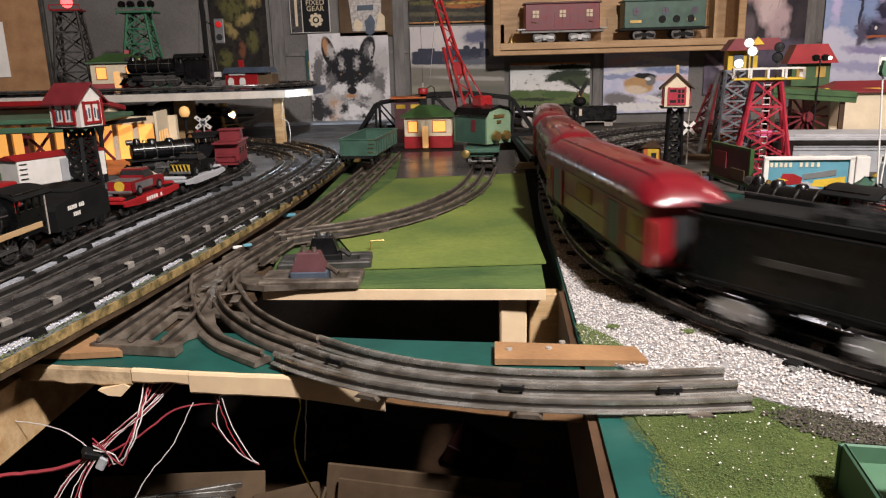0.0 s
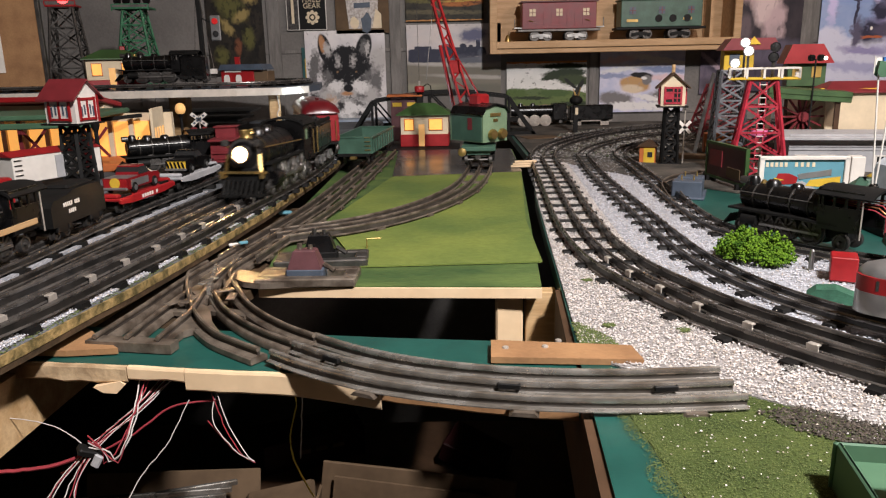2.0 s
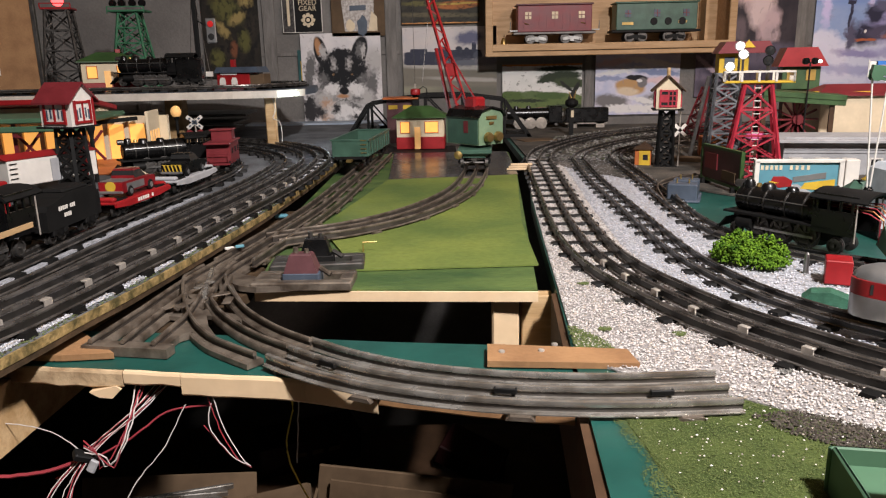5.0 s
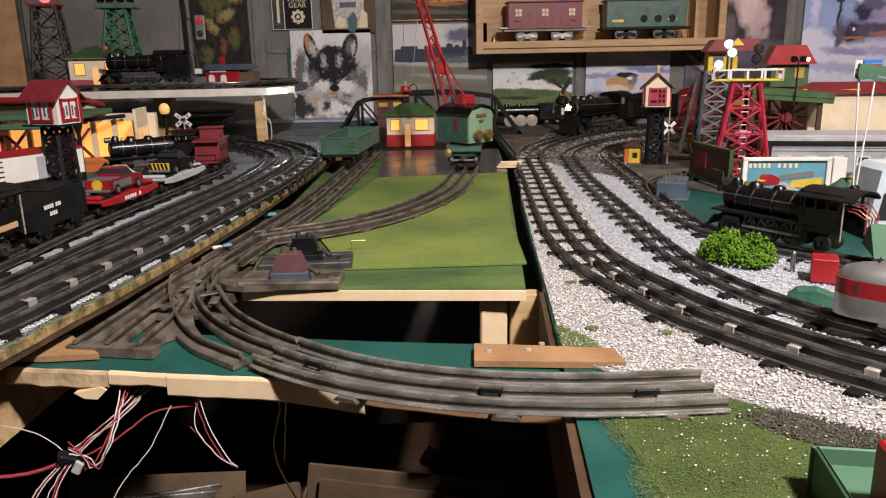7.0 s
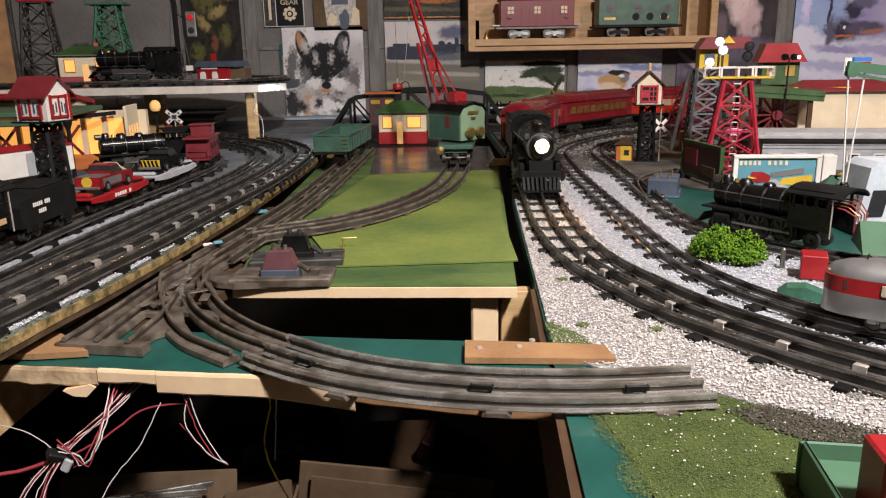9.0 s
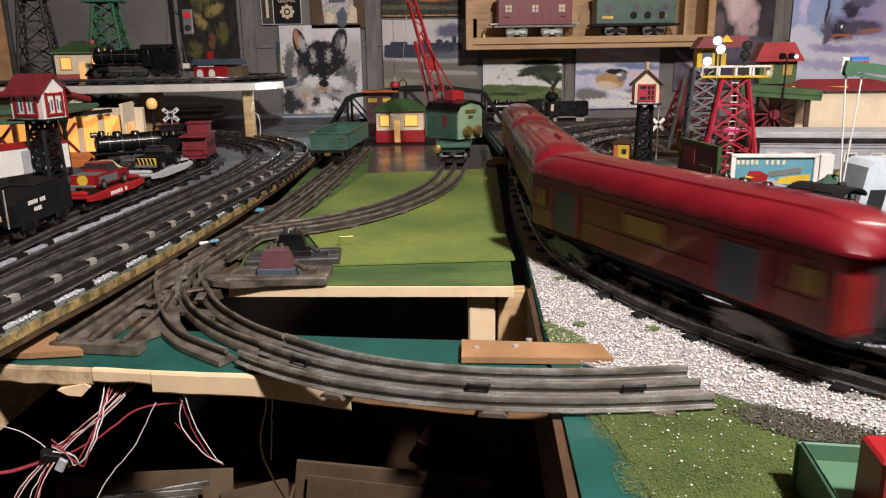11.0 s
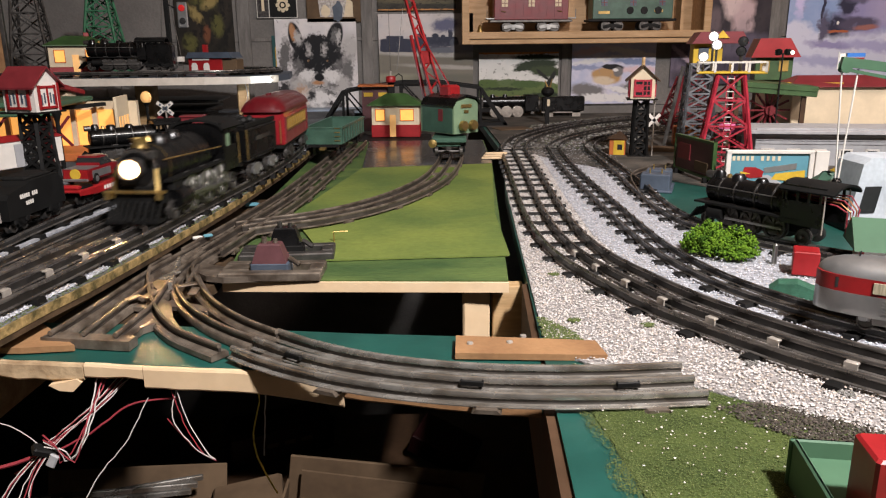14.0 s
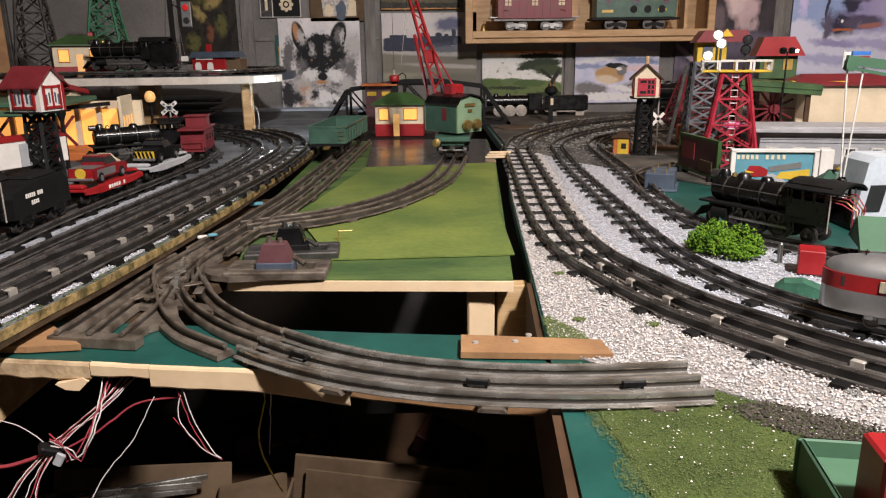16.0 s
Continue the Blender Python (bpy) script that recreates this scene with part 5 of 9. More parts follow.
# black through-truss bridge behind
br = thing("truss_bridge", pose(0, 0, 0), "black tin truss bridge behind the cottage", "bridge")
for k, yy in enumerate((2.42, 2.55)):
    tops = [(-0.335, 0.002), (-0.258, 0.117), (-0.17, 0.130), (-0.073, 0.142), (0.05, 0.142), (0.184, 0.124), (0.268, 0.002)]
    for (x0, z0), (x1, z1) in zip(tops, tops[1:]):
        part("top_chord", Shape().bar((x0, yy, z0), (x1, yy, z1), 0.012, 0.010), "black_matte", br)
    for x, z in tops[1:-1]:
        part("upright", Shape().bar((x, yy, 0.0), (x, yy, z), 0.008, 0.006), "black_matte", br)
    for (x0, z0), (x1, z1) in zip(tops[1:], tops[2:-1]):
        part("diagonal", Shape().bar((x0, yy, z0), (x1, yy, 0.01), 0.006, 0.005), "black_matte", br)
    part("bottom_chord", Shape().bar((-0.335, yy, 0.008), (0.268, yy, 0.008), 0.012, 0.012), "black_matte", br)
part("bridge_deck", Shape().box(-0.03, 2.485, 0.008, 0.60, 0.12, 0.008), "black_matte", br)
mg = thing("magnet_crane", pose(-0.098, 2.3, 0.0), "red electromagnet hanging beside a yellow hut", "toy crane")
part("magnet", Shape().turn([(0.001, 0.150), (0.014, 0.150), (0.015, 0.153), (0.015, 0.164), (0.012, 0.168), (0.001, 0.168)], "z", (0, 0, 0), 18), "tin_red", mg, "round red magnet", smooth=True)
part("hook_block", Shape().box(0, 0, 0.176, 0.006, 0.004, 0.014, 0.001), "clip_steel", mg)
part("cable", Shape().rod((0, 0, 0.183), (-0.002, 0, 0.42), 0.0007), "steel_dull", mg)
part("lead", Shape().tube([(0.012, 0, 0.166), (0.024, 0, 0.174), (0.034, 0, 0.168), (0.038, 0, 0.13)], 0.0018), "black_matte", mg)
part("stand", Shape().box(0, 0.02, 0.075, 0.02, 0.02, 0.15), "black_matte", mg)
hut = thing("toy_hut", pose(-0.145, 2.36, 0), "brown and yellow tin hut behind the cottage", "toy hut")
part("wall", Shape().box(0, 0, 0.068, 0.09, 0.06, 0.136, 0.001), "brown_tin", hut)
part("roof", Shape().box(0, -0.01, 0.139, 0.11, 0.09, 0.006, 0.001), "orange", hut)
for x in (-0.025, 0.02):
    part("window", Shape().box(x, -0.031, 0.112, 0.028, 0.002, 0.012), "yellow", hut)

# ---- under the boards ----
bx = thing("cardboard_box", pose(-0.066, 0.98, -0.415, 0, 7.6, 0), "open brown cardboard box under the layout", "box")
part("box_wall", Shape().box(0, 0.0, 0.0, 0.29, 0.005, 0.13, 0.001), "card", bx)
part("box_wall", Shape().box(0, -0.20, -0.045, 0.29, 0.004, 0.05), "card", bx)
for q in (-0.145, 0.145):
    part("box_wall", Shape().box(q, -0.1, -0.02, 0.004, 0.2, 0.09), "card", bx)
part("box_floor", Shape().box(0, -0.1, -0.066, 0.29, 0.2, 0.004), "card", bx)
part("inner_flap", Shape().prism([(-0.125, -0.06), (0.115, -0.06), (0.115, 0.030), (0.105, 0.044), (-0.125, 0.050)], "y", -0.016, -0.012), "card", bx)
solid("cardboard_box", Shape().box(0, 0, 0, 0.10, 0.10, 0.08, 0.003), "card", "closed brown cardboard box in shadow", "box", m=pose(-0.255, 0.94, -0.415, 0, -6, 12))
lb = thing("shipping_label", pose(-0.205, 0.845, -0.365, 60, 0, -4), "white paper label with red print bars", "label")
part("sheet", Shape().box(0, 0, 0, 0.12, 0.05, 0.002), "white_paint", lb)
for k in range(2):
    part("print_bar", Shape().box(0, 0.008 - 0.014 * k, 0.0015, 0.1, 0.005, 0.001), "tin_red", lb)
solid("cardboard_sheet", Shape().box(0, 0, 0, 0.26, 0.004, 0.07, 0.001), "card", "flat brown cardboard sheet standing below", "cardboard", m=pose(-0.43, 0.98, -0.385, -20, 0, 2))
# Red cartons whose colour is darkened to imitate the gloom below the boards.
rx = thing("red_box", pose(-0.265, 1.20, -0.430, 8, 0, 24), "red packaging box with pale print, shade in its colour", "box")
part("carton", Shape().box(0, 0, 0, 0.18, 0.07, 0.09, 0.002), "pack_red_shaded", rx)
for k in range(3):
    part("print_bar", Shape().box(-0.02 + 0.03 * k, -0.036, 0.018, 0.020, 0.001, 0.008), "card", rx)
solid("red_box", Shape().box(0, 0, 0, 0.11, 0.07, 0.04, 0.002), "pack_red_shaded", "small red packaging box, shade put into its colour", "box", m=pose(0.03, 1.16, -0.425, 10, 20, -20))
solid("low_shelf", Shape().box(0, 0.95, -0.46, 1.5, 0.75, 0.02), "dark_wood", "dark storage shelf under the layout", "shelf", kind="structure")
for k in range(7):
    solid("rail_section", Shape().box(0, 0, 0, 0.26, 0.006, 0.008, 0.001), "rail_bright", "spare steel rail section in a heap", "rail section", "spare rails in a heap", m=pose(-0.47 + 0.004 * k, 0.84 + 0.012 * k, -0.345 + 0.004 * (k % 3), 0, 3 * (k % 2), 4 * k - 8))


R = random.Random(5)


def wire(points, material, label, r=0.00044):
    line, _ = spline(points, 0.006)
    line = [p + Vector((R.gauss(0, 0.0003), 0, R.gauss(0, 0.0003))) for p in line]
    return solid("wire", Shape().tube(line, r, 6), material, label, "wire", "loose wires under the layout")


knot = (-0.30, 0.535, -0.062)
for k in range(7):
    m = ("wire_white", "wire_red", "wire_white", "wire_red", "wire_white", "wire_red", "wire_white")[k]
    dx = (k - 3) * 0.007
    j = [R.uniform(-0.014, 0.014) for _ in range(6)]
    wire([(-0.250 + 0.0025 * k, 0.585, -0.013), (-0.268 + 0.0016 * k + j[0] * 0.2, 0.56, -0.034 + j[1] * 0.2), (knot[0] + 0.0015 * (k - 3), knot[1], knot[2]), (-0.318 + dx * 0.8 + j[2] * 0.5, 0.515, -0.095), (-0.322 + dx * 1.6 + j[3], 0.49, -0.145), (-0.328 + dx * 1.2 - j[3] + j[4], 0.485, -0.19), (-0.33 + dx * 2.2 + j[5], 0.48, -0.24)], m, "red wire bundled below the plank" if m == "wire_red" else "white wire bundled below the plank")
for k in range(4):
    j = [R.uniform(-0.008, 0.008) for _ in range(4)]
    wire([(-0.262 + j[0], 0.576, -0.009), (-0.272 + j[1], 0.54, -0.05 + j[2]), (-0.283 + j[2], 0.535, -0.074 + j[3]), (-0.290 + j[3], 0.533, -0.060), (-0.300, 0.534, -0.052 + j[0])], "wire_white" if k % 2 else "wire_red", "short curled wire end at the bundle", 0.0006)
wire([knot, (-0.33, 0.53, -0.072), (-0.40, 0.52, -0.075), (-0.5, 0.5, -0.08)], "wire_red", "dark red wire trailing off to the side", 0.0016)
wire([knot, (-0.33, 0.55, -0.05), (-0.37, 0.56, -0.045), (-0.42, 0.56, -0.044)], "wire_white", "white wire trailing off to the side")
wire([(-0.20, 0.555, -0.02), (-0.19, 0.55, -0.05), (-0.175, 0.545, -0.075), (-0.168, 0.545, -0.079), (-0.182, 0.545, -0.072), (-0.203, 0.55, -0.045), (-0.2, 0.56, -0.02)], "wire_white", "white wire loop hanging below the plank")
wire([(-0.205, 0.557, -0.02), (-0.195, 0.552, -0.05), (-0.180, 0.547, -0.075), (-0.17, 0.547, -0.081), (-0.187, 0.547, -0.07), (-0.208, 0.552, -0.045)], "wire_red", "red wire loop hanging below the plank")
wire([(-0.225, 0.56, -0.03), (-0.24, 0.55, -0.06), (-0.27, 0.53, -0.10), (-0.285, 0.50, -0.16), (-0.30, 0.48, -0.22)], "wire_white", "single white wire hanging to the shelf")
wire([(-0.155, 0.62, -0.012), (-0.150, 0.62, -0.06), (-0.158, 0.62, -0.10), (-0.153, 0.62, -0.13), (-0.140, 0.62, -0.16)], "wire_yellow", "thin yellow wire hanging below the plank", 0.0008)
wire([(-0.20, 0.56, -0.03), (-0.24, 0.56, -0.036), (-0.27, 0.55, -0.055), (-0.33, 0.54, -0.085)], "wire_red", "red wire drooping behind the bundle", 0.0009)
wire([(-0.142, 0.62, -0.02), (-0.145, 0.62, -0.07), (-0.150, 0.62, -0.12)], "wire_white", "thin pale wire hanging below the plank", 0.0006)
solid("cable_tie", Shape().box(0, 0, 0, 0.020, 0.010, 0.006, 0.001), "black_matte", "black clip binding the wires", "cable tie", m=pose(*knot, 20, 30, 40))
solid("wire_tag", Shape().box(0, 0, 0, 0.007, 0.003, 0.012, 0.001), "grey_wall", "small grey tag on the wire bundle", "tag", m=pose(knot[0] + 0.007, knot[1] - 0.005, knot[2] - 0.006, 0, 30, 0))

# ---- right side ----


def lattice_tower(parent, w0, w1, h, material, n=6, bar_w=0.004, name="leg", d0=None, d1=None, z0=0.0, brace=0.0026):
    """Four tapered legs with crossed braces on every face."""
    d0, d1 = d0 or w0, d1 or w1
    at = lambda k, i, j: Vector((i * (w0 + (w1 - w0) * k) / 2, j * (d0 + (d1 - d0) * k) / 2, z0 + h * k))
    corners = ((-1, -1), (1, -1), (1, 1), (-1, 1))
    for i, j in corners:
        part(name, Shape().bar(at(0, i, j), at(1, i, j), bar_w, bar_w), material, parent)
    for q in range(4):
        (a, b), (c, d) = corners[q], corners[(q + 1) % 4]
        for k in range(n):
            lo, hi = k / n, (k + 1) / n
            part("brace", Shape().bar(at(lo, a, b), at(hi, c, d), brace, brace), material, parent)
            part("brace", Shape().bar(at(lo, c, d), at(hi, a, b), brace, brace), material, parent)
            part("crossbar", Shape().bar(at(hi, a, b), at(hi, c, d), brace, brace), material, parent)


def signal_hut_tower(m, label, wall, frame_m, roof, tower_m, w, d, h, th, tw, windows=True):
    t = thing("signal_tower", m, label, "signal tower")
    lattice_tower(t, tw * 1.25, tw, th, tower_m, 5, 0.006, brace=0.004)
    part("base_plate", Shape().box(0, 0, 0.003, tw * 2, tw * 2, 0.006, 0.001), tower_m, t)
    part("deck", Shape().box(0, 0, th + 0.0015, w + 0.014, d + 0.014, 0.003, 0.0005), "black_matte", t)
    z = th + 0.003
    body = part("hut_wall", Shape().prism([(-w / 2, z), (w / 2, z), (w / 2, z + h), (0, z + h + w * 0.46), (-w / 2, z + h)], "y", -d / 2, d / 2), wall, t)
    e = w / 2 + 0.010
    sl = 0.92
    r = Shape()
    for s in (-1, 1):
        zt, ze = z + h + w * 0.46, z + h + w * 0.46 - e * sl
        r.prism([(0, zt + 0.003), (s * e, ze + 0.003), (s * e, ze), (0, zt)], "y", -d / 2 - 0.008, d / 2 + 0.008)
    part("hut_roof", r, roof, t)
    for face in ("front", "side"):
        ww = (w if face == "front" else d) * 0.66
        wh = h * 0.72
        mm = pose(0, -d / 2 - 0.001, z + h * 0.5) if face == "front" else pose(w / 2 + 0.001, 0, z + h * 0.5, 0, 0, 90)
        for q in (mm,) if face == "front" else (mm, pose(-w / 2 - 0.001, 0, z + h * 0.5, 0, 0, -90)):
            pane = part("window", Shape().box(0, 0, 0, ww, 0.0014, wh, 0, q), "white_paint" if not windows else "dark_glass", body)
            fr = Shape()
            for a in (-1, 1):
                fr.box(a * ww / 2, -0.001, 0, 0.004, 0.003, wh + 0.006, 0, q).box(0, -0.001, a * wh / 2, ww, 0.003, 0.004, 0, q)
            fr.box(0, -0.001, 0, 0.003, 0.003, wh, 0, q)
            if windows:
                fr.box(0, -0.001, wh / 6, ww, 0.003, 0.002, 0, q).box(0, -0.001, -wh / 6, ww, 0.003, 0.002, 0, q).box(ww / 4, -0.001, 0, 0.002, 0.003, wh, 0, q).box(-ww * 0.25, -0.0012, 0, ww * 0.45, 0.002, wh * 0.5, 0, q)
            part("window_frame", fr, frame_m, pane)
            if not windows:
                for k in range(5):
                    part("printed_bar", Shape().box(-ww * 0.38 + k * ww * 0.19, -0.0012, -wh * 0.12 + 0.003 * (k % 2), 0.0028, 0.001, wh * 0.5, 0, q), "slate", pane)
    if not windows:
        part("corner_trim", Shape().box(w / 2, -d / 2, z + h / 2, 0.004, 0.004, h), frame_m, t)
    return t


st = signal_hut_tower(pose(0.492, 1.685, 0, 0, 0, -12), "cream signal hut with pink frame on a black lattice tower", "cream", "tower_red", "dark_wood", "black_matte", 0.052, 0.055, 0.046, 0.130, 0.026)
part("finial", Shape().rod((0, 0, 0.20), (0, 0, 0.222), 0.004, 8), "pine", st)
cb = thing("crossing_sign", pose(0.520, 1.675, 0), "white crossing sign on a thin post", "sign")
part("post", Shape().rod((0, 0, 0), (0, 0, 0.14), 0.0016, 8), "clip_steel", cb)
for a in (45, -45):
    part("sign_blade", Shape().box(0, -0.003, 0, 0.036, 0.0015, 0.007, 0, pose(0, 0, 0.085, 0, a, 0) ), "white_paint", cb)

sh = thing("toy_shed", pose(0.452, 1.715, 0, 0, 0, -20), "small orange and yellow shed with a dark roof", "toy shed")
part("wall", Shape().box(0, 0, 0.020, 0.036, 0.034, 0.040, 0.001), "orange", sh)
part("front_panel", Shape().box(0.004, -0.0178, 0.019, 0.024, 0.0012, 0.036), "yellow", sh)
part("window", Shape().box(0.006, -0.0188, 0.022, 0.011, 0.001, 0.012), "dark_glass", sh)
part("roof", Shape().prism([(-0.024, 0.040), (0.024, 0.040), (0.0, 0.055)], "y", -0.022, 0.022), "dark_wood", sh)
solid("orange_box", Shape().box(0, 0, 0.024, 0.065, 0.05, 0.048, 0.002), "orange", "orange tin freight container on the ground", "container", m=pose(0.665, 1.87, 0.003, 0, 0, -14))
solid("wood_offcut", Shape().box(0, 0, 0.006, 0.16, 0.035, 0.010, 0.001), "card", "flat brown board by the signal tower", "board", m=pose(0.60, 1.74, 0.003, 0, 0, -24))
solid("paper_scrap", Shape().box(0, 0, 0.001, 0.11, 0.08, 0.002, 0.0005), "card", "brown paper scrap near the far track", "paper", m=pose(0.275, 2.31, 0.004, 0, 0, 15))

# red floodlight tower
ft = thing("floodlight_tower", pose(0.590, 1.44, 0, 0, 0, -18), "red and silver lattice floodlight tower with lit lamps", "floodlight tower")
lattice_tower(ft, 0.105, 0.046, 0.192, "tower_red", 4, 0.0055, brace=0.0032)
part("ladder", Shape().bar((-0.006, -0.042, 0), (-0.006, -0.022, 0.19), 0.0022, 0.002).bar((0.006, -0.042, 0), (0.006, -0.022, 0.19), 0.0022, 0.002), "tower_red", ft, "pink ladder")
for k in range(16):
    kk = k / 16
    part("rung", Shape().rod((-0.006, -0.042 + 0.02 * kk, 0.19 * kk + 0.006), (0.006, -0.042 + 0.02 * kk, 0.19 * kk + 0.006), 0.0011), "white_paint", ft)
part("platform", Shape().box(0, 0, 0.195, 0.125, 0.06, 0.004, 0.001), "yellow", ft)
for a, b in (((-0.06, -0.03), (0.06, -0.03)), ((0.06, -0.03), (0.06, 0.03)), ((-0.06, 0.03), (0.06, 0.03)), ((-0.06, -0.03), (-0.06, 0.03))):
    s = Shape().bar((*a, 0.214), (*b, 0.214), 0.003, 0.003)
    for k in range(5):
        x, y = a[0] + (b[0] - a[0]) * k / 4, a[1] + (b[1] - a[1]) * k / 4
        s.bar((x, y, 0.196), (x, y, 0.214), 0.004, 0.002)
    part("railing", s, "white_paint", ft, "white railing")
for x, y, z, on in ((-0.052, -0.012, 0.224, True), (-0.030, -0.02, 0.246, True), (0.014, -0.01, 0.234, False), (-0.035, 0.02, 0.262, True), (0.018, 0.01, 0.252, False)):
    part("lamp_post", Shape().rod((x, y, 0.197), (x, y, z), 0.0022), "steel_dull", ft)
    lamp = part("lamp", Shape().turn([(0.003, 0.010), (0.0085, 0.0), (0.0095, -0.004), (0.008, -0.004)], "y", (x, y, z), 16), "black_paint" if not on else "silver", ft, smooth=True)
    part("lamp_lens", Shape().turn([(0.0005, -0.0055), (0.0075, -0.0042), (0.0075, -0.002), (0.0005, -0.002)], "y", (x, y, z), 16), "glow_white" if on else "dark_glass", lamp)
# silver and yellow tower behind
bt = thing("beacon_tower", pose(0.655, 1.78, 0, 0, 0, -10), "grey girder tower with a yellow cabin top", "tower")
lattice_tower(bt, 0.075, 0.05, 0.205, "tower_silver", 6, 0.006, brace=0.004)
part("cabin", Shape().box(0.01, 0, 0.228, 0.065, 0.05, 0.045, 0.001), "yellow", bt)
part("cabin_roof", Shape().prism([(-0.03, 0.25), (0.095, 0.25), (0.08, 0.276), (-0.012, 0.276)], "y", -0.045, 0.045), "maroon", bt)
part("gable", Shape().prism([(0.02, 0.262), (0.05, 0.262), (0.035, 0.279)], "y", -0.048, -0.044), "yellow", bt)
part("cabin_window", Shape().box(0.0, -0.026, 0.23, 0.022, 0.002, 0.024), "slate", bt)
part("stay", Shape().rod((-0.075, -0.01, 0), (-0.04, -0.01, 0.20), 0.0045, 8), "steel", bt)
rt = thing("red_trestle", pose(0.815, 2.30, 0, 0, 0, 0), "dark red leaning lattice trestle by the wall", "trestle")
lattice_tower(rt, 0.14, 0.055, 0.155, "maroon", 5, 0.006, brace=0.0035)
wl = thing("water_wheel", pose(0.80, 1.72, 0.10), "dark red spoked wheel under the green roof", "wheel")
rim = Shape()
for k in range(14):
    a = k * math.pi / 7
    rim.bar((0, 0, 0), (0.05 * math.cos(a), 0, 0.05 * math.sin(a)), 0.006, 0.004)
part("spokes", rim, "maroon", wl)
part("hub", Shape().turn([(0.001, -0.012), (0.012, -0.012), (0.012, 0.012), (0.001, 0.012)], "y", (0, 0, 0), 12), "maroon", wl)
part("axle_stand", Shape().box(0, 0.02, -0.05, 0.02, 0.02, 0.10), "dark_wood", wl)

# dark poster board and the big billboard
db = thing("poster_board", pose(0.508, 1.375, 0, 0, 0, -84), "dark green framed poster board leaning by the tower", "billboard")
part("panel", Shape().box(0, 0, 0.045, 0.15, 0.004, 0.06, 0.001), "brown_tin", db)
part("frame", Shape().box(0, 0, 0.077, 0.156, 0.007, 0.005).box(0, 0, 0.013, 0.156, 0.007, 0.005).box(-0.077, 0, 0.045, 0.005, 0.007, 0.069).box(0.077, 0, 0.045, 0.005, 0.007, 0.069), "roof_green", db)
for s in (-1, 1):
    part("print_patch", Shape().box(s * 0.036, s * 0.003, 0.05, 0.05, 0.002, 0.03), "maroon", db)
    part("print_patch", Shape().box(s * -0.036, s * 0.003, 0.03, 0.05, 0.002, 0.018), "card", db)
part("foot", Shape().box(-0.06, 0, 0.007, 0.006, 0.02, 0.014).box(0.06, 0, 0.007, 0.006, 0.02, 0.014), "black_matte", db)
bb = thing("billboard", pose(0.590, 1.245, 0, 0, 0, -7), "white-framed tin billboard with a painted streamlined train", "billboard")
part("panel", Shape().box(0, 0, 0.038, 0.128, 0.004, 0.056), "blue_tin", bb)
part("frame", Shape().box(0, -0.001, 0.069, 0.144, 0.012, 0.006, 0.001).box(-0.068, -0.001, 0.036, 0.008, 0.012, 0.068, 0.001).box(0.068, -0.001, 0.036, 0.008, 0.012, 0.068, 0.001).box(0, -0.001, 0.006, 0.144, 0.012, 0.010, 0.001), "white_paint", bb, "white tin frame")
part("side_cabinet", Shape().box(0.085, 0.004, 0.036, 0.022, 0.02, 0.070, 0.001), "white_paint", bb)
for k, (x, w) in enumerate(((-0.042, 0.034), (0.004, 0.032))):
    for i in range(5 if k == 0 else 4):
        part("letter_bar", Shape().box(x - w / 2 + i * w / (4.5 if k == 0 else 3.5), -0.0026, 0.058, 0.0046, 0.001, 0.0075), "cream", bb)
part("painted_nose", Shape().prism([(-0.045, 0.030), (-0.040, 0.043), (-0.022, 0.043), (-0.008, 0.036), (-0.010, 0.026), (-0.03, 0.024)], "y", -0.0032, -0.0022), "tin_red", bb)
part("painted_stripe", Shape().prism([(-0.047, 0.036), (-0.030, 0.032), (-0.045, 0.030)], "y", -0.0040, -0.0033), "yellow", bb)
part("painted_coach", Shape().prism([(-0.008, 0.042), (0.045, 0.050), (0.045, 0.040), (-0.006, 0.033)], "y", -0.0031, -0.0022), "silver", bb)
part("painted_ground", Shape().prism([(0.005, 0.022), (0.060, 0.018), (0.060, 0.038), (0.012, 0.032)], "y", -0.0030, -0.0022), "yellow", bb)
part("painted_smoke", Shape().prism([(-0.02, 0.012), (0.03, 0.012), (0.00, 0.030), (-0.012, 0.028)], "y", -0.0029, -0.0021), "grey_wall", bb)

# long grey station with white windows
gs = thing("station_building", pose(0.92, 1.50, 0, 0, 0, -12), "long grey clapboard station with white windows", "toy building")
body = part("wall", Shape().box(0, 0.05, 0.034, 0.46, 0.14, 0.068, 0.001), "grey_wall", gs)
for k in range(5):
    part("clapboard", Shape().box(0, -0.0212, 0.050 + k * 0.0068, 0.46, 0.0018, 0.0056, 0.0005), "grey_wall", body)
for k in range(9):
    x = -0.205 + k * 0.05
    w = part("window", Shape().box(x, -0.0212, 0.022, 0.020, 0.002, 0.028), "dark_glass", body)
    part("window_frame", Shape().box(x - 0.011, -0.0225, 0.022, 0.004, 0.003, 0.032).box(x + 0.011, -0.0225, 0.022, 0.004, 0.003, 0.032).box(x, -0.0225, 0.037, 0.024, 0.003, 0.003), "white_paint", w)
part("roof", Shape().box(0, 0.045, 0.0725, 0.49, 0.17, 0.007, 0.001), "grey_wall", gs)
cbk = thing("cream_building", pose(0.985, 1.78, 0.05, 0, 0, -8), "plain cream tin building with a red roof", "toy building")
part("wall", Shape().box(0, 0, 0.05, 0.23, 0.11, 0.10, 0.001), "cream", cbk)
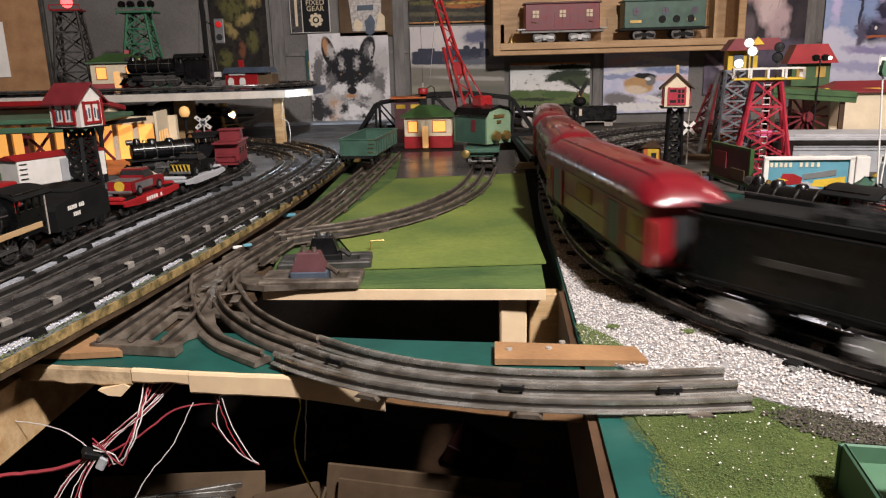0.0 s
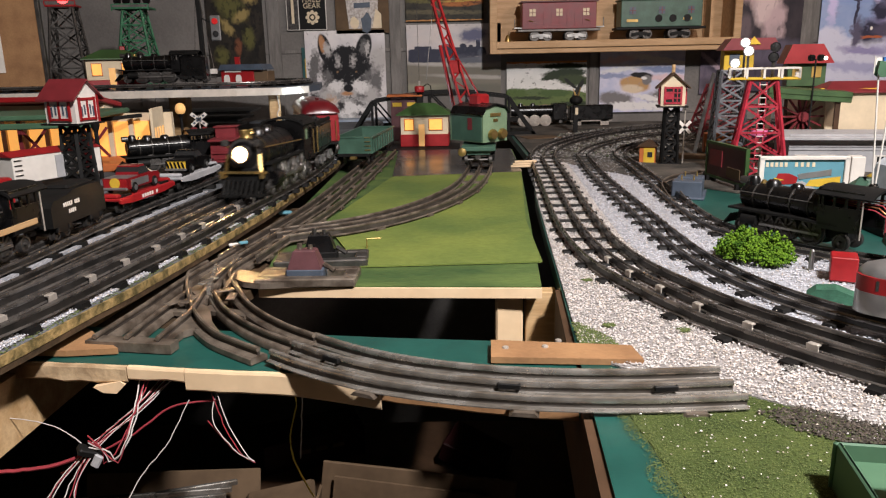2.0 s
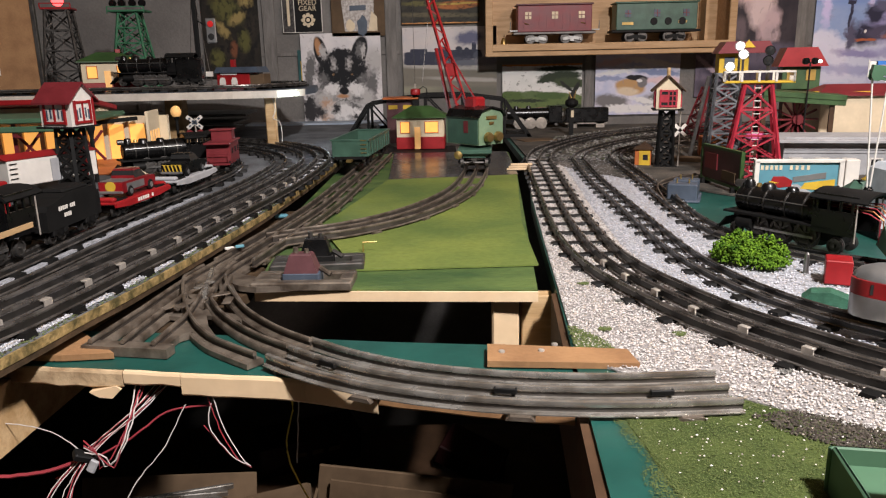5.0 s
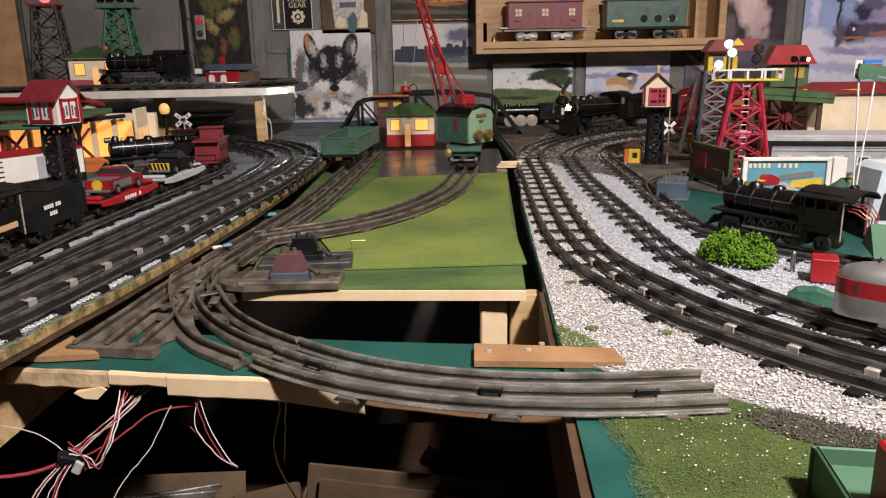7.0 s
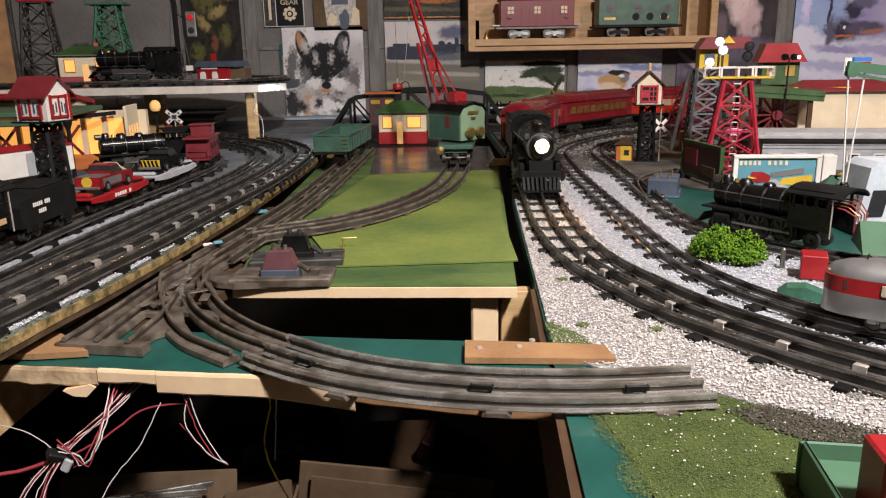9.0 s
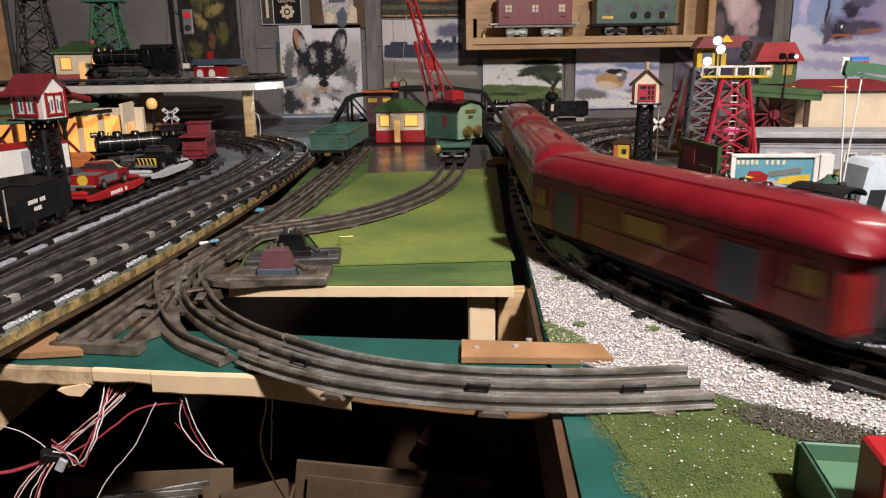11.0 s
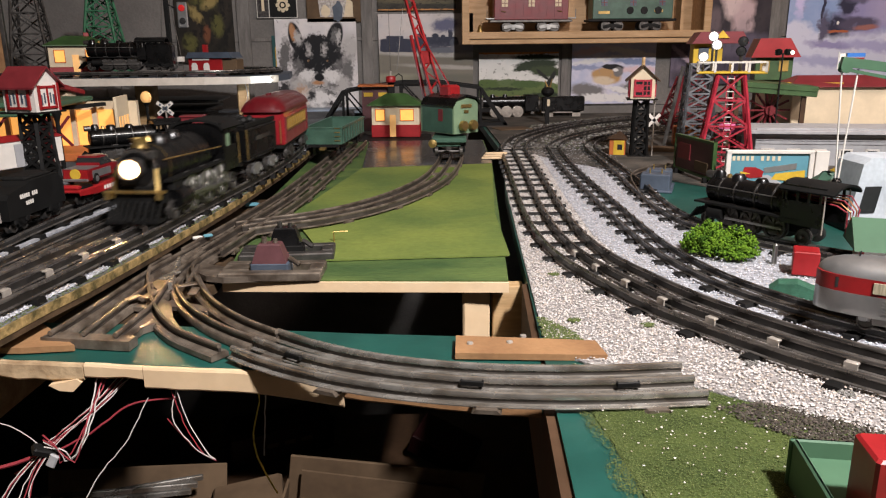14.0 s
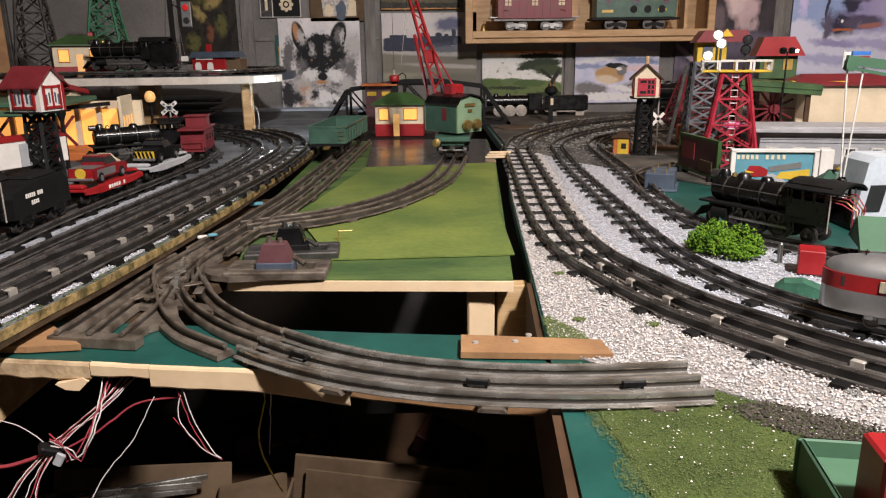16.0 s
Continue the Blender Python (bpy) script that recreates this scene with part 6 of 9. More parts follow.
part("roof", Shape().loft([[(x * 0.125, y * 0.066, 0.10 + z) for x, y in ((-1, -1), (1, -1), (1, 1), (-1, 1))] for z in (0, 0.003)] + [[(x * 0.09, y * 0.01, 0.125) for x, y in ((-1, -1), (1, -1), (1, 1), (-1, 1))]]), "maroon", cbk)
part("plinth", Shape().box(0, 0, -0.024, 0.25, 0.13, 0.047), "dark_wood", cbk)
gr = thing("loading_ramp", pose(0.80, 1.74, 0.0, 0, 0, -16), "sloping dark green roof on posts", "ramp")
part("roof_slab", Shape().box(0, 0, 0.156, 0.17, 0.15, 0.012, 0.001, pose(0, 0, 0, 0, 4, 0)).box(0, -0.07, 0.150, 0.17, 0.006, 0.022, 0.001, pose(0, 0, 0, 0, 4, 0)), "roof_green", gr)
for x, y in ((-0.07, -0.06), (0.07, -0.06), (-0.07, 0.06), (0.07, 0.06)):
    part("post", Shape().bar((x, y, 0), (x, y, 0.15), 0.010, 0.010), "dark_wood", gr)
part("walkway", Shape().box(0.11, 0.05, 0.158, 0.12, 0.03, 0.004), "yellow", gr)
gh = thing("toy_house", pose(0.893, 1.93, 0, 0, 0, -14), "small green house with red roof and cream windows", "toy house")
part("wall", Shape().box(0, 0, 0.19, 0.088, 0.07, 0.06, 0.001), "roof_green", gh)
part("roof", Shape().prism([(-0.058, 0.216), (0.058, 0.216), (0.030, 0.262), (-0.040, 0.262)], "y", -0.05, 0.05), "tin_red", gh)
for x in (-0.022, 0.022):
    part("window", Shape().box(x, -0.036, 0.195, 0.022, 0.002, 0.026), "window_yellow", gh)
part("stilt_base", Shape().box(0, 0, 0.08, 0.07, 0.05, 0.16), "dark_wood", gh)
fl = thing("spot_lamp", pose(0.79, 1.66, 0), "black spotlight on a thin pole", "lamp")
part("pole", Shape().rod((0, 0, 0), (0.002, 0, 0.228), 0.0018), "black_matte", fl)
part("lamp_head", Shape().box(-0.008, 0, 0.230, 0.014, 0.012, 0.014, 0.003).box(0.012, 0, 0.230, 0.014, 0.012, 0.014, 0.003), "black_paint", fl)
part("lamp_lens", Shape().ball((0.020, -0.006, 0.229), 0.004), "glow_white", fl)
solid("pink_cloth", Shape().box(0, 0, 0.012, 0.12, 0.05, 0.022, 0.008), "pink", "bright pink plastic piece behind the tower", "plastic piece", m=pose(0.735, 1.68, 0.05, 0, 4, -20))

# derrick crane
dk = thing("derrick_crane", pose(0.585, 0.985, 0, 0, 0, 0), "white crane body with a mint green boom and hook", "crane")
part("boom", Shape().bar((-0.036, 0.0, 0.222), (0.20, -0.02, 0.19), 0.008, 0.012).bar((-0.03, 0.0, 0.212), (0.20, -0.02, 0.165), 0.004, 0.004), "mint", dk, "mint green boom")
part("sheave", Shape().turn([(0.002, -0.005), (0.008, -0.005), (0.006, 0), (0.008, 0.005), (0.002, 0.005)], "y", (-0.030, 0, 0.215), 16), "mint", dk, smooth=True)
part("hoist_rope", Shape().rod((-0.034, 0, 0.215), (-0.024, 0, 0.066), 0.0012), "white_paint", dk)
part("hoist_rope", Shape().rod((-0.012, 0, 0.212), (-0.020, 0, 0.066), 0.0012), "white_paint", dk)
part("hook_block", Shape().box(-0.022, 0, 0.060, 0.014, 0.010, 0.016, 0.004), "black_paint", dk)
hk = [(-0.022 + 0.0065 * math.cos(a), 0, 0.043 + 0.0065 * math.sin(a)) for a in np.linspace(1.6, 7.4, 14)]
part("hook", Shape().tube(hk, 0.0016), "steel", dk)
body = Shape().prism([(0.0, 0.0), (-0.008, 0.0), (0.006, 0.088), (0.016, 0.096), (0.10, 0.096), (0.10, 0.0)], "y", -0.012, 0.05)
part("body", body, "crane_white", dk)
part("window", Shape().prism([(0.006, 0.022), (0.012, 0.058), (0.034, 0.058), (0.028, 0.022)], "y", -0.0135, -0.0115), "dark_glass", dk)
part("base", Shape().box(0.05, 0.015, 0.006, 0.14, 0.12, 0.012, 0.002), "black_matte", dk)
flg = thing("small_flag", pose(0.565, 0.985, 0.218), "small red white and blue flag on the boom", "flag")
part("stripe", Shape().box(0.004, 0.004, 0.012, 0.026, 0.001, 0.005), "blue_flag", flg)
part("stripe", Shape().box(0.006, 0.004, 0.006, 0.020, 0.001, 0.005), "tin_red", flg)
part("canton", Shape().box(-0.012, 0.004, 0.009, 0.010, 0.001, 0.010), "white_paint", flg)
part("staff", Shape().rod((-0.018, 0.004, -0.006), (-0.018, 0.004, 0.016), 0.0007), "white_paint", flg)
sw_d = thing("diesel_switcher", pose(0.70, 1.09, 0, 0, 0, -8), "yellow and black striped diesel behind the hook", "locomotive")
part("body", Shape().box(0, 0, 0.036, 0.15, 0.05, 0.05, 0.004), "yellow", sw_d)
for k in range(5):
    part("stripe", Shape().prism([(-0.07 + k * 0.028, 0.013), (-0.058 + k * 0.028, 0.013), (-0.046 + k * 0.028, 0.060), (-0.058 + k * 0.028, 0.060)], "y", -0.027, -0.0248), "black_paint", sw_d)
part("running_gear", Shape().box(0, 0, 0.008, 0.14, 0.04, 0.014), "black_matte", sw_d)
part("green_hood", Shape().box(-0.085, 0, 0.034, 0.04, 0.048, 0.046, 0.012), "tin_green", sw_d)


# narrow-gauge steam engine parked on the inner track
def parked_engine(m, label, wires=True):
    t = thing("steam_engine", m, label, "locomotive", "parked steam engines")
    L = 0.175
    prof = [(0.002, 0), (0.0125, 0.0), (0.0155, 0.003), (0.0160, 0.02), (0.0170, 0.06), (0.0195, 0.118), (0.002, 0.118)]
    part("boiler", Shape().turn([(r, -h) for r, h in prof], "x", (L / 2 - 0.010, 0, 0.046), 24), "black_paint", t, smooth=True)
    for h, r in ((0.022, 0.0168), (0.045, 0.0176), (0.075, 0.0190), (0.10, 0.0198)):
        part("boiler_band", Shape().turn([(r - 0.003, -0.0008), (r, -0.0008), (r, 0.0008), (r - 0.003, 0.0008)], "x", (L / 2 - 0.010 - h, 0, 0.046), 24), "steel_dull", t)
    for x, r, h in ((L / 2 - 0.022, 0.008, 0.011), (L / 2 - 0.050, 0.010, 0.009), (L / 2 - 0.083, 0.009, 0.008)):
        part("dome", Shape().turn([(r, -0.004), (r * 0.9, h * 0.6), (r * 0.6, h), (0.001, h)], "z", (x, 0, 0.060), 16), "black_paint", t, smooth=True)
    part("bell", Shape().turn([(0.004, 0), (0.003, 0.004), (0.0005, 0.005)], "z", (L / 2 - 0.036, 0, 0.063), 10), "brass", t)
    c = Shape()
    x0, x1 = -L / 2 - 0.005, -L / 2 + 0.048
    for s in (-1, 1):
        c.box((x0 + x1) / 2, s * 0.024, 0.038, x1 - x0, 0.002, 0.028).box((x0 + x1) / 2, s * 0.024, 0.068, x1 - x0, 0.002, 0.006)
        for k in range(4):
            c.box(x0 + 0.006 + k * 0.014, s * 0.024, 0.058, 0.003, 0.002, 0.018)
    c.box(x1, 0, 0.048, 0.002, 0.048, 0.05)
    cab = part("cab", c, "black_paint", t)
    rings = [[(x, 0.030 * math.sin(a), 0.062 + 0.013 * math.cos(a)) for a in np.linspace(-1.3, 1.3, 10)] + [(x, 0.028 * math.sin(a), 0.060 + 0.0125 * math.cos(a)) for a in np.linspace(1.3, -1.3, 10)] for x in (x0 - 0.012, x1 + 0.003)]
    part("cab_roof", Shape().loft(rings), "black_matte", t, smooth=True)
    for y in (-0.0255, 0.0255):
        part("grab_rail", Shape().rod((x0, y, 0.018), (x0, y, 0.066), 0.0009), "clip_steel", cab)
    part("running_board", Shape().box(0.01, 0, 0.030, 0.15, 0.050, 0.0025), "black_matte", t)
    part("chassis", Shape().box(0.005, 0, 0.020, 0.15, 0.018, 0.018), "black_matte", t)
    for s in (-1, 1):
        part("handrail", Shape().rod((-0.03, s * 0.0215, 0.052), (L / 2 - 0.014, s * 0.0180, 0.052), 0.0007), "steel", t)
        part("cylinder", Shape().turn([(0.001, -0.011), (0.0075, -0.011), (0.0075, 0.011), (0.001, 0.011)], "x", (L / 2 - 0.034, s * 0.019, 0.018), 14), "black_matte", t, smooth=True)
        part("side_rod", Shape().box(0.0, s * 0.020, 0.014, 0.08, 0.0016, 0.003), "steel", t)
    for x in (0.036, 0.004, -0.028):
        wheel_set(t, x, 0.0155, NARROW, "steel_dull", True, "driving_axle")
    wheel_set(t, L / 2 - 0.018, 0.008, NARROW)
    wheel_set(t, -L / 2 + 0.022, 0.009, NARROW)
    p = Shape()
    for k in range(7):
        y = (k - 3) * 0.006
        p.bar((L / 2 - 0.004, y, 0.020), (L / 2 + 0.012, y * 0.6, 0.005), 0.0025, 0.0025)
    part("pilot", p, "black_matte", t)
    part("headlamp", Shape().turn([(0.001, 0.003), (0.005, 0.003), (0.0055, -0.008), (0.001, -0.008)], "x", (L / 2 - 0.006, 0, 0.064), 14), "steel_dull", t, smooth=True)
    if wires:
        for k in range(5):
            yy = -0.012 + k * 0.006
            part("loose_lead", Shape().tube([(x1 - 0.004, yy, 0.056), (x0 - 0.008, yy * 1.2, 0.060 - 0.002 * k), (x0 - 0.020, yy * 1.1, 0.046), (x0 - 0.018 - 0.003 * (k % 2), yy * 0.6, 0.018)], 0.0009), "copper" if k % 2 else "wire_red", t, "bare copper lead")
    return t


parked_engine(pose(0.428, 0.905, 0.0145, 0, 0, 122), "black parked steam engine with dangling copper leads")
for x, y, s in ((0.405, 1.27, 1.0), (0.425, 1.315, 0.9)):
    tb = thing("transformer_box", pose(x, y, 0, 0, 0, -22), "dark blue switch box with two terminals", "switch box", "switch boxes by the siding")
    part("case", Shape().box(0, 0, 0.016, 0.05 * s, 0.034, 0.030, 0.002), "slate", tb)
    part("flange", Shape().box(0, 0, 0.002, 0.06 * s, 0.046, 0.004, 0.001), "slate", tb)
    for k in (-1, 1):
        part("terminal", Shape().rod((0.01 * k, 0, 0.031), (0.01 * k, 0, 0.039), 0.0014, 8), "brass", tb)


def bush(m, n, seed, label):
    rnd = random.Random(seed)
    t = thing("lichen_bush", m, label, "bush")
    s = Shape()
    for _ in range(n):
        a, r = rnd.uniform(0, 6.28), 0.040 * math.sqrt(rnd.random())
        h = rnd.uniform(0.2, 1) * 0.030 * math.sqrt(max(0.05, 1 - (r / 0.044) ** 2)) * (1 + 0.25 * math.sin(3 * a))
        c = (r * math.cos(a) * 1.15, r * math.sin(a) * 0.75, 0.004 + h)
        for _ in range(7):
            q = rnd.uniform(0.0006, 0.0018)
            d = (c[0] + rnd.uniform(-0.004, 0.004), c[1] + rnd.uniform(-0.004, 0.004), c[2] + rnd.uniform(-0.003, 0.004))
            s.turn([(q * 0.2, -q), (q * rnd.uniform(0.7, 1.2), -q * 0.2), (q * rnd.uniform(0.5, 1.0), q * 0.5), (q * 0.15, q)], "z", d, 5)
    part("foliage", s, "foam_green", t)
    return t


bush(pose(0.352, 0.845, 0.001, 0, 0, -55), 700, 3, "bright green lichen bush by the track")
solid("green_slab", Shape().prism([(-0.032, 0), (0.036, 0), (0.036, 0.012), (0.006, 0.022), (-0.020, 0.019), (-0.032, 0.008)], "y", -0.016, 0.016), "foam_dark", "mint green foam wedge lying on the ballast", "wedge", m=pose(0.366, 0.692, 0.003, 0, 0, -25) @ Matrix.Scale(0.66, 4))
solid("red_block", Shape().box(0, 0, 0.014, 0.026, 0.030, 0.026, 0.001), "tin_red", "small red block house by the green wedge", "block", m=pose(0.414, 0.763, 0.003, 0, 0, -25))
solid("metal_post", Shape().turn([(0.003, 0), (0.0026, 0.022), (0.001, 0.024)], "z", (0, 0, 0), 10), "steel", "short steel post by the siding", "post", m=pose(0.398, 0.80, 0.003))
wh = thing("toy_house", pose(0.500, 0.775, 0.002, 0, 0, -20), "white toy house with a mint green roof", "toy house")
part("wall", Shape().box(0.03, 0, 0.015, 0.10, 0.05, 0.030, 0.001), "white_paint", wh)
part("roof", Shape().prism([(-0.036, 0.028), (0.036, 0.028), (0.0, 0.058)], "x", -0.03, 0.09), "mint", wh)
part("corner_trim", Shape().box(-0.021, -0.0255, 0.015, 0.004, 0.003, 0.03), "tin_red", wh)


# silver streamlined coach
sv = thing("streamlined_coach", pose(0.428, 0.549, 0.0125, 0, 0, 144) @ Matrix.Scale(0.87, 4), "silver streamlined observation coach with a red window band", "passenger car")
def bullet(zs, k):
    rings = []
    for x, q in ((-0.13, 1), (0.06, 1), (0.085, 0.96), (0.102, 0.84), (0.114, 0.62), (0.120, 0.30)):
        rings.append([(x * 1.0, y * q * k, z) for y, z in zs])
    return Shape().loft(rings)
prof_lo = [(-0.024, 0.014), (-0.026, 0.020), (-0.027, 0.036), (0.027, 0.036), (0.026, 0.020), (0.024, 0.014)]
part("body", bullet(prof_lo, 1.0), "silver", sv, smooth=True)
part("window_band", bullet([(-0.0268, 0.0362), (-0.0268, 0.052), (0.0268, 0.052), (0.0268, 0.0362)], 1.0), "tin_red", sv, "red window band", smooth=True)
roofp = [(-0.0272, 0.0522), (-0.0255, 0.058), (-0.018, 0.066), (0, 0.070), (0.018, 0.066), (0.0255, 0.058), (0.0272, 0.0522)]
rings = []
for x, q in ((-0.13, 1), (0.05, 1), (0.08, 0.95), (0.100, 0.80), (0.113, 0.55), (0.119, 0.2)):
    rings.append([(x, y * q, 0.0522 + (z - 0.0522) * q) for y, z in roofp])
part("roof", Shape().loft(rings), "silver", sv, smooth=True)
for k in range(6):
    for s in (-1, 1):
        part("flute", Shape().box(-0.035, s * 0.0268, 0.018 + k * 0.003, 0.19, 0.0014, 0.0012), "silver", sv)
for k in range(7):
    for s in (-1, 1):
        part("window", Shape().box(0.06 - k * 0.028, s * 0.0272, 0.0445, 0.018, 0.0012, 0.011, 0.0004), "window_cream", sv)
for s in (-1, 1):
    part("nose_window", Shape().box(0.094, s * 0.0225, 0.0445, 0.014, 0.0014, 0.010, 0, Matrix.Translation((0.0, 0, 0))), "dark_glass", sv)
part("roof_antenna", Shape().rod((0.085, 0.003, 0.066), (0.085, 0.003, 0.072), 0.0007).rod((0.085, -0.003, 0.066), (0.085, -0.003, 0.072), 0.0007).rod((0.085, -0.004, 0.070), (0.085, 0.004, 0.070), 0.0006), "black_paint", sv)
truck(sv, 0.060, base=0.018, r=0.0075, gauge=NARROW, frame_mat="silver")
truck(sv, -0.085, base=0.018, r=0.0075, gauge=NARROW, frame_mat="silver")

# open green box with a red block in the foreground
gb = thing("green_tray", pose(0.219, 0.302, 0.0, 0, 0, -10), "pale green tin tray with a red block on it", "tray")
part("tray_wall", Shape().box(-0.022, -0.02, 0.015, 0.003, 0.17, 0.030, 0.001), "mint", gb)
part("tray_wall", Shape().box(0.04, 0.065, 0.015, 0.13, 0.003, 0.030, 0.001), "mint", gb)
part("tray_floor", Shape().box(0.04, -0.02, 0.018, 0.126, 0.168, 0.003), "mint", gb)
part("red_block", Shape().box(0.027, 0.008, 0.039, 0.075, 0.028, 0.040, 0.0015), "tin_red", gb, "glossy red block")
part("knob", Shape().turn([(0.006, 0.025), (0.005, 0.029), (0.001, 0.030)], "z", (0.008, -0.01, 0), 12), "black_matte", gb)

# ---- left side, bench level ----
SH = 0.183  # top of the upper shelf
st = signal_hut_tower(pose(-0.652, 1.275, LEFT, 0, 0, 74), "white and red tin signal hut on a black girder tower", "white_paint", "tin_red", "maroon", "black_matte", 0.052, 0.062, 0.046, 0.117, 0.030, windows=False)

ls = thing("lit_station", pose(-0.84, 1.62, LEFT, 0, 0, 8), "cream station glowing warm behind its windows", "toy building")
part("wall", Shape().box(0, 0.05, 0.055, 0.42, 0.02, 0.11), "cream", ls)
part("end_wall", Shape().box(0.19, -0.01, 0.062, 0.006, 0.10, 0.124, 0.001), "cream", ls)
for k in range(8):
    part("lit_panel", Shape().box(-0.17 + k * 0.045, 0.038, 0.05, 0.034, 0.003, 0.085), "glow_warm", ls, "glowing amber panel")
    part("pillar", Shape().box(-0.1475 + k * 0.045, 0.034, 0.05, 0.010, 0.012, 0.10), "cream", ls)
for k in range(4):
    part("lit_panel", Shape().box(0.1935, -0.045 + k * 0.022, 0.05, 0.002, 0.011, 0.065), "glow_soft", ls)
part("roof", Shape().box(-0.06, -0.03, 0.116, 0.34, 0.22, 0.010, 0.002), "mint", ls, "mint green platform roof")
part("roof_edge", Shape().box(-0.06, -0.145, 0.100, 0.34, 0.010, 0.012, 0.002), "mint", ls)
part("gutter", Shape().bar((0.0, -0.10, 0.098), (0.15, 0.02, 0.106), 0.008, 0.008), "black_matte", ls)
part("platform", Shape().box(-0.03, -0.04, 0.008, 0.40, 0.16, 0.016, 0.002), "orange", ls)
for x in (-0.18, -0.06, 0.06):
    part("awning_post", Shape().bar((x, -0.10, 0.016), (x, -0.10, 0.11), 0.008, 0.008), "maroon", ls)
    part("cross_brace", Shape().bar((x, -0.10, 0.03), (x + 0.05, -0.10, 0.09), 0.005, 0.005).bar((x + 0.05, -0.10, 0.03), (x, -0.10, 0.09), 0.005, 0.005), "maroon", ls)
rb = thing("red_canopy", pose(-0.98, 1.75, LEFT), "red roofed shed behind the lit station", "toy shed")
part("roof", Shape().box(0, 0, 0.135, 0.34, 0.12, 0.012, 0.002, pose(0, 0, 0, -10, 0, 0)), "tin_red", rb)
part("wall", Shape().box(0, 0.03, 0.065, 0.32, 0.05, 0.125), "cream", rb)
pl = thing("post_lamp", pose(-0.685, 1.42, LEFT), "black post lamp with a flared top", "lamp")
part("post", Shape().rod((0, 0, 0), (0, 0, 0.10), 0.004, 10).turn([(0.004, 0.09), (0.008, 0.104), (0.0085, 0.108), (0.001, 0.109)], "z", (0, 0, 0), 14), "black_matte", pl)
gl = thing("globe_lamp", pose(-0.674, 1.85, LEFT), "black post lamp with an amber globe", "lamp")
part("post", Shape().rod((0, 0, 0), (0, 0, 0.092), 0.0035, 10).turn([(0.003, 0.086), (0.009, 0.096), (0.001, 0.097)], "z", (0, 0, 0), 14), "black_matte", gl)
part("globe", Shape().ball((0, 0, 0.108), 0.013, 16, 1.15), "glow_soft", gl, "soft amber globe", smooth=True)
xb = thing("crossing_signal", pose(-0.612, 1.80, LEFT), "white crossbuck crossing signal with red lamps", "signal")
part("post", Shape().rod((0, 0, 0), (0, 0, 0.095), 0.002, 8), "clip_steel", xb)
for a in (38, -38):
    part("blade", Shape().box(0, -0.004, 0, 0.046, 0.0016, 0.009, 0.0003, pose(0, 0, 0.085, 0, a, 0)), "white_paint", xb)
    for k in range(4):
        part("letter_bar", Shape().box(-0.014 + k * 0.0095, -0.0052, 0, 0.005, 0.0006, 0.0045, 0, pose(0, 0, 0.085, 0, a, 0)), "slate", xb)
for s in (-1, 1):
    part("signal_lamp", Shape().turn([(0.001, -0.004), (0.008, -0.004), (0.007, 0.004), (0.001, 0.004)], "y", (s * 0.013, -0.004, 0.060), 16), "maroon", xb, smooth=True)

# freight train on the inner track


def freight(name, label, x, y, a, build, category="freight wagon"):
    t = thing(name, pose(x, y, LEFT + 0.0145, 0, 0, a), label, category)
    build(t)
    return t


def gear(t, L):
    for x in (-L / 2 + 0.025, L / 2 - 0.025):
        truck(t, x, base=0.016, r=0.0075, gauge=NARROW, frame_mat="black_matte")
    for x in (-L / 2 - 0.006, L / 2 + 0.006):
        part("coupler", Shape().box(x, 0, 0.012, 0.014, 0.006, 0.005, 0.001), "steel_dull", t)


def flat_build(material, bars):
    def f(t):
        L = 0.165
        part("deck", Shape().box(0, 0, 0.019, L, 0.048, 0.004, 0.001), material, t)
        part("side_sill", Shape().prism([(-L / 2, 0.019), (L / 2, 0.019), (L / 2, 0.014), (0.045, 0.0105), (-0.045, 0.0105), (-L / 2, 0.014)], "y", -0.0255, -0.0225), material, t)
        part("side_sill", Shape().prism([(-L / 2, 0.019), (L / 2, 0.019), (L / 2, 0.014), (0.045, 0.0105), (-0.045, 0.0105), (-L / 2, 0.014)], "y", 0.0225, 0.0255), material, t)
        for s in (-1, 1):
            part("end_ramp", Shape().box(s * (L / 2 - 0.008), 0, 0.0235, 0.012, 0.040, 0.006, 0.002), material, t)
            if bars:
                for k in range(7):
                    if k != 5:
                        part("letter_bar", Shape().box(-0.021 + k * 0.007, s * 0.0258, 0.0152, 0.0045, 0.0006, 0.0050), "white_paint", t)
        gear(t, L)
    return f


def tender_build(t):
    L = 0.125
    part("body", Shape().prism([(-L / 2, 0.016), (L / 2, 0.016), (L / 2, 0.042), (L / 2 - 0.012, 0.054), (-0.01, 0.054), (-0.025, 0.050), (-L / 2 + 0.006, 0.046), (-L / 2, 0.040)], "y", -0.023, 0.023), "black_matte", t)
    part("coal", Shape().box(0.02, 0, 0.055, 0.06, 0.034, 0.006, 0.003), "black_matte", t)
    for s in (-1, 1):
        for row, n in ((0.039, 9), (0.030, 4)):
            for k in range(n):
                if not (row > 0.035 and k == 5):
                    part("letter_bar", Shape().box(-0.018 + (k - n / 2) * 0.0042 + 0.002, s * 0.0233, row, 0.0026, 0.0006, 0.0048), "white_paint", t)
    gear(t, L)


FREIGHT, FREIGHT_LEN = spline([(-0.52, 0.45), (-0.49, 0.55), (-0.474, 0.762), (-0.473, 0.885), (-0.466, 1.03), (-0.454, 1.171), (-0.442, 1.334), (-0.44, 1.47), (-0.47, 1.61), (-0.56, 1.72)], 0.004)


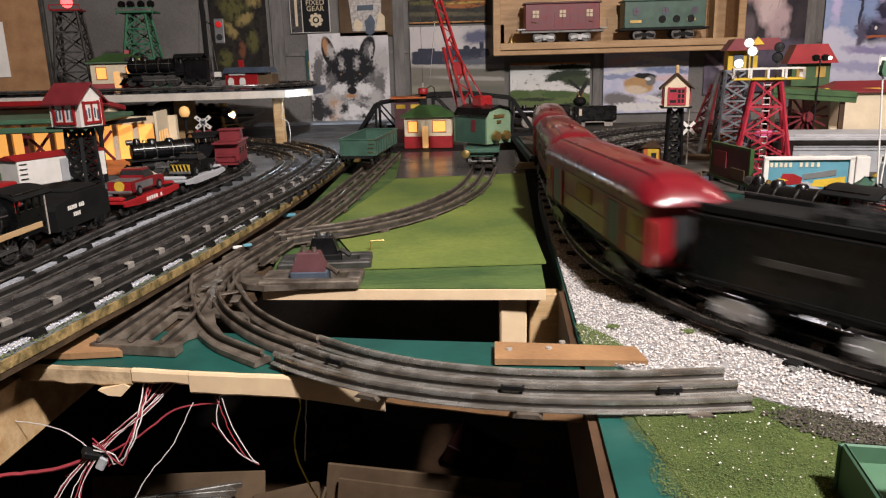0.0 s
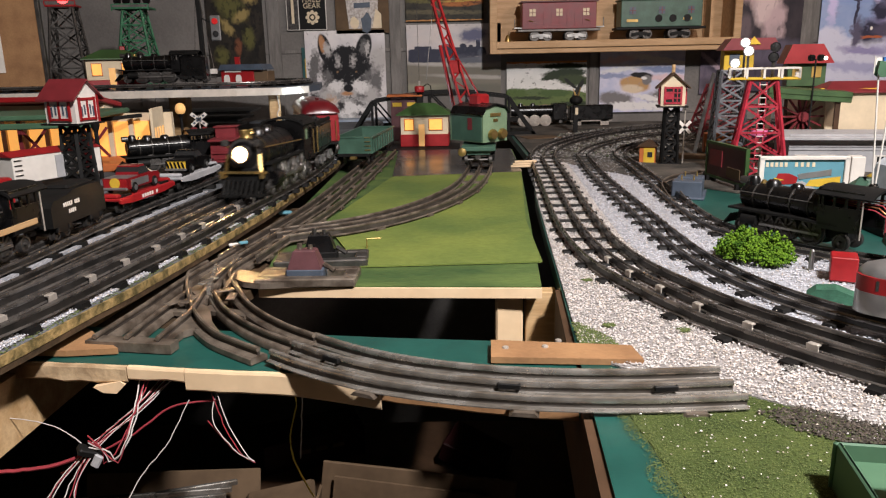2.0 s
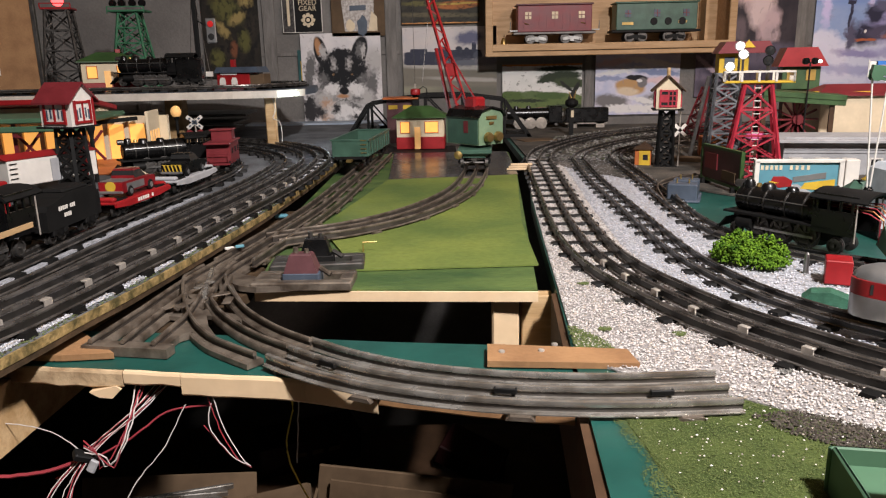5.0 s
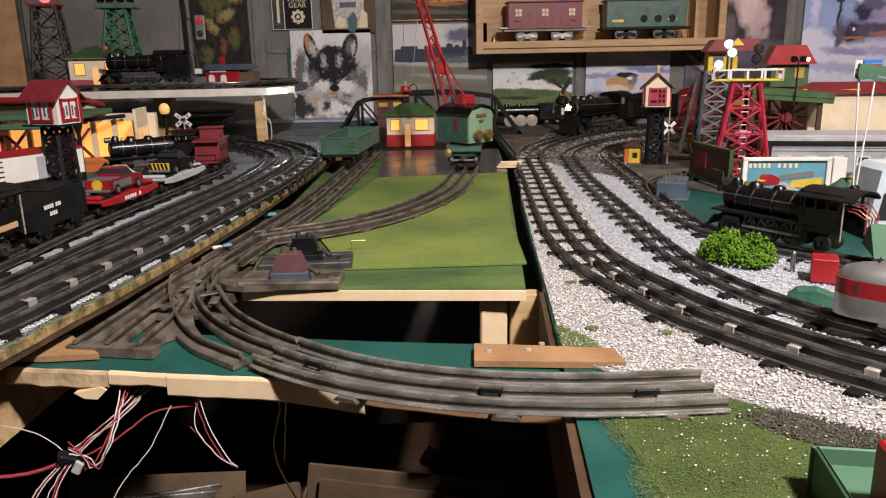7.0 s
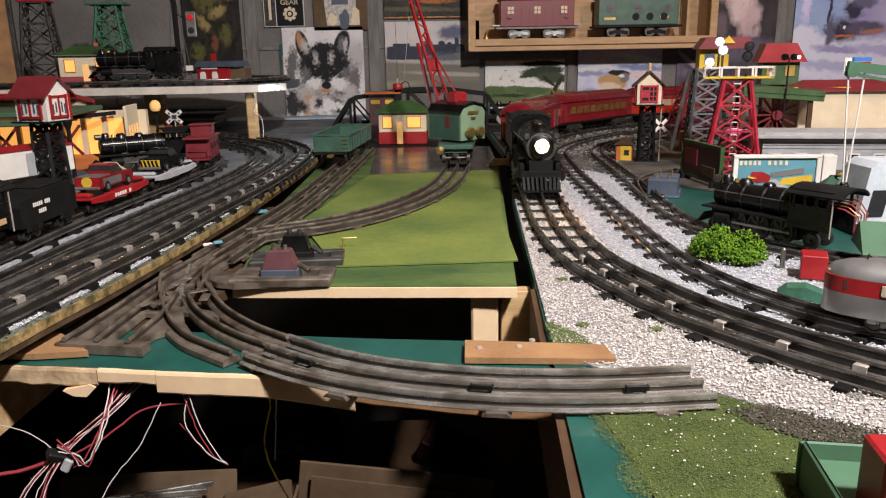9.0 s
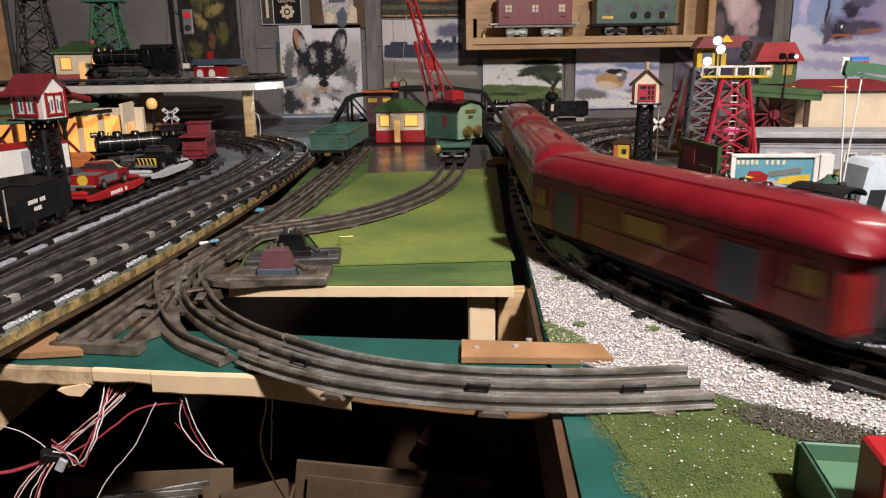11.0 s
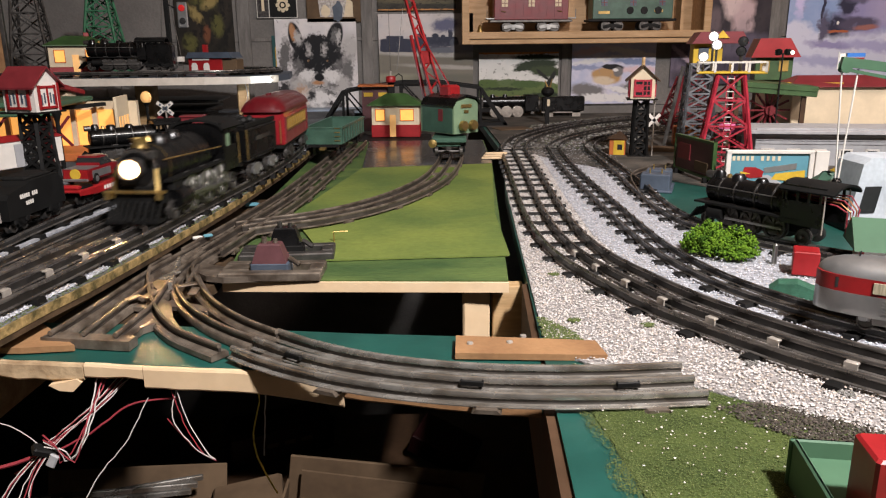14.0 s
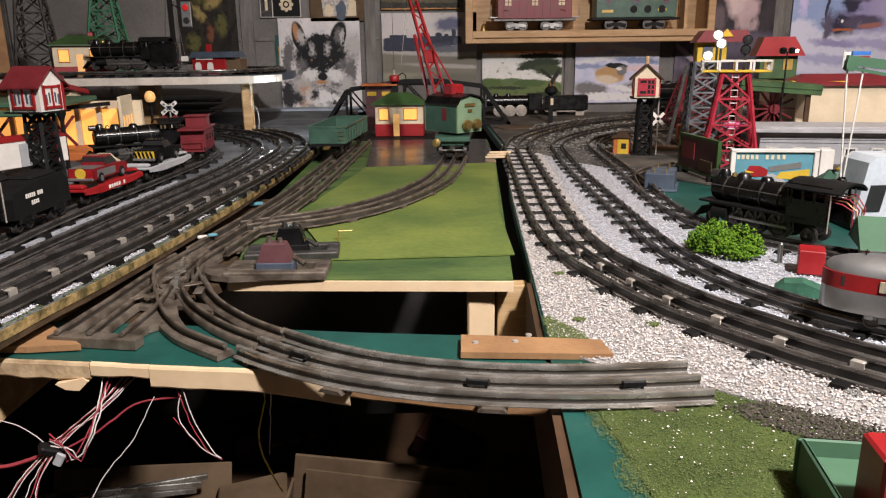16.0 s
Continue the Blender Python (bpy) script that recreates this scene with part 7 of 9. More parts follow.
def at_y(y):
    i = min(range(1, len(FREIGHT) - 1), key=lambda k: abs(FREIGHT[k].y - y))
    e = FREIGHT[i + 1] - FREIGHT[i - 1]
    return FREIGHT[i].x - 0.010, FREIGHT[i].y, math.degrees(math.atan2(e.y, e.x))


freight("coal_tender", "black engine tender with white lettering bars", *at_y(0.885), tender_build, "tender")
freight("flat_wagon", "bright red flat wagon carrying a pickup truck", *at_y(1.07), flat_build("tin_red", True))
freight("flat_wagon", "grey flat wagon carrying a black pickup truck", *at_y(1.26), flat_build("grey_wall", False))
en = parked_engine(pose(-0.492, 0.715, LEFT + 0.0145, 0, 0, 268), "black parked steam engine with a tan running stripe", False)
part("tan_stripe", Shape().box(0.0, 0.026, 0.0325, 0.16, 0.0015, 0.006).box(0.0, -0.026, 0.0325, 0.16, 0.0015, 0.006), "pine", en, "tan running board stripe")


def caboose_build(t):
    L = 0.115
    part("body", Shape().box(0, 0, 0.036, L - 0.024, 0.046, 0.036, 0.001), "maroon", t)
    part("roof", Shape().box(0, 0, 0.0555, L, 0.050, 0.004, 0.001), "maroon", t)
    part("cupola", Shape().box(0.012, 0, 0.066, 0.034, 0.040, 0.020, 0.001), "maroon", t)
    part("cupola_roof", Shape().box(0.012, 0, 0.0775, 0.040, 0.046, 0.003, 0.001), "maroon", t)
    for x in (-0.028, 0.002, 0.03):
        for s in (-1, 1):
            part("window", Shape().box(x, s * 0.0234, 0.040, 0.009, 0.001, 0.011), "dark_glass", t)
    part("platform", Shape().box(0, 0, 0.016, L, 0.044, 0.003), "maroon", t)
    for x in (-L / 2 + 0.002, L / 2 - 0.002):
        part("end_rail", Shape().rod((x, -0.02, 0.016), (x, -0.02, 0.036), 0.0008).rod((x, 0.02, 0.016), (x, 0.02, 0.036), 0.0008).rod((x, -0.02, 0.036), (x, 0.02, 0.036), 0.0008), "maroon", t)
    gear(t, L)


freight("caboose", "dull red caboose with a cupola", *at_y(1.47), caboose_build)


def pickup(m, body_mat, bed_mat, label, striped):
    t = thing("pickup_truck", m, label, "toy truck", "toy pickups on flat wagons")
    w = 0.0185
    b = Shape().prism([(-0.046, 0.007), (0.048, 0.007), (0.050, 0.016), (0.046, 0.021), (0.020, 0.0225), (-0.046, 0.0225)], "y", -w, w)
    body = part("body", b, body_mat, t)
    part("cab", Shape().loft([[(x, y * w * 0.97, 0.0225) for x, y in ((-0.012, -1), (0.022, -1), (0.022, 1), (-0.012, 1))], [(x, y * w * 0.80, 0.036) for x, y in ((-0.009, -1), (0.011, -1), (0.011, 1), (-0.009, 1))]]), body_mat, t)
    part("cab_glass", Shape().loft([[(x, y * w * 0.985, 0.024) for x, y in ((-0.0115, -1), (0.0205, -1), (0.0205, 1), (-0.0115, 1))], [(x, y * w * 0.845, 0.034) for x, y in ((-0.0098, -1), (0.0125, -1), (0.0125, 1), (-0.0098, 1))]]), "dark_glass", t)
    part("bed", Shape().box(-0.029, 0, 0.0228, 0.032, 2 * w - 0.004, 0.0012), bed_mat, t)
    part("tailgate", Shape().box(-0.0466, 0, 0.0150, 0.0012, 2 * w - 0.004, 0.012), "tin_red" if not striped else "yellow", t)
    if striped:
        for k in range(5):
            part("stripe", Shape().prism([(-0.015 + k * 0.0065, 0.0095), (-0.012 + k * 0.0065, 0.0095), (-0.009 + k * 0.0065, 0.0205), (-0.012 + k * 0.0065, 0.0205)], "x", -0.0482, -0.0474), "black_paint", t)
    else:
        part("tail_badge", Shape().turn([(0.0005, -0.0012), (0.0075, -0.0012), (0.0075, 0.0), (0.0005, 0.0)], "x", (-0.0472, 0, 0.016), 18), "yellow", t, "yellow oval badge")
        for q in (w + 0.0004, -w - 0.0004):
            part("side_panel", Shape().box(-0.012, q, 0.0145, 0.05, 0.0008, 0.010), "silver", t)
    part("bumper", Shape().box(-0.049, 0, 0.0080, 0.004, 2 * w, 0.004, 0.001), "silver", t)
    for x in (-0.029, 0.031):
        for s in (-1, 1):
            wl = part("wheel", Shape().turn([(0.001, -0.003), (0.0065, -0.003), (0.0078, -0.002), (0.0078, 0.002), (0.0065, 0.003), (0.001, 0.003)], "y", (x, s * (w - 0.001), 0.0078), 16), "black_matte", t, smooth=True)
            part("rim", Shape().turn([(0.0005, -0.0035), (0.0042, -0.0035), (0.0042, 0.0035), (0.0005, 0.0035)], "y", (x, s * (w - 0.001), 0.0078), 12), "silver", wl)
    return t


x, y, a = at_y(1.07)
pickup(pose(x, y, LEFT + 0.0145 + 0.021, 0, 0, a), "car_red", "silver", "red and silver toy pickup with a yellow badge", False)
x, y, a = at_y(1.26)
pickup(pose(x, y, LEFT + 0.0145 + 0.021, 0, 0, a), "black_paint", "black_matte", "black toy pickup with a striped tailgate", True)
parked_engine(pose(-0.565, 1.46, LEFT + 0.012, 0, 0, 215), "black parked engine beside the flat wagons", False)
oc = thing("toy_car", pose(-0.60, 1.38, LEFT, 0, 0, 80), "cream vintage toy car by the engine", "toy car")
part("body", Shape().box(0, 0, 0.014, 0.075, 0.03, 0.016, 0.006), "cream", oc, smooth=True)
part("cabin", Shape().loft([[(x, y, 0.021) for x, y in ((-0.022, -0.014), (0.02, -0.014), (0.02, 0.014), (-0.022, 0.014))], [(x, y, 0.033) for x, y in ((-0.014, -0.011), (0.008, -0.011), (0.008, 0.011), (-0.014, 0.011))]]), "cream", oc)
for x in (-0.024, 0.024):
    for s in (-1, 1):
        part("wheel", Shape().turn([(0.001, -0.003), (0.007, -0.003), (0.007, 0.003), (0.001, 0.003)], "y", (x, s * 0.014, 0.007), 14), "black_matte", oc, smooth=True)
solid("toy_car", Shape().box(0, 0, 0.012, 0.05, 0.026, 0.018, 0.005), "tin_green", "small green toy car by the cream car", "toy car", m=pose(-0.565, 1.345, LEFT, 0, 0, 80))
bc = thing("reefer_wagon", pose(-0.697, 1.265, LEFT + 0.0145, 0, 0, 65), "white boxcar with a red roof", "freight wagon")
part("body", Shape().box(0, 0, 0.036, 0.17, 0.048, 0.044, 0.001), "white_paint", bc)
part("roof", Shape().prism([(-0.026, 0.058), (0.026, 0.058), (0.0, 0.066)], "x", -0.088, 0.088), "tin_red", bc)
part("door", Shape().box(0.01, -0.0246, 0.034, 0.036, 0.0014, 0.038), "grey_wall", bc)
part("door", Shape().box(0.055, -0.0246, 0.034, 0.018, 0.0014, 0.038), "tin_red", bc)
for k in range(5):
    part("ladder_rung", Shape().rod((-0.083, -0.026, 0.020 + k * 0.008), (-0.070, -0.026, 0.020 + k * 0.008), 0.0008), "black_matte", bc)
gear(bc, 0.17)
gbx = thing("freight_wagon", pose(-0.745, 1.07, LEFT + 0.0145, 0, 0, 66), "olive green wagon beside the white boxcar", "freight wagon")
part("body", Shape().box(0, 0, 0.032, 0.12, 0.046, 0.036, 0.002), "roof_green", gbx)
part("window", Shape().box(-0.01, -0.0236, 0.036, 0.012, 0.001, 0.012), "dark_glass", gbx)
gear(gbx, 0.12)
solid("red_roof_shed", Shape().box(0, 0, 0.035, 0.10, 0.05, 0.055, 0.002), "tin_red", "low red tin wagon behind the engine", "freight wagon", m=pose(-0.66, 0.985, LEFT, 0, 0, 75))
ml = thing("mail_crane", pose(-0.735, 1.12, LEFT), "black and silver mail crane arm beside the station", "signal arm")
part("arm", Shape().bar((-0.10, 0, 0.105), (0.0, 0, 0.092), 0.009, 0.009).bar((0.0, 0, 0.092), (0.022, 0, 0.066), 0.010, 0.010), "black_paint", ml)
part("post", Shape().bar((-0.08, 0, 0), (-0.08, 0, 0.10), 0.006, 0.006), "black_matte", ml)

# ---- upper shelf ----
us = thing("upper_shelf", pose(0, 0, 0), "white-edged upper shelf carrying a second track", "shelf")
front = [(-2.4, 1.80), (-1.2, 1.88), (-0.55, 1.925), (-0.44, 1.95), (-0.395, 2.05), (-0.385, 2.2), (-0.42, 2.45), (-0.55, 2.62), (-0.8, 2.68), (-2.4, 2.68)]
part("shelf_board", Shape().prism(front, "z", SH - 0.018, SH - 0.001), "slate", us)
part("shelf_edge", Shape().prism([(-2.4, 1.795), (-1.2, 1.875), (-0.55, 1.920), (-0.44, 1.945), (-0.388, 2.05), (-0.393, 2.052), (-0.443, 1.950), (-0.55, 1.9245), (-1.2, 1.8795), (-2.4, 1.7995)], "z", SH - 0.0195, SH - 0.001), "shelf_white", us, "white painted edge strip")
for x, y, r in ((-0.762, 2.10, 0.024), (-0.470, 1.985, 0.013)):
    part("post", Shape().box(x, y, (SH - 0.019 + LEFT) / 2, 2 * r, 2 * r, SH - 0.019 - LEFT, 0.003), "pine", us, "pine support post")
part("shelf_lamp", Shape().ball((-0.40, 1.99, SH - 0.012), 0.0045), "glow_led", us, "small white LED")
track("shelf_track", [(-2.3, 1.90), (-1.2, 1.96), (-0.62, 2.0), (-0.48, 2.08), (-0.44, 2.22), (-0.48, 2.4), (-0.62, 2.52)], SH, 0.034, True, 0.05, "black track along the upper shelf edge", tie_len=0.05, high=0.008, head=0.002, foot=0.003)
M_ = pose(-0.968, 2.17, SH, 0, 0, 28)
cottage(M_, "lit white tin cottage with green roof and red base", 0.150, 0.085, 0.080, 0.028, 0.024, "roof_green", "cream", "tin_red", True, sides=("front", "right"))
parked_engine(pose(-0.80, 2.06, SH + 0.016, 0, 0, 186) @ Matrix.Scale(1.12, 4), "black steam engine parked on the upper shelf", False)
bl = thing("black_tender", pose(-0.70, 2.06, SH + 0.016, 0, 0, 184), "black tender on the upper shelf", "tender")
part("body", Shape().box(0, 0, 0.040, 0.07, 0.044, 0.060, 0.006), "black_paint", bl)
gear(bl, 0.09)
bs = thing("brick_station", pose(-0.610, 2.20, SH, 0, 0, -10), "red brick toy station with arched white windows", "toy building")
part("wall", Shape().box(0, 0, 0.022, 0.10, 0.06, 0.044, 0.001), "tin_red", bs)
part("roof", Shape().prism([(-0.055, 0.044), (0.085, 0.044), (0.075, 0.060), (-0.045, 0.060)], "y", -0.038, 0.038), "slate", bs)
part("sign_band", Shape().box(-0.012, -0.031, 0.041, 0.05, 0.002, 0.006), "white_paint", bs)
for x in (-0.032, 0.004):
    part("window", Shape().prism([(x - 0.009, 0.008), (x + 0.009, 0.008), (x + 0.009, 0.024), (x + 0.005, 0.031), (x - 0.005, 0.031), (x - 0.009, 0.024)], "y", -0.032, -0.0305), "white_paint", bs)
part("side_wing", Shape().box(0.066, 0.0, 0.02, 0.05, 0.05, 0.04, 0.001), "card", bs)
part("chimney", Shape().box(-0.01, 0, 0.070, 0.012, 0.012, 0.022), "tin_red", bs)
sg = thing("block_signal", pose(-0.685, 2.16, SH), "black signal mast with red and clear lamps", "signal")
part("mast", Shape().box(-0.02, 0, 0.14, 0.012, 0.012, 0.28, 0.001), "black_matte", sg)
part("signal_head", Shape().box(0.025, -0.008, 0.160, 0.028, 0.006, 0.068, 0.003), "silver", sg, "pale oval signal head")
part("bracket", Shape().bar((-0.02, 0, 0.19), (0.02, 0, 0.17), 0.004, 0.004), "black_matte", sg)
part("signal_lamp", Shape().turn([(0.0005, -0.003), (0.008, -0.002), (0.009, 0.001), (0.0005, 0.001)], "y", (0.025, -0.012, 0.178), 16), "lamp_red", sg, "red signal lamp", smooth=True)
part("signal_lamp", Shape().turn([(0.0005, -0.003), (0.008, -0.002), (0.009, 0.001), (0.0005, 0.001)], "y", (0.025, -0.012, 0.144), 16), "dark_glass", sg, smooth=True)
part("guy_wire", Shape().rod((-0.045, -0.02, 0), (-0.026, 0, 0.25), 0.0012).rod((0.02, -0.02, 0), (-0.016, 0, 0.25), 0.0012), "steel_dull", sg)
part("relay_box", Shape().box(0.016, -0.03, 0.042, 0.018, 0.012, 0.014, 0.001), "white_paint", sg)
t1 = thing("beacon_tower", pose(-1.155, 2.30, SH, 0, 0, 12), "dark grey lattice tower with a red beacon", "tower")
lattice_tower(t1, 0.105, 0.062, 0.235, "steel_dull", 4, 0.006, brace=0.004)
part("deck", Shape().box(0, 0, 0.238, 0.085, 0.07, 0.006, 0.001), "tin_red", t1)
part("railing", Shape().bar((-0.042, -0.035, 0.252), (0.042, -0.035, 0.252), 0.003, 0.003).bar((-0.042, -0.035, 0.24), (-0.042, -0.035, 0.252), 0.003, 0.003).bar((0.042, -0.035, 0.24), (0.042, -0.035, 0.252), 0.003, 0.003), "tin_red", t1)
part("beacon", Shape().ball((0, 0, 0.262), 0.017, 14), "glow_red", t1, "glowing red beacon", smooth=True)
t2 = thing("floodlight_tower", pose(-1.005, 2.45, SH, 0, 0, 5), "green lattice floodlight tower by the wall", "floodlight tower")
lattice_tower(t2, 0.12, 0.055, 0.235, "tower_green", 5, 0.006, brace=0.004)
part("deck", Shape().box(0, 0, 0.238, 0.115, 0.08, 0.006, 0.001), "tower_green", t2)
part("railing", Shape().bar((-0.056, -0.04, 0.250), (0.056, -0.04, 0.250), 0.003, 0.003).bar((-0.056, -0.04, 0.23), (-0.056, -0.04, 0.250), 0.003, 0.003).bar((0.056, -0.04, 0.23), (0.056, -0.04, 0.250), 0.003, 0.003), "tower_green", t2)
for x in (-0.045, -0.018, 0.015, 0.045):
    part("lamp", Shape().turn([(0.003, 0.014), (0.012, 0.0), (0.012, -0.004), (0.002, -0.004)], "y", (x, -0.01, 0.262), 14), "black_paint", t2, smooth=True)
bd = thing("leaning_board", pose(-1.20, 1.99, SH, 0, 0, 8), "brown hardboard panel standing on the shelf", "board")
part("panel", Shape().box(-0.09, 0, 0.17, 0.42, 0.008, 0.38, 0.001), "hardboard", bd)
part("edge_strip", Shape().box(0.125, 0.0, 0.17, 0.010, 0.014, 0.38, 0.001), "steel_dull", bd)
part("paper", Shape().box(-0.07, -0.006, 0.12, 0.19, 0.002, 0.14), "white_paint", bd, "white framed paper")
for k in range(3):
    solid("storage_tray", Shape().box(0, 0, 0, 0.5, 0.25, 0.008, 0.002), "steel_dull", "grey flat tray stacked under the shelf", "tray", "trays stacked under the shelf", m=pose(-0.95 + 0.03 * k, 2.42, LEFT + 0.02 + 0.024 * k, 0, 0, 3 * k))
hw = [(-0.46, 1.972, SH - 0.02), (-0.455, 1.97, 0.13), (-0.462, 1.968, 0.11), (-0.445, 1.968, 0.10), (-0.440, 1.966, 0.07), (-0.443, 1.965, 0.04)]
solid("wire", Shape().tube(spline(hw, 0.004)[0], 0.0012, 6), "wire_white", "thin wires hanging by the shelf post", "wire", "loose wires under the layout")

# ---- back wall: battens, posters, display case ----
for x, w in ((-0.655, 0.045), (-0.205, 0.040), (0.150, 0.030), (0.532, 0.030), (1.315, 0.05), (-1.15, 0.05)):
    solid("batten", Shape().box(x, WALL - 0.004, 0.35, w, 0.012, 1.1, 0.001), "batten_grey", "weathered grey wall batten", "batten", kind="structure")
for z in (0.285, 0.04):
    solid("batten", Shape().box(0.1, WALL - 0.002, z, 4.6, 0.006, 0.012, 0.001), "batten_grey", "thin grey wall seam strip", "batten", kind="structure")
solid("ledge", Shape().box(-0.45, WALL - 0.05, 0.03, 0.60, 0.10, 0.014, 0.002), "paper_blue", "pale blue board ledge below the wolf poster", "ledge")


def poster(x0, x1, z0, z1, base, label, y=WALL - 0.013, bow=0.0):
    t = thing("poster", pose((x0 + x1) / 2, y, (z0 + z1) / 2), label, "poster", "posters on the back wall")
    part("sheet", Shape().box(0, 0, 0, x1 - x0, 0.002, z1 - z0), base, t)
    t["layer"] = 0
    return t


def ink(t, pts, material):
    """A flat printed shape, laid on the sheet in the order of the calls."""
    k = t["layer"] = t["layer"] + 1
    y = -0.0011 - 0.00035 * k
    return part("print", Shape().add([(x, y, z) for x, z in pts], [tuple(range(len(pts)))]), material, t)


def blob(cx, cz, rx, rz, n=18, rough=0.0, seed=0, turn=0.0):
    rnd = random.Random(seed)
    out = []
    for k in range(n):
        a = 2 * math.pi * k / n
        q = 1 + rough * rnd.uniform(-1, 1)
        x, z = rx * q * math.cos(a), rz * q * math.sin(a)
        out.append((cx + x * math.cos(turn) - z * math.sin(turn), cz + x * math.sin(turn) + z * math.cos(turn)))
    return out


class Print:
    """A printed picture: soft or ragged spots of colour laid over one another on a sheet w by h metres; places and sizes run from -1 to 1."""

    def __init__(self, name, w, h, colours, grain=9.0, ragged=0.05, shake=0.11):
        self.w, self.h, self.name = w / 2, h / 2, name
        self.mat = M[name] = bpy.data.materials.new(name)
        self.mat.use_nodes = True
        self.n, self.l = self.mat.node_tree.nodes, self.mat.node_tree.links
        co = self.n.new("ShaderNodeTexCoord").outputs["Object"]
        unit = self.n.new("ShaderNodeMapping")
        unit.inputs["Scale"].default_value = (1 / self.w, 0, 1 / self.h)
        self.l.new(co, unit.inputs[0])
        self.calm = self.shaken(unit.outputs[0], 5.0, ragged)
        self.wild = self.shaken(unit.outputs[0], grain, shake)
        ramp = self.n.new("ShaderNodeValToRGB")
        tone = self.noise(self.calm, 2.2)
        for e, c, p in zip(ramp.color_ramp.elements, colours, (0.35, 0.65)):
            e.color, e.position = (*c, 1), p
        self.l.new(tone, ramp.inputs[0])
        self.out = ramp.outputs[0]

    def noise(self, src, scale):
        t = self.n.new("ShaderNodeTexNoise")
        t.inputs["Scale"].default_value, t.inputs["Detail"].default_value = scale, 6
        self.l.new(src, t.inputs["Vector"])
        return t.outputs["Fac"]

    def shaken(self, src, scale, amount):
        t = self.n.new("ShaderNodeTexNoise")
        t.inputs["Scale"].default_value, t.inputs["Detail"].default_value = scale, 5
        self.l.new(src, t.inputs["Vector"])
        v = self.n.new("ShaderNodeVectorMath")
        v.operation = "MULTIPLY_ADD"
        v.inputs[1].default_value = (amount * 2, 0, amount * 2)
        self.l.new(t.outputs["Color"], v.inputs[0])
        w = self.n.new("ShaderNodeVectorMath")
        w.operation = "SUBTRACT"
        w.inputs[1].default_value = (amount, 0, amount)
        self.l.new(src, w.inputs[0])
        self.l.new(w.outputs[0], v.inputs[2])
        return v.outputs[0]

    def mix(self, fac, colour):
        x = self.n.new("ShaderNodeMix")
        x.data_type = "RGBA"
        self.l.new(fac, x.inputs["Factor"])
        self.l.new(self.out, x.inputs["A"])
        x.inputs["B"].default_value = (*colour, 1)
        self.out = x.outputs["Result"]

    def spot(self, u, v, ru, rv, colour, turn=0.0, soft=0.35, wild=False, boxy=False):
        m = self.n.new("ShaderNodeMapping")
        m.vector_type = "TEXTURE"
        m.inputs["Location"].default_value = (u, 0, v)
        m.inputs["Rotation"].default_value = (0, radians(turn), 0)
        m.inputs["Scale"].default_value = (ru, 1, rv)
        self.l.new(self.wild if wild else self.calm, m.inputs[0])
        at = m.outputs[0]
        for _ in range(2 if boxy else 0):
            q = self.n.new("ShaderNodeVectorMath")
            q.operation = "MULTIPLY"
            self.l.new(at, q.inputs[0])
            self.l.new(at, q.inputs[1])
            at = q.outputs[0]
        d = self.n.new("ShaderNodeVectorMath")
        d.operation = "LENGTH"
        self.l.new(at, d.inputs[0])
        r = self.n.new("ShaderNodeMapRange")
        r.inputs["From Min"].default_value, r.inputs["From Max"].default_value = 1 - soft * 0.4, 1 + soft * 0.4
        r.inputs["To Min"].default_value, r.inputs["To Max"].default_value = 1, 0
        self.l.new(d.outputs["Value"], r.inputs["Value"])
        self.mix(r.outputs[0], colour)

    def fleck(self, scale, colour, lo, hi, strength):
        r = self.n.new("ShaderNodeMapRange")
        r.inputs["From Min"].default_value, r.inputs["From Max"].default_value = lo, hi
        r.inputs["To Min"].default_value, r.inputs["To Max"].default_value = 0, strength
        self.l.new(self.noise(self.wild, scale), r.inputs["Value"])
        self.mix(r.outputs[0], colour)

    def finish(self, rough=0.6):
        b = self.n["Principled BSDF"]
        self.l.new(self.out, b.inputs["Base Color"])
        b.inputs["Roughness"].default_value = rough
        b.inputs["Specular IOR Level"].default_value = 0.25
        return self.name


def picture(x0, x1, z0, z1, name, label, colours, spots, flecks=(), grain=9.0, ragged=0.05, shake=0.11, y=WALL - 0.013):
    """A poster whose print is made of spots (u, v, half width, half height, colour, turn, softness, ragged edge)."""
    p = Print(name, x1 - x0, z1 - z0, colours, grain, ragged, shake)
    for q in spots:
        p.spot(*q)
    for q in flecks:
        p.fleck(*q)
    p.finish()
    return poster(x0, x1, z0, z1, name, label, y)


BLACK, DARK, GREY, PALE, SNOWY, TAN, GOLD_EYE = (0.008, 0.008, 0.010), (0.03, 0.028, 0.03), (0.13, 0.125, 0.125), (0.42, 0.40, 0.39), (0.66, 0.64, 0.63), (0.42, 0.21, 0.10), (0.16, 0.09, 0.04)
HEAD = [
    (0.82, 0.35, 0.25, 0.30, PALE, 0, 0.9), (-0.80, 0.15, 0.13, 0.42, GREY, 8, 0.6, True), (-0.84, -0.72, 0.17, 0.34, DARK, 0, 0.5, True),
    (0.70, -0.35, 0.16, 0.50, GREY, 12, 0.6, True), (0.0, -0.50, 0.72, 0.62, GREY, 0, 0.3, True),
]
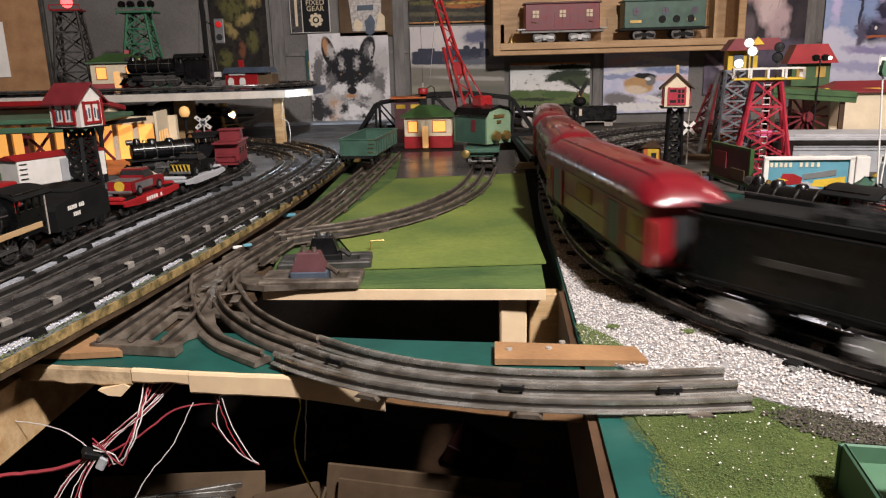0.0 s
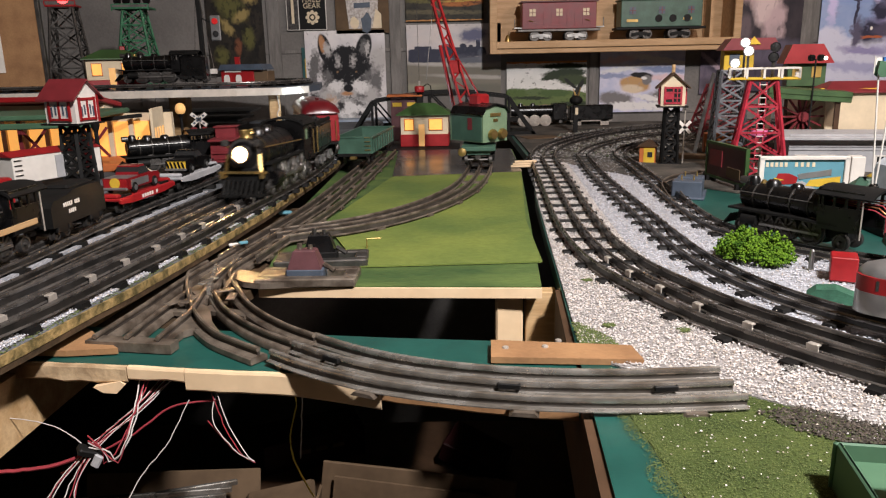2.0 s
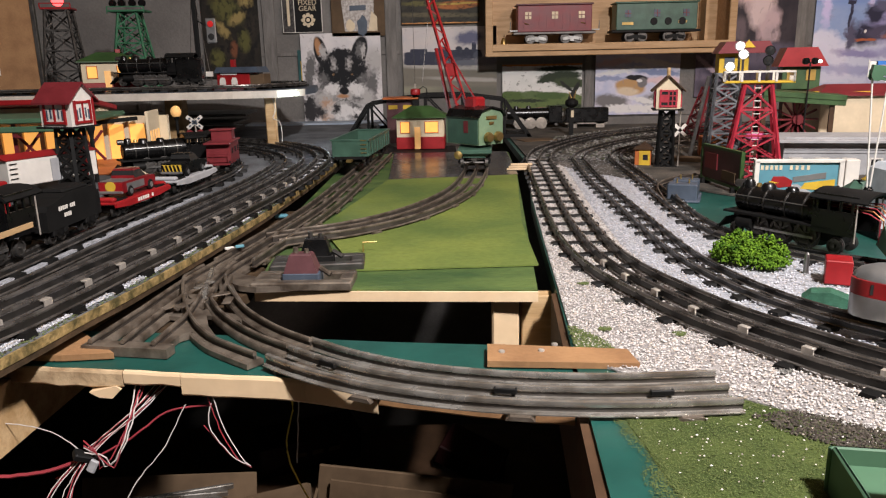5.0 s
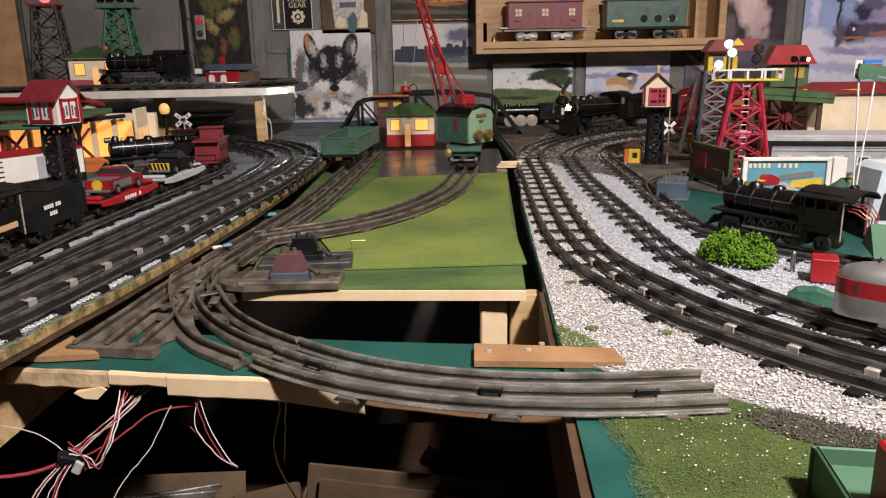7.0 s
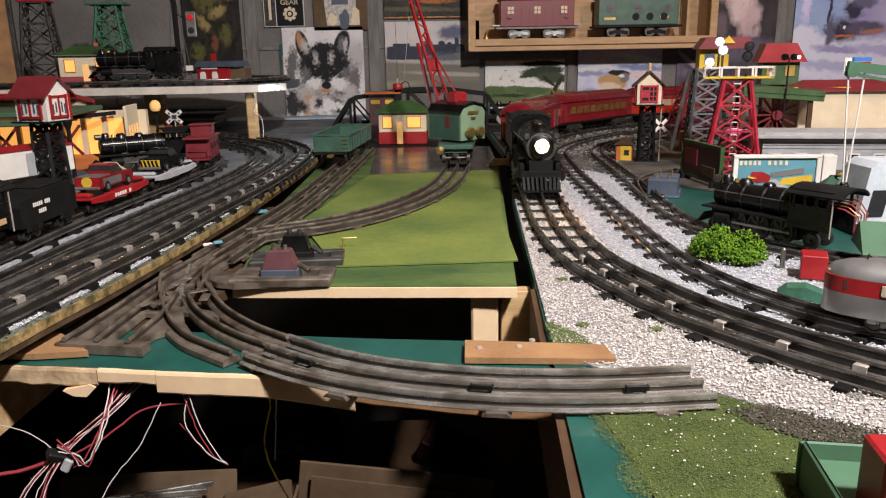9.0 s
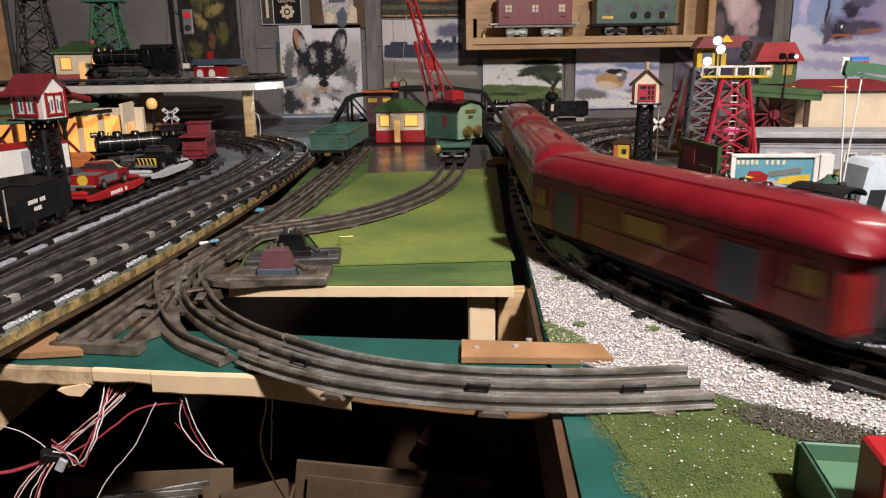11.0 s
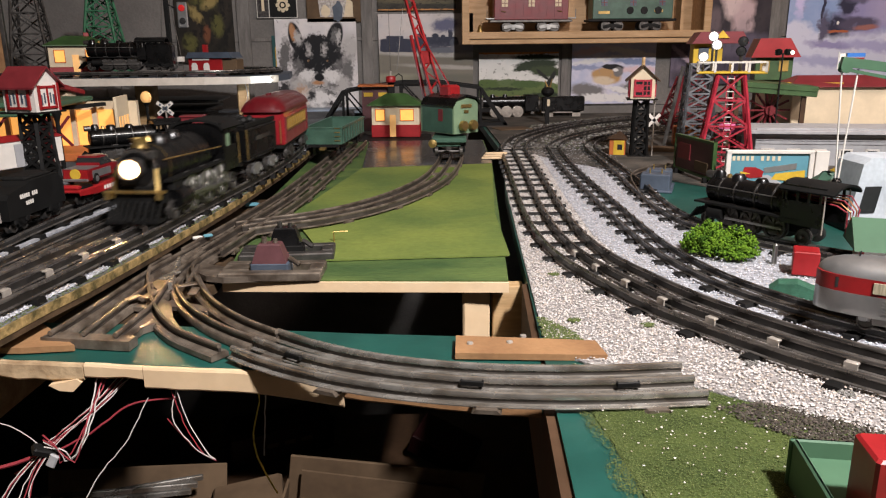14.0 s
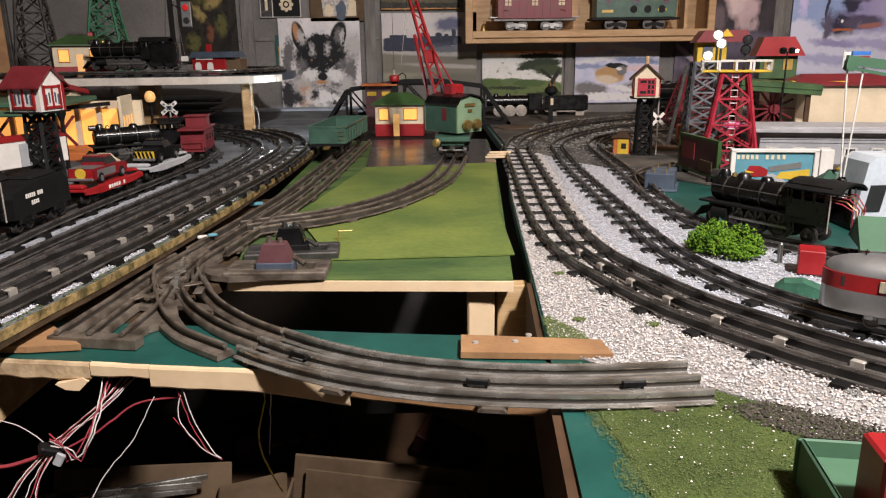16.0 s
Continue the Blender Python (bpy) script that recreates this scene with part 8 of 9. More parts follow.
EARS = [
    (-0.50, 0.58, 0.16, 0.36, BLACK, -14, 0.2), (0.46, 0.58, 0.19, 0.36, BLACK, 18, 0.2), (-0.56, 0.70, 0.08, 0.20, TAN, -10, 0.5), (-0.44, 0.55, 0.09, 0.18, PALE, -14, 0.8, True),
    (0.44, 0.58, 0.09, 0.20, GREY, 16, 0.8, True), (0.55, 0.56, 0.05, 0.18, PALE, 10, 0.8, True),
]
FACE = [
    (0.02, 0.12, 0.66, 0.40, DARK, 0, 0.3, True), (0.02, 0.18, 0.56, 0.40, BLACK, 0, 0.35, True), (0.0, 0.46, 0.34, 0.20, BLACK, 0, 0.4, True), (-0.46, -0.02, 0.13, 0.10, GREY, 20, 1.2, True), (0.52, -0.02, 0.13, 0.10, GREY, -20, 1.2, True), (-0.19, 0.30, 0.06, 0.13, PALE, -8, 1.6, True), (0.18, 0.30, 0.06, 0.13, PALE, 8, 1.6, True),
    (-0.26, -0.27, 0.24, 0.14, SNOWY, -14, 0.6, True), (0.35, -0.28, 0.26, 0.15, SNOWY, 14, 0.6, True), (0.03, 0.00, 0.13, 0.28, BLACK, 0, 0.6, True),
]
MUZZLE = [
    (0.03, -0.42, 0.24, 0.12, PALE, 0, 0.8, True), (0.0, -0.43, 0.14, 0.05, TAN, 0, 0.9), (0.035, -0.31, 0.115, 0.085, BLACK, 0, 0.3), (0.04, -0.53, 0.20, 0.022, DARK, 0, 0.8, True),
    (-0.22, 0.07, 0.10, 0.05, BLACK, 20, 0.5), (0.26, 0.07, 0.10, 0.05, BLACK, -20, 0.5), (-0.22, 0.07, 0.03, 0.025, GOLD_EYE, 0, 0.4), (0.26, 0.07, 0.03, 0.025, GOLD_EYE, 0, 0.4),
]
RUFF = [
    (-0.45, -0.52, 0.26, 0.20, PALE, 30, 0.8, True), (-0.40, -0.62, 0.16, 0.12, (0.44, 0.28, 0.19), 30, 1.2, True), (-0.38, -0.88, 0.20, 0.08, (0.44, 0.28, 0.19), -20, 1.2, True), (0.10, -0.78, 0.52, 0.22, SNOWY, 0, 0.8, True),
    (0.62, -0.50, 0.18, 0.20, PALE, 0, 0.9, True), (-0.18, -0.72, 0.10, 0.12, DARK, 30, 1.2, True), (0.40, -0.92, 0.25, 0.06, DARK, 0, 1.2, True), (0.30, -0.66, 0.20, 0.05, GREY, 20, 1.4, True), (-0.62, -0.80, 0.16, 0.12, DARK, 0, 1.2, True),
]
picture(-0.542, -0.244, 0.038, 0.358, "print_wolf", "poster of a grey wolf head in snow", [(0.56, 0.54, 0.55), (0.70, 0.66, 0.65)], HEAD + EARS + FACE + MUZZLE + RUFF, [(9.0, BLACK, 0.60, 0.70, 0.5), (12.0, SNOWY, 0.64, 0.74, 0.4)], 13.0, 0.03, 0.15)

# black poster with white words and a gear
g = poster(-0.602, -0.455, 0.362, 0.50, "white_paint", "black and white poster with a gear ornament")
ink(g, [(-0.071, -0.067), (-0.030, -0.067), (-0.030, 0.067), (-0.071, 0.067)], "fur_mid")
ink(g, [(-0.027, -0.067), (0.071, -0.067), (0.071, 0.067), (-0.027, 0.067)], "black_matte")
ink(g, [(-0.055, -0.045), (-0.045, -0.045), (-0.045, 0.05), (-0.055, 0.05)], "cream")
for k in range(8):
    a = k * math.pi / 4
    ink(g, blob(0.022 + 0.019 * math.cos(a), -0.025 + 0.019 * math.sin(a), 0.007, 0.007, 10), "cream")
ink(g, blob(0.022, -0.025, 0.019, 0.019, 18), "cream")
ink(g, blob(0.022, -0.025, 0.012, 0.012, 16), "black_matte")
ink(g, blob(0.022, -0.025, 0.007, 0.007, 12), "cream")


def words(t, text, size, x, z, material):
    data = bpy.data.curves.new("lettering", "FONT")
    data.body, data.size, data.align_x, data.extrude = text, size, "CENTER", 0.0002
    data.materials.append(M[material])
    ob = new("lettering", data)
    ob.parent = t
    ob.matrix_basis = Matrix.Translation((x, -0.0011 - 0.00035 * (t["layer"] + 1), z)) @ pose(0, 0, 0, 90, 0, 0)
    return ob


words(g, "FIXED", 0.026, 0.022, 0.028, "cream")
words(g, "GEAR", 0.026, 0.022, 0.007, "cream")
b = poster(-0.421, -0.225, 0.346, 0.50, "card", "brown poster with pale cartoon shapes")
ink(b, [(-0.05, -0.06), (0.055, -0.06), (0.06, 0.06), (-0.06, 0.05)], "fur_white")
ink(b, blob(-0.03, -0.04, 0.016, 0.022, 16, 0.1, 2), "cream")
ink(b, blob(0.015, -0.04, 0.02, 0.035, 16, 0.2, 3), "slate")
ink(b, [(0.035, -0.06), (0.07, -0.06), (0.07, -0.01), (0.05, 0.01)], "cream")
ink(b, [(-0.03, 0.012), (0.03, 0.014), (0.03, 0.032), (-0.03, 0.03)], "slate")
bt_ = poster(-0.556, -0.500, 0.160, 0.300, "paper_teal", "small teal poster with two amber bottles", y=WALL - 0.009)
ink(bt_, [(-0.018, -0.05), (-0.002, -0.05), (-0.002, 0.03), (-0.018, 0.03)], "yellow")
ink(bt_, [(0.004, -0.05), (0.020, -0.05), (0.020, 0.02), (0.015, 0.05), (0.009, 0.05), (0.004, 0.02)], "orange")
ink(bt_, blob(0.012, -0.02, 0.007, 0.012, 14), "white_paint")
OLIVE, GOLD = (0.10, 0.095, 0.03), (0.28, 0.21, 0.08)
picture(-0.900, -0.690, 0.205, 0.52, "print_foliage", "dark brown poster of foliage and a lamp", [(0.012, 0.011, 0.009), (0.030, 0.024, 0.018)], [
    (-0.10, 0.55, 0.55, 0.28, OLIVE, 20, 0.8, True), (0.25, 0.35, 0.30, 0.12, GOLD, -20, 0.9, True), (-0.30, 0.10, 0.30, 0.12, GOLD, 35, 0.9, True), (0.45, -0.15, 0.20, 0.25, OLIVE, 0, 0.9, True),
    (0.05, -0.35, 0.12, 0.20, (0.16, 0.06, 0.03), 10, 0.7), (0.60, 0.75, 0.25, 0.15, GOLD, 0, 0.9, True), (-0.55, -0.55, 0.25, 0.2, OLIVE, 0, 0.9, True)], [(5.0, (0.006, 0.006, 0.006), 0.50, 0.62, 0.8)], 8.0, 0.08)
ENGINE, MIST = (0.030, 0.033, 0.055), (0.50, 0.47, 0.47)
picture(-0.163, 0.186, 0.119, 0.372, "print_engine", "grey blue poster of an old locomotive", [(0.46, 0.44, 0.45), (0.56, 0.50, 0.47)], [
    (0.0, -0.62, 1.6, 0.60, (0.17, 0.155, 0.125), 0, 0.4, False, True), (0.2, -0.12, 1.5, 0.10, (0.36, 0.34, 0.31), 3, 0.7), (0.4, -0.50, 0.9, 0.06, (0.33, 0.31, 0.28), 4, 0.9), (-0.6, -0.80, 0.7, 0.12, (0.24, 0.23, 0.17), 3, 0.9), (0.5, -0.85, 0.8, 0.14, (0.13, 0.125, 0.10), 0, 0.9),
    (-0.58, 0.12, 0.40, 0.19, ENGINE, 1, 0.5, False, True), (0.28, 0.22, 0.40, 0.13, ENGINE, 0, 0.6, False, True), (0.25, 0.02, 0.45, 0.12, (0.06, 0.06, 0.085), 0, 1.0, True), (-0.66, 0.33, 0.18, 0.06, ENGINE, 0, 0.5, False, True), (-0.12, 0.24, 0.13, 0.20, ENGINE, 0, 0.4, False, True), (0.52, 0.42, 0.045, 0.14, ENGINE, 0, 0.5, False, True), (0.20, 0.38, 0.07, 0.07, ENGINE, 0, 0.5), (0.36, 0.36, 0.05, 0.05, ENGINE, 0, 0.5),
    (0.42, 0.68, 0.28, 0.18, (0.12, 0.12, 0.19), -12, 0.8, True), (0.60, 0.18, 0.10, 0.12, (0.07, 0.075, 0.10), 0, 0.4), (0.45, -0.02, 0.4, 0.08, (0.12, 0.125, 0.15), 0, 0.6), (0.82, 0.02, 0.25, 0.14, (0.20, 0.19, 0.21), 0, 0.8)], [(9.0, (0.10, 0.10, 0.11), 0.58, 0.75, 0.4)], 12.0, 0.02)
picture(-0.163, 0.123, 0.384, 0.52, "print_dusk", "dark poster of an orange train at dusk", [(0.016, 0.015, 0.012), (0.045, 0.040, 0.028)], [
    (0.45, -0.05, 0.60, 0.22, (0.32, 0.11, 0.03), -4, 0.4), (0.45, 0.02, 0.55, 0.05, (0.42, 0.28, 0.06), -4, 0.5), (-0.5, 0.05, 0.5, 0.12, (0.10, 0.09, 0.03), 0, 0.9, True), (0.0, -0.55, 1.2, 0.12, (0.10, 0.085, 0.05), 3, 0.9), (0.0, -0.97, 1.2, 0.05, (0.42, 0.20, 0.07), 0, 0.2)], [(7.0, BLACK, 0.52, 0.66, 0.7)])
LEAF, LEAF_LIT, BRANCH = (0.020, 0.030, 0.014), (0.10, 0.14, 0.045), (0.014, 0.014, 0.012)
picture(0.208, 0.506, 0.060, 0.232, "print_trees", "landscape print of trees with an orange top edge", [(0.58, 0.58, 0.55), (0.68, 0.66, 0.63)], [
    (0.0, -0.62, 1.5, 0.42, LEAF_LIT, 2, 0.2, True), (-0.75, -0.30, 0.35, 0.18, (0.07, 0.11, 0.03), 0, 0.4, True), (-0.25, -0.28, 0.28, 0.15, (0.09, 0.13, 0.05), 0, 0.4, True), (0.2, -0.35, 0.4, 0.16, (0.06, 0.10, 0.03), 0, 0.4, True), (-0.4, -0.55, 0.5, 0.07, LEAF, 2, 0.8, True),
    (0.45, 0.45, 0.55, 0.22, LEAF, -8, 0.35, True), (0.70, 0.18, 0.42, 0.24, (0.035, 0.05, 0.02), 10, 0.4, True), (0.10, 0.30, 0.25, 0.10, LEAF, -16, 0.5, True), (0.45, 0.78, 0.6, 0.13, LEAF, 0, 0.5, True), (0.78, -0.30, 0.07, 0.55, BRANCH, 16, 0.3), (0.62, 0.02, 0.05, 0.30, BRANCH, -35, 0.4),
    (-0.1, -0.93, 0.9, 0.07, (0.24, 0.13, 0.08), 0, 0.7, True), (0.7, -0.85, 0.5, 0.12, LEAF, 0, 0.6, True), (0.0, 0.98, 1.6, 0.06, (0.55, 0.19, 0.05), 0, 0.1)], [(9.0, LEAF, 0.60, 0.68, 0.75)], 16.0, 0.045)
SNOW_BLUE, ROSE, ROCK = (0.36, 0.40, 0.58), (0.62, 0.46, 0.48), (0.16, 0.15, 0.15)
picture(0.556, 0.871, 0.040, 0.262, "print_bird", "winter poster of a chickadee on a rock", [(0.40, 0.43, 0.58), (0.62, 0.58, 0.66)], [
    (-0.5, 0.75, 0.6, 0.10, ROSE, -12, 0.8, True), (0.4, 0.70, 0.7, 0.10, SNOWY, 14, 0.7, True), (-0.3, 0.45, 0.7, 0.09, SNOWY, -10, 0.7, True), (0.5, 0.38, 0.6, 0.10, (0.20, 0.24, 0.38), 8, 0.7, True), (-0.7, 0.20, 0.4, 0.08, (0.24, 0.27, 0.40), 0, 0.7, True), (0.6, 0.12, 0.5, 0.10, ROSE, 0, 0.8, True),
    (-0.62, -0.55, 0.42, 0.22, ROCK, 10, 0.6, True), (0.62, -0.50, 0.45, 0.26, ROCK, -8, 0.6, True), (-0.16, -0.08, 0.36, 0.26, (0.42, 0.25, 0.11), 18, 0.3), (-0.22, -0.22, 0.26, 0.14, (0.60, 0.48, 0.34), 10, 0.5), (-0.02, 0.22, 0.26, 0.10, BLACK, 6, 0.3), (0.12, 0.06, 0.12, 0.16, ROCK, 0, 0.4), (0.05, 0.12, 0.07, 0.05, SNOWY, 0, 0.5),
    (-0.30, -0.80, 0.60, 0.14, SNOWY, 0, 0.5, True), (0.50, -0.82, 0.60, 0.14, SNOWY, 0, 0.5, True), (0.20, -0.55, 0.35, 0.09, SNOWY, 14, 0.6, True)], [(8.0, (0.20, 0.20, 0.26), 0.60, 0.72, 0.5)], 9.0, 0.05)
NIGHT, STEAM = (0.022, 0.018, 0.024), (0.52, 0.38, 0.37)
picture(1.053, 1.290, 0.107, 0.53, "print_steam", "dark poster of steam rising from a locomotive", [NIGHT, (0.045, 0.036, 0.042)], [
    (-0.45, 0.75, 0.55, 0.30, STEAM, 10, 0.7, True), (-0.10, 0.45, 0.42, 0.30, (0.58, 0.45, 0.44), -25, 0.6, True), (0.15, 0.18, 0.38, 0.22, (0.48, 0.35, 0.36), -30, 0.7, True), (0.25, 0.02, 0.25, 0.14, (0.40, 0.30, 0.31), 0, 0.8, True), (-0.75, 0.10, 0.25, 0.20, (0.12, 0.09, 0.10), 0, 0.8),
    (0.0, -0.35, 1.2, 0.25, (0.10, 0.085, 0.12), 0, 0.6), (0.0, -0.75, 1.2, 0.25, (0.06, 0.05, 0.075), 0, 0.6)], [(5.0, NIGHT, 0.56, 0.70, 0.5)], 6.0, 0.06)
LILAC, ICE, SOOT = (0.30, 0.27, 0.46), (0.62, 0.62, 0.74), (0.035, 0.033, 0.060)
picture(1.356, 1.90, 0.130, 0.53, "print_winter", "pale blue poster of a steam train in snow", [(0.25, 0.34, 0.56), (0.36, 0.42, 0.62)], [
    (-0.3, 0.70, 0.9, 0.25, (0.20, 0.30, 0.58), 0, 0.9), (-0.85, 0.55, 0.06, 0.45, (0.58, 0.52, 0.76), 0, 0.9, True), (-0.25, 0.60, 0.05, 0.40, (0.58, 0.52, 0.76), 0, 0.9, True), (0.45, 0.55, 0.30, 0.40, (0.44, 0.36, 0.60), 0, 0.9, True), (0.0, -0.60, 1.5, 0.45, ICE, 0, 0.3, True), (-0.85, -0.20, 0.22, 0.22, ICE, 0, 0.5, True),
    (0.10, 0.10, 0.42, 0.34, LILAC, -12, 0.6, True), (0.45, 0.20, 0.35, 0.28, (0.38, 0.33, 0.50), 0, 0.7, True), (-0.20, 0.30, 0.13, 0.17, SOOT, -10, 0.6, True), (-0.05, 0.42, 0.16, 0.10, (0.12, 0.11, 0.18), 0, 0.8, True), (-0.31, -0.08, 0.19, 0.20, SOOT, 0, 0.9, True), (-0.02, -0.04, 0.28, 0.12, (0.09, 0.075, 0.12), -4, 0.6),
    (-0.30, -0.17, 0.16, 0.025, (0.42, 0.12, 0.05), 0, 0.9, False, True), (0.10, -0.10, 0.16, 0.045, (0.34, 0.14, 0.12), -4, 0.7), (-0.31, -0.02, 0.022, 0.03, (0.8, 0.75, 0.7), 0, 0.5), (-0.52, 0.18, 0.018, 0.34, SOOT, 0, 0.8, False, True), (-0.52, 0.50, 0.055, 0.04, SOOT, 0, 0.8, False, True), (-0.50, -0.10, 0.07, 0.28, (0.10, 0.09, 0.14), 0, 0.7, True),
    (-0.35, -0.42, 0.35, 0.07, LILAC, 6, 0.8, True), (0.3, -0.45, 0.5, 0.10, (0.40, 0.38, 0.58), 8, 0.8, True), (-0.2, -0.75, 0.8, 0.10, (0.40, 0.40, 0.58), 8, 0.8, True)], [(7.0, (0.26, 0.25, 0.40), 0.58, 0.74, 0.5)], 8.0, 0.05)
picture(0.93, 1.06, 0.10, 0.255, "print_violet", "dark violet poster below the display case", [(0.085, 0.07, 0.10), (0.16, 0.13, 0.17)], [
    (0.2, 0.25, 0.7, 0.35, (0.045, 0.036, 0.055), 20, 0.7, True), (-0.3, 0.45, 0.9, 0.12, (0.34, 0.26, 0.30), 35, 0.9, True), (0.0, -0.6, 1.0, 0.4, (0.055, 0.045, 0.06), 0, 0.7, True)], y=WALL - 0.008)
# wooden display case on the wall
dc = thing("display_case", pose(0, 0, 0), "pine wall display case holding two toy trains", "display case")
x0, x1, y0 = 0.151, 1.002, 2.70
part("bottom_board", Shape().box((x0 + x1) / 2, (y0 + WALL) / 2, 0.296, x1 - x0, WALL - y0, 0.012, 0.001), "case_wood", dc)
part("front_rail", Shape().box((x0 + x1) / 2, y0 - 0.006, 0.290, x1 - x0 - 0.02, 0.012, 0.024, 0.002), "case_wood", dc)
part("front_lip", Shape().box((x0 + x1) / 2, y0 + 0.002, 0.268, x1 - x0, 0.016, 0.016, 0.002), "case_wood", dc)
for x in (x0, x1):
    part("side_board", Shape().box(x, (y0 + WALL) / 2, 0.47, 0.014, WALL - y0, 0.42, 0.001), "case_wood", dc)
    part("stile", Shape().box(x, y0 - 0.005, 0.47, 0.026, 0.012, 0.42, 0.002), "case_wood", dc)
part("back_panel", Shape().box((x0 + x1) / 2, WALL - 0.010, 0.48, x1 - x0 - 0.014, 0.008, 0.36), "case_wood", dc)
part("inner_upright", Shape().box(0.93, 2.78, 0.48, 0.010, 0.06, 0.36), "case_wood", dc)
part("top_board", Shape().box((x0 + x1) / 2, (y0 + WALL) / 2, 0.685, x1 - x0, WALL - y0, 0.012), "case_wood", dc)


def shelf_train(name, m, material, label, L, loco):
    t = thing(name, m, label, "toy train")
    part("body", Shape().box(0, 0, 0.085, L, 0.08, 0.09, 0.002), material, t)
    part("roof", Shape().box(0, 0, 0.133, L + 0.012, 0.088, 0.006, 0.002), "brown_tin" if not loco else "tin_green", t)
    part("frame", Shape().box(0, 0, 0.036, L + 0.03, 0.082, 0.008, 0.001), "steel_dull" if not loco else "black_matte", t)
    for k in range(3):
        x = -L * 0.36 + k * L * 0.36
        w_ = part("window", Shape().box(x, -0.041, 0.096, 0.022, 0.002, 0.024), "cream" if not loco else "slate", t)
        part("window_bar", Shape().box(x, -0.0425, 0.096, 0.002, 0.002, 0.024).box(x, -0.0425, 0.096, 0.022, 0.002, 0.002), "maroon", w_)
    if loco:
        for k in range(3):
            part("porthole", Shape().turn([(0.0005, -0.002), (0.012, -0.002), (0.013, 0.0), (0.0005, 0.001)], "y", (-0.01 + 0.05 * k, -0.041, 0.068), 16), "dark_glass", t)
        part("nameplate", Shape().box(-L * 0.36, -0.0415, 0.062, 0.04, 0.002, 0.009), "brass", t)
        part("nameplate", Shape().box(L * 0.32, -0.0415, 0.066, 0.03, 0.002, 0.008), "brass", t)
    else:
        for x in (-L * 0.38, L * 0.38):
            part("handrail", Shape().rod((x - 0.008, -0.043, 0.07), (x + 0.008, -0.043, 0.066), 0.0014), "brass", t)
        for k in range(9):
            part("panel_strip", Shape().box(-L * 0.42 + k * L * 0.105, -0.0408, 0.075, 0.0015, 0.0015, 0.05), "maroon", t)
        for s in (-1, 1):
            part("end_platform", Shape().box(s * (L / 2 + 0.014), 0, 0.045, 0.028, 0.08, 0.004).rod((s * (L / 2 + 0.026), -0.038, 0.045), (s * (L / 2 + 0.026), -0.038, 0.075), 0.0015), "steel", t)
    for x in (-L * 0.24, L * 0.24):
        truck(t, x, base=0.034, r=0.016, gauge=0.054, frame_mat="steel" if not loco else "black_matte")
    return t


shelf_train("caboose", pose(0.385, 2.765, 0.303), "maroon", "maroon tin caboose with nickel trucks in the case", 0.262, False)
shelf_train("electric_locomotive", pose(0.745, 2.765, 0.303), "tin_green", "dark green tin electric locomotive in the case", 0.285, True)
solid("brass_bell", Shape().turn([(0.012, 0), (0.010, 0.006), (0.007, 0.018), (0.003, 0.024), (0.001, 0.025)], "z", (0, 0, 0), 14), "brass", "small brass bell standing in the case", "bell", m=pose(0.205, 2.745, 0.302), smooth=True)

# black engine and tender along the far wall
fe = thing("steam_engine", pose(0.315, 2.735, 0.004, 0, 0, 182), "dark steam engine standing by the back wall", "locomotive", "parked steam engines")
part("boiler", Shape().turn([(0.002, 0.10), (0.018, 0.10), (0.019, 0.08), (0.020, -0.05), (0.002, -0.05)], "x", (0, 0, 0.054), 20), "black_paint", fe, smooth=True)
part("cab", Shape().box(-0.075, 0, 0.05, 0.05, 0.052, 0.06, 0.003), "black_paint", fe)
part("frame", Shape().box(0.0, 0, 0.026, 0.21, 0.03, 0.014), "black_matte", fe)
for x in (0.055, 0.015, -0.025):
    wheel_set(fe, x, 0.019, 0.032, "clip_steel", True, "driving_axle")
for x in (0.02, 0.065):
    part("dome", Shape().turn([(0.010, 0), (0.008, 0.010), (0.001, 0.012)], "z", (x, 0, 0.070), 14), "black_paint", fe, smooth=True)
te = thing("coal_tender", pose(0.505, 2.735, 0.004), "black tender standing by the back wall", "tender")
part("body", Shape().box(0, 0, 0.046, 0.155, 0.056, 0.052, 0.003), "black_paint", te)
part("underframe", Shape().box(0, 0, 0.018, 0.15, 0.04, 0.008).box(-0.05, 0, 0.01, 0.03, 0.04, 0.02).box(0.05, 0, 0.01, 0.03, 0.04, 0.02), "clip_steel", te)
bk = thing("crossing_signal", pose(0.405, 2.45, 0.003), "black silhouetted crossing bell signal", "signal")
part("post", Shape().box(0, 0, 0.045, 0.014, 0.010, 0.09), "black_matte", bk)
part("signal_head", Shape().ball((0, 0, 0.105), 0.022, 14, 0.7), "black_matte", bk)
part("horn", Shape().rod((0.0, 0, 0.115), (-0.010, 0, 0.142), 0.004, 8, 0.001).rod((0.006, 0, 0.115), (0.014, 0, 0.146), 0.004, 8, 0.001), "brass", bk)
part("tag", Shape().box(0.002, -0.007, 0.070, 0.009, 0.001, 0.022), "cream", bk)

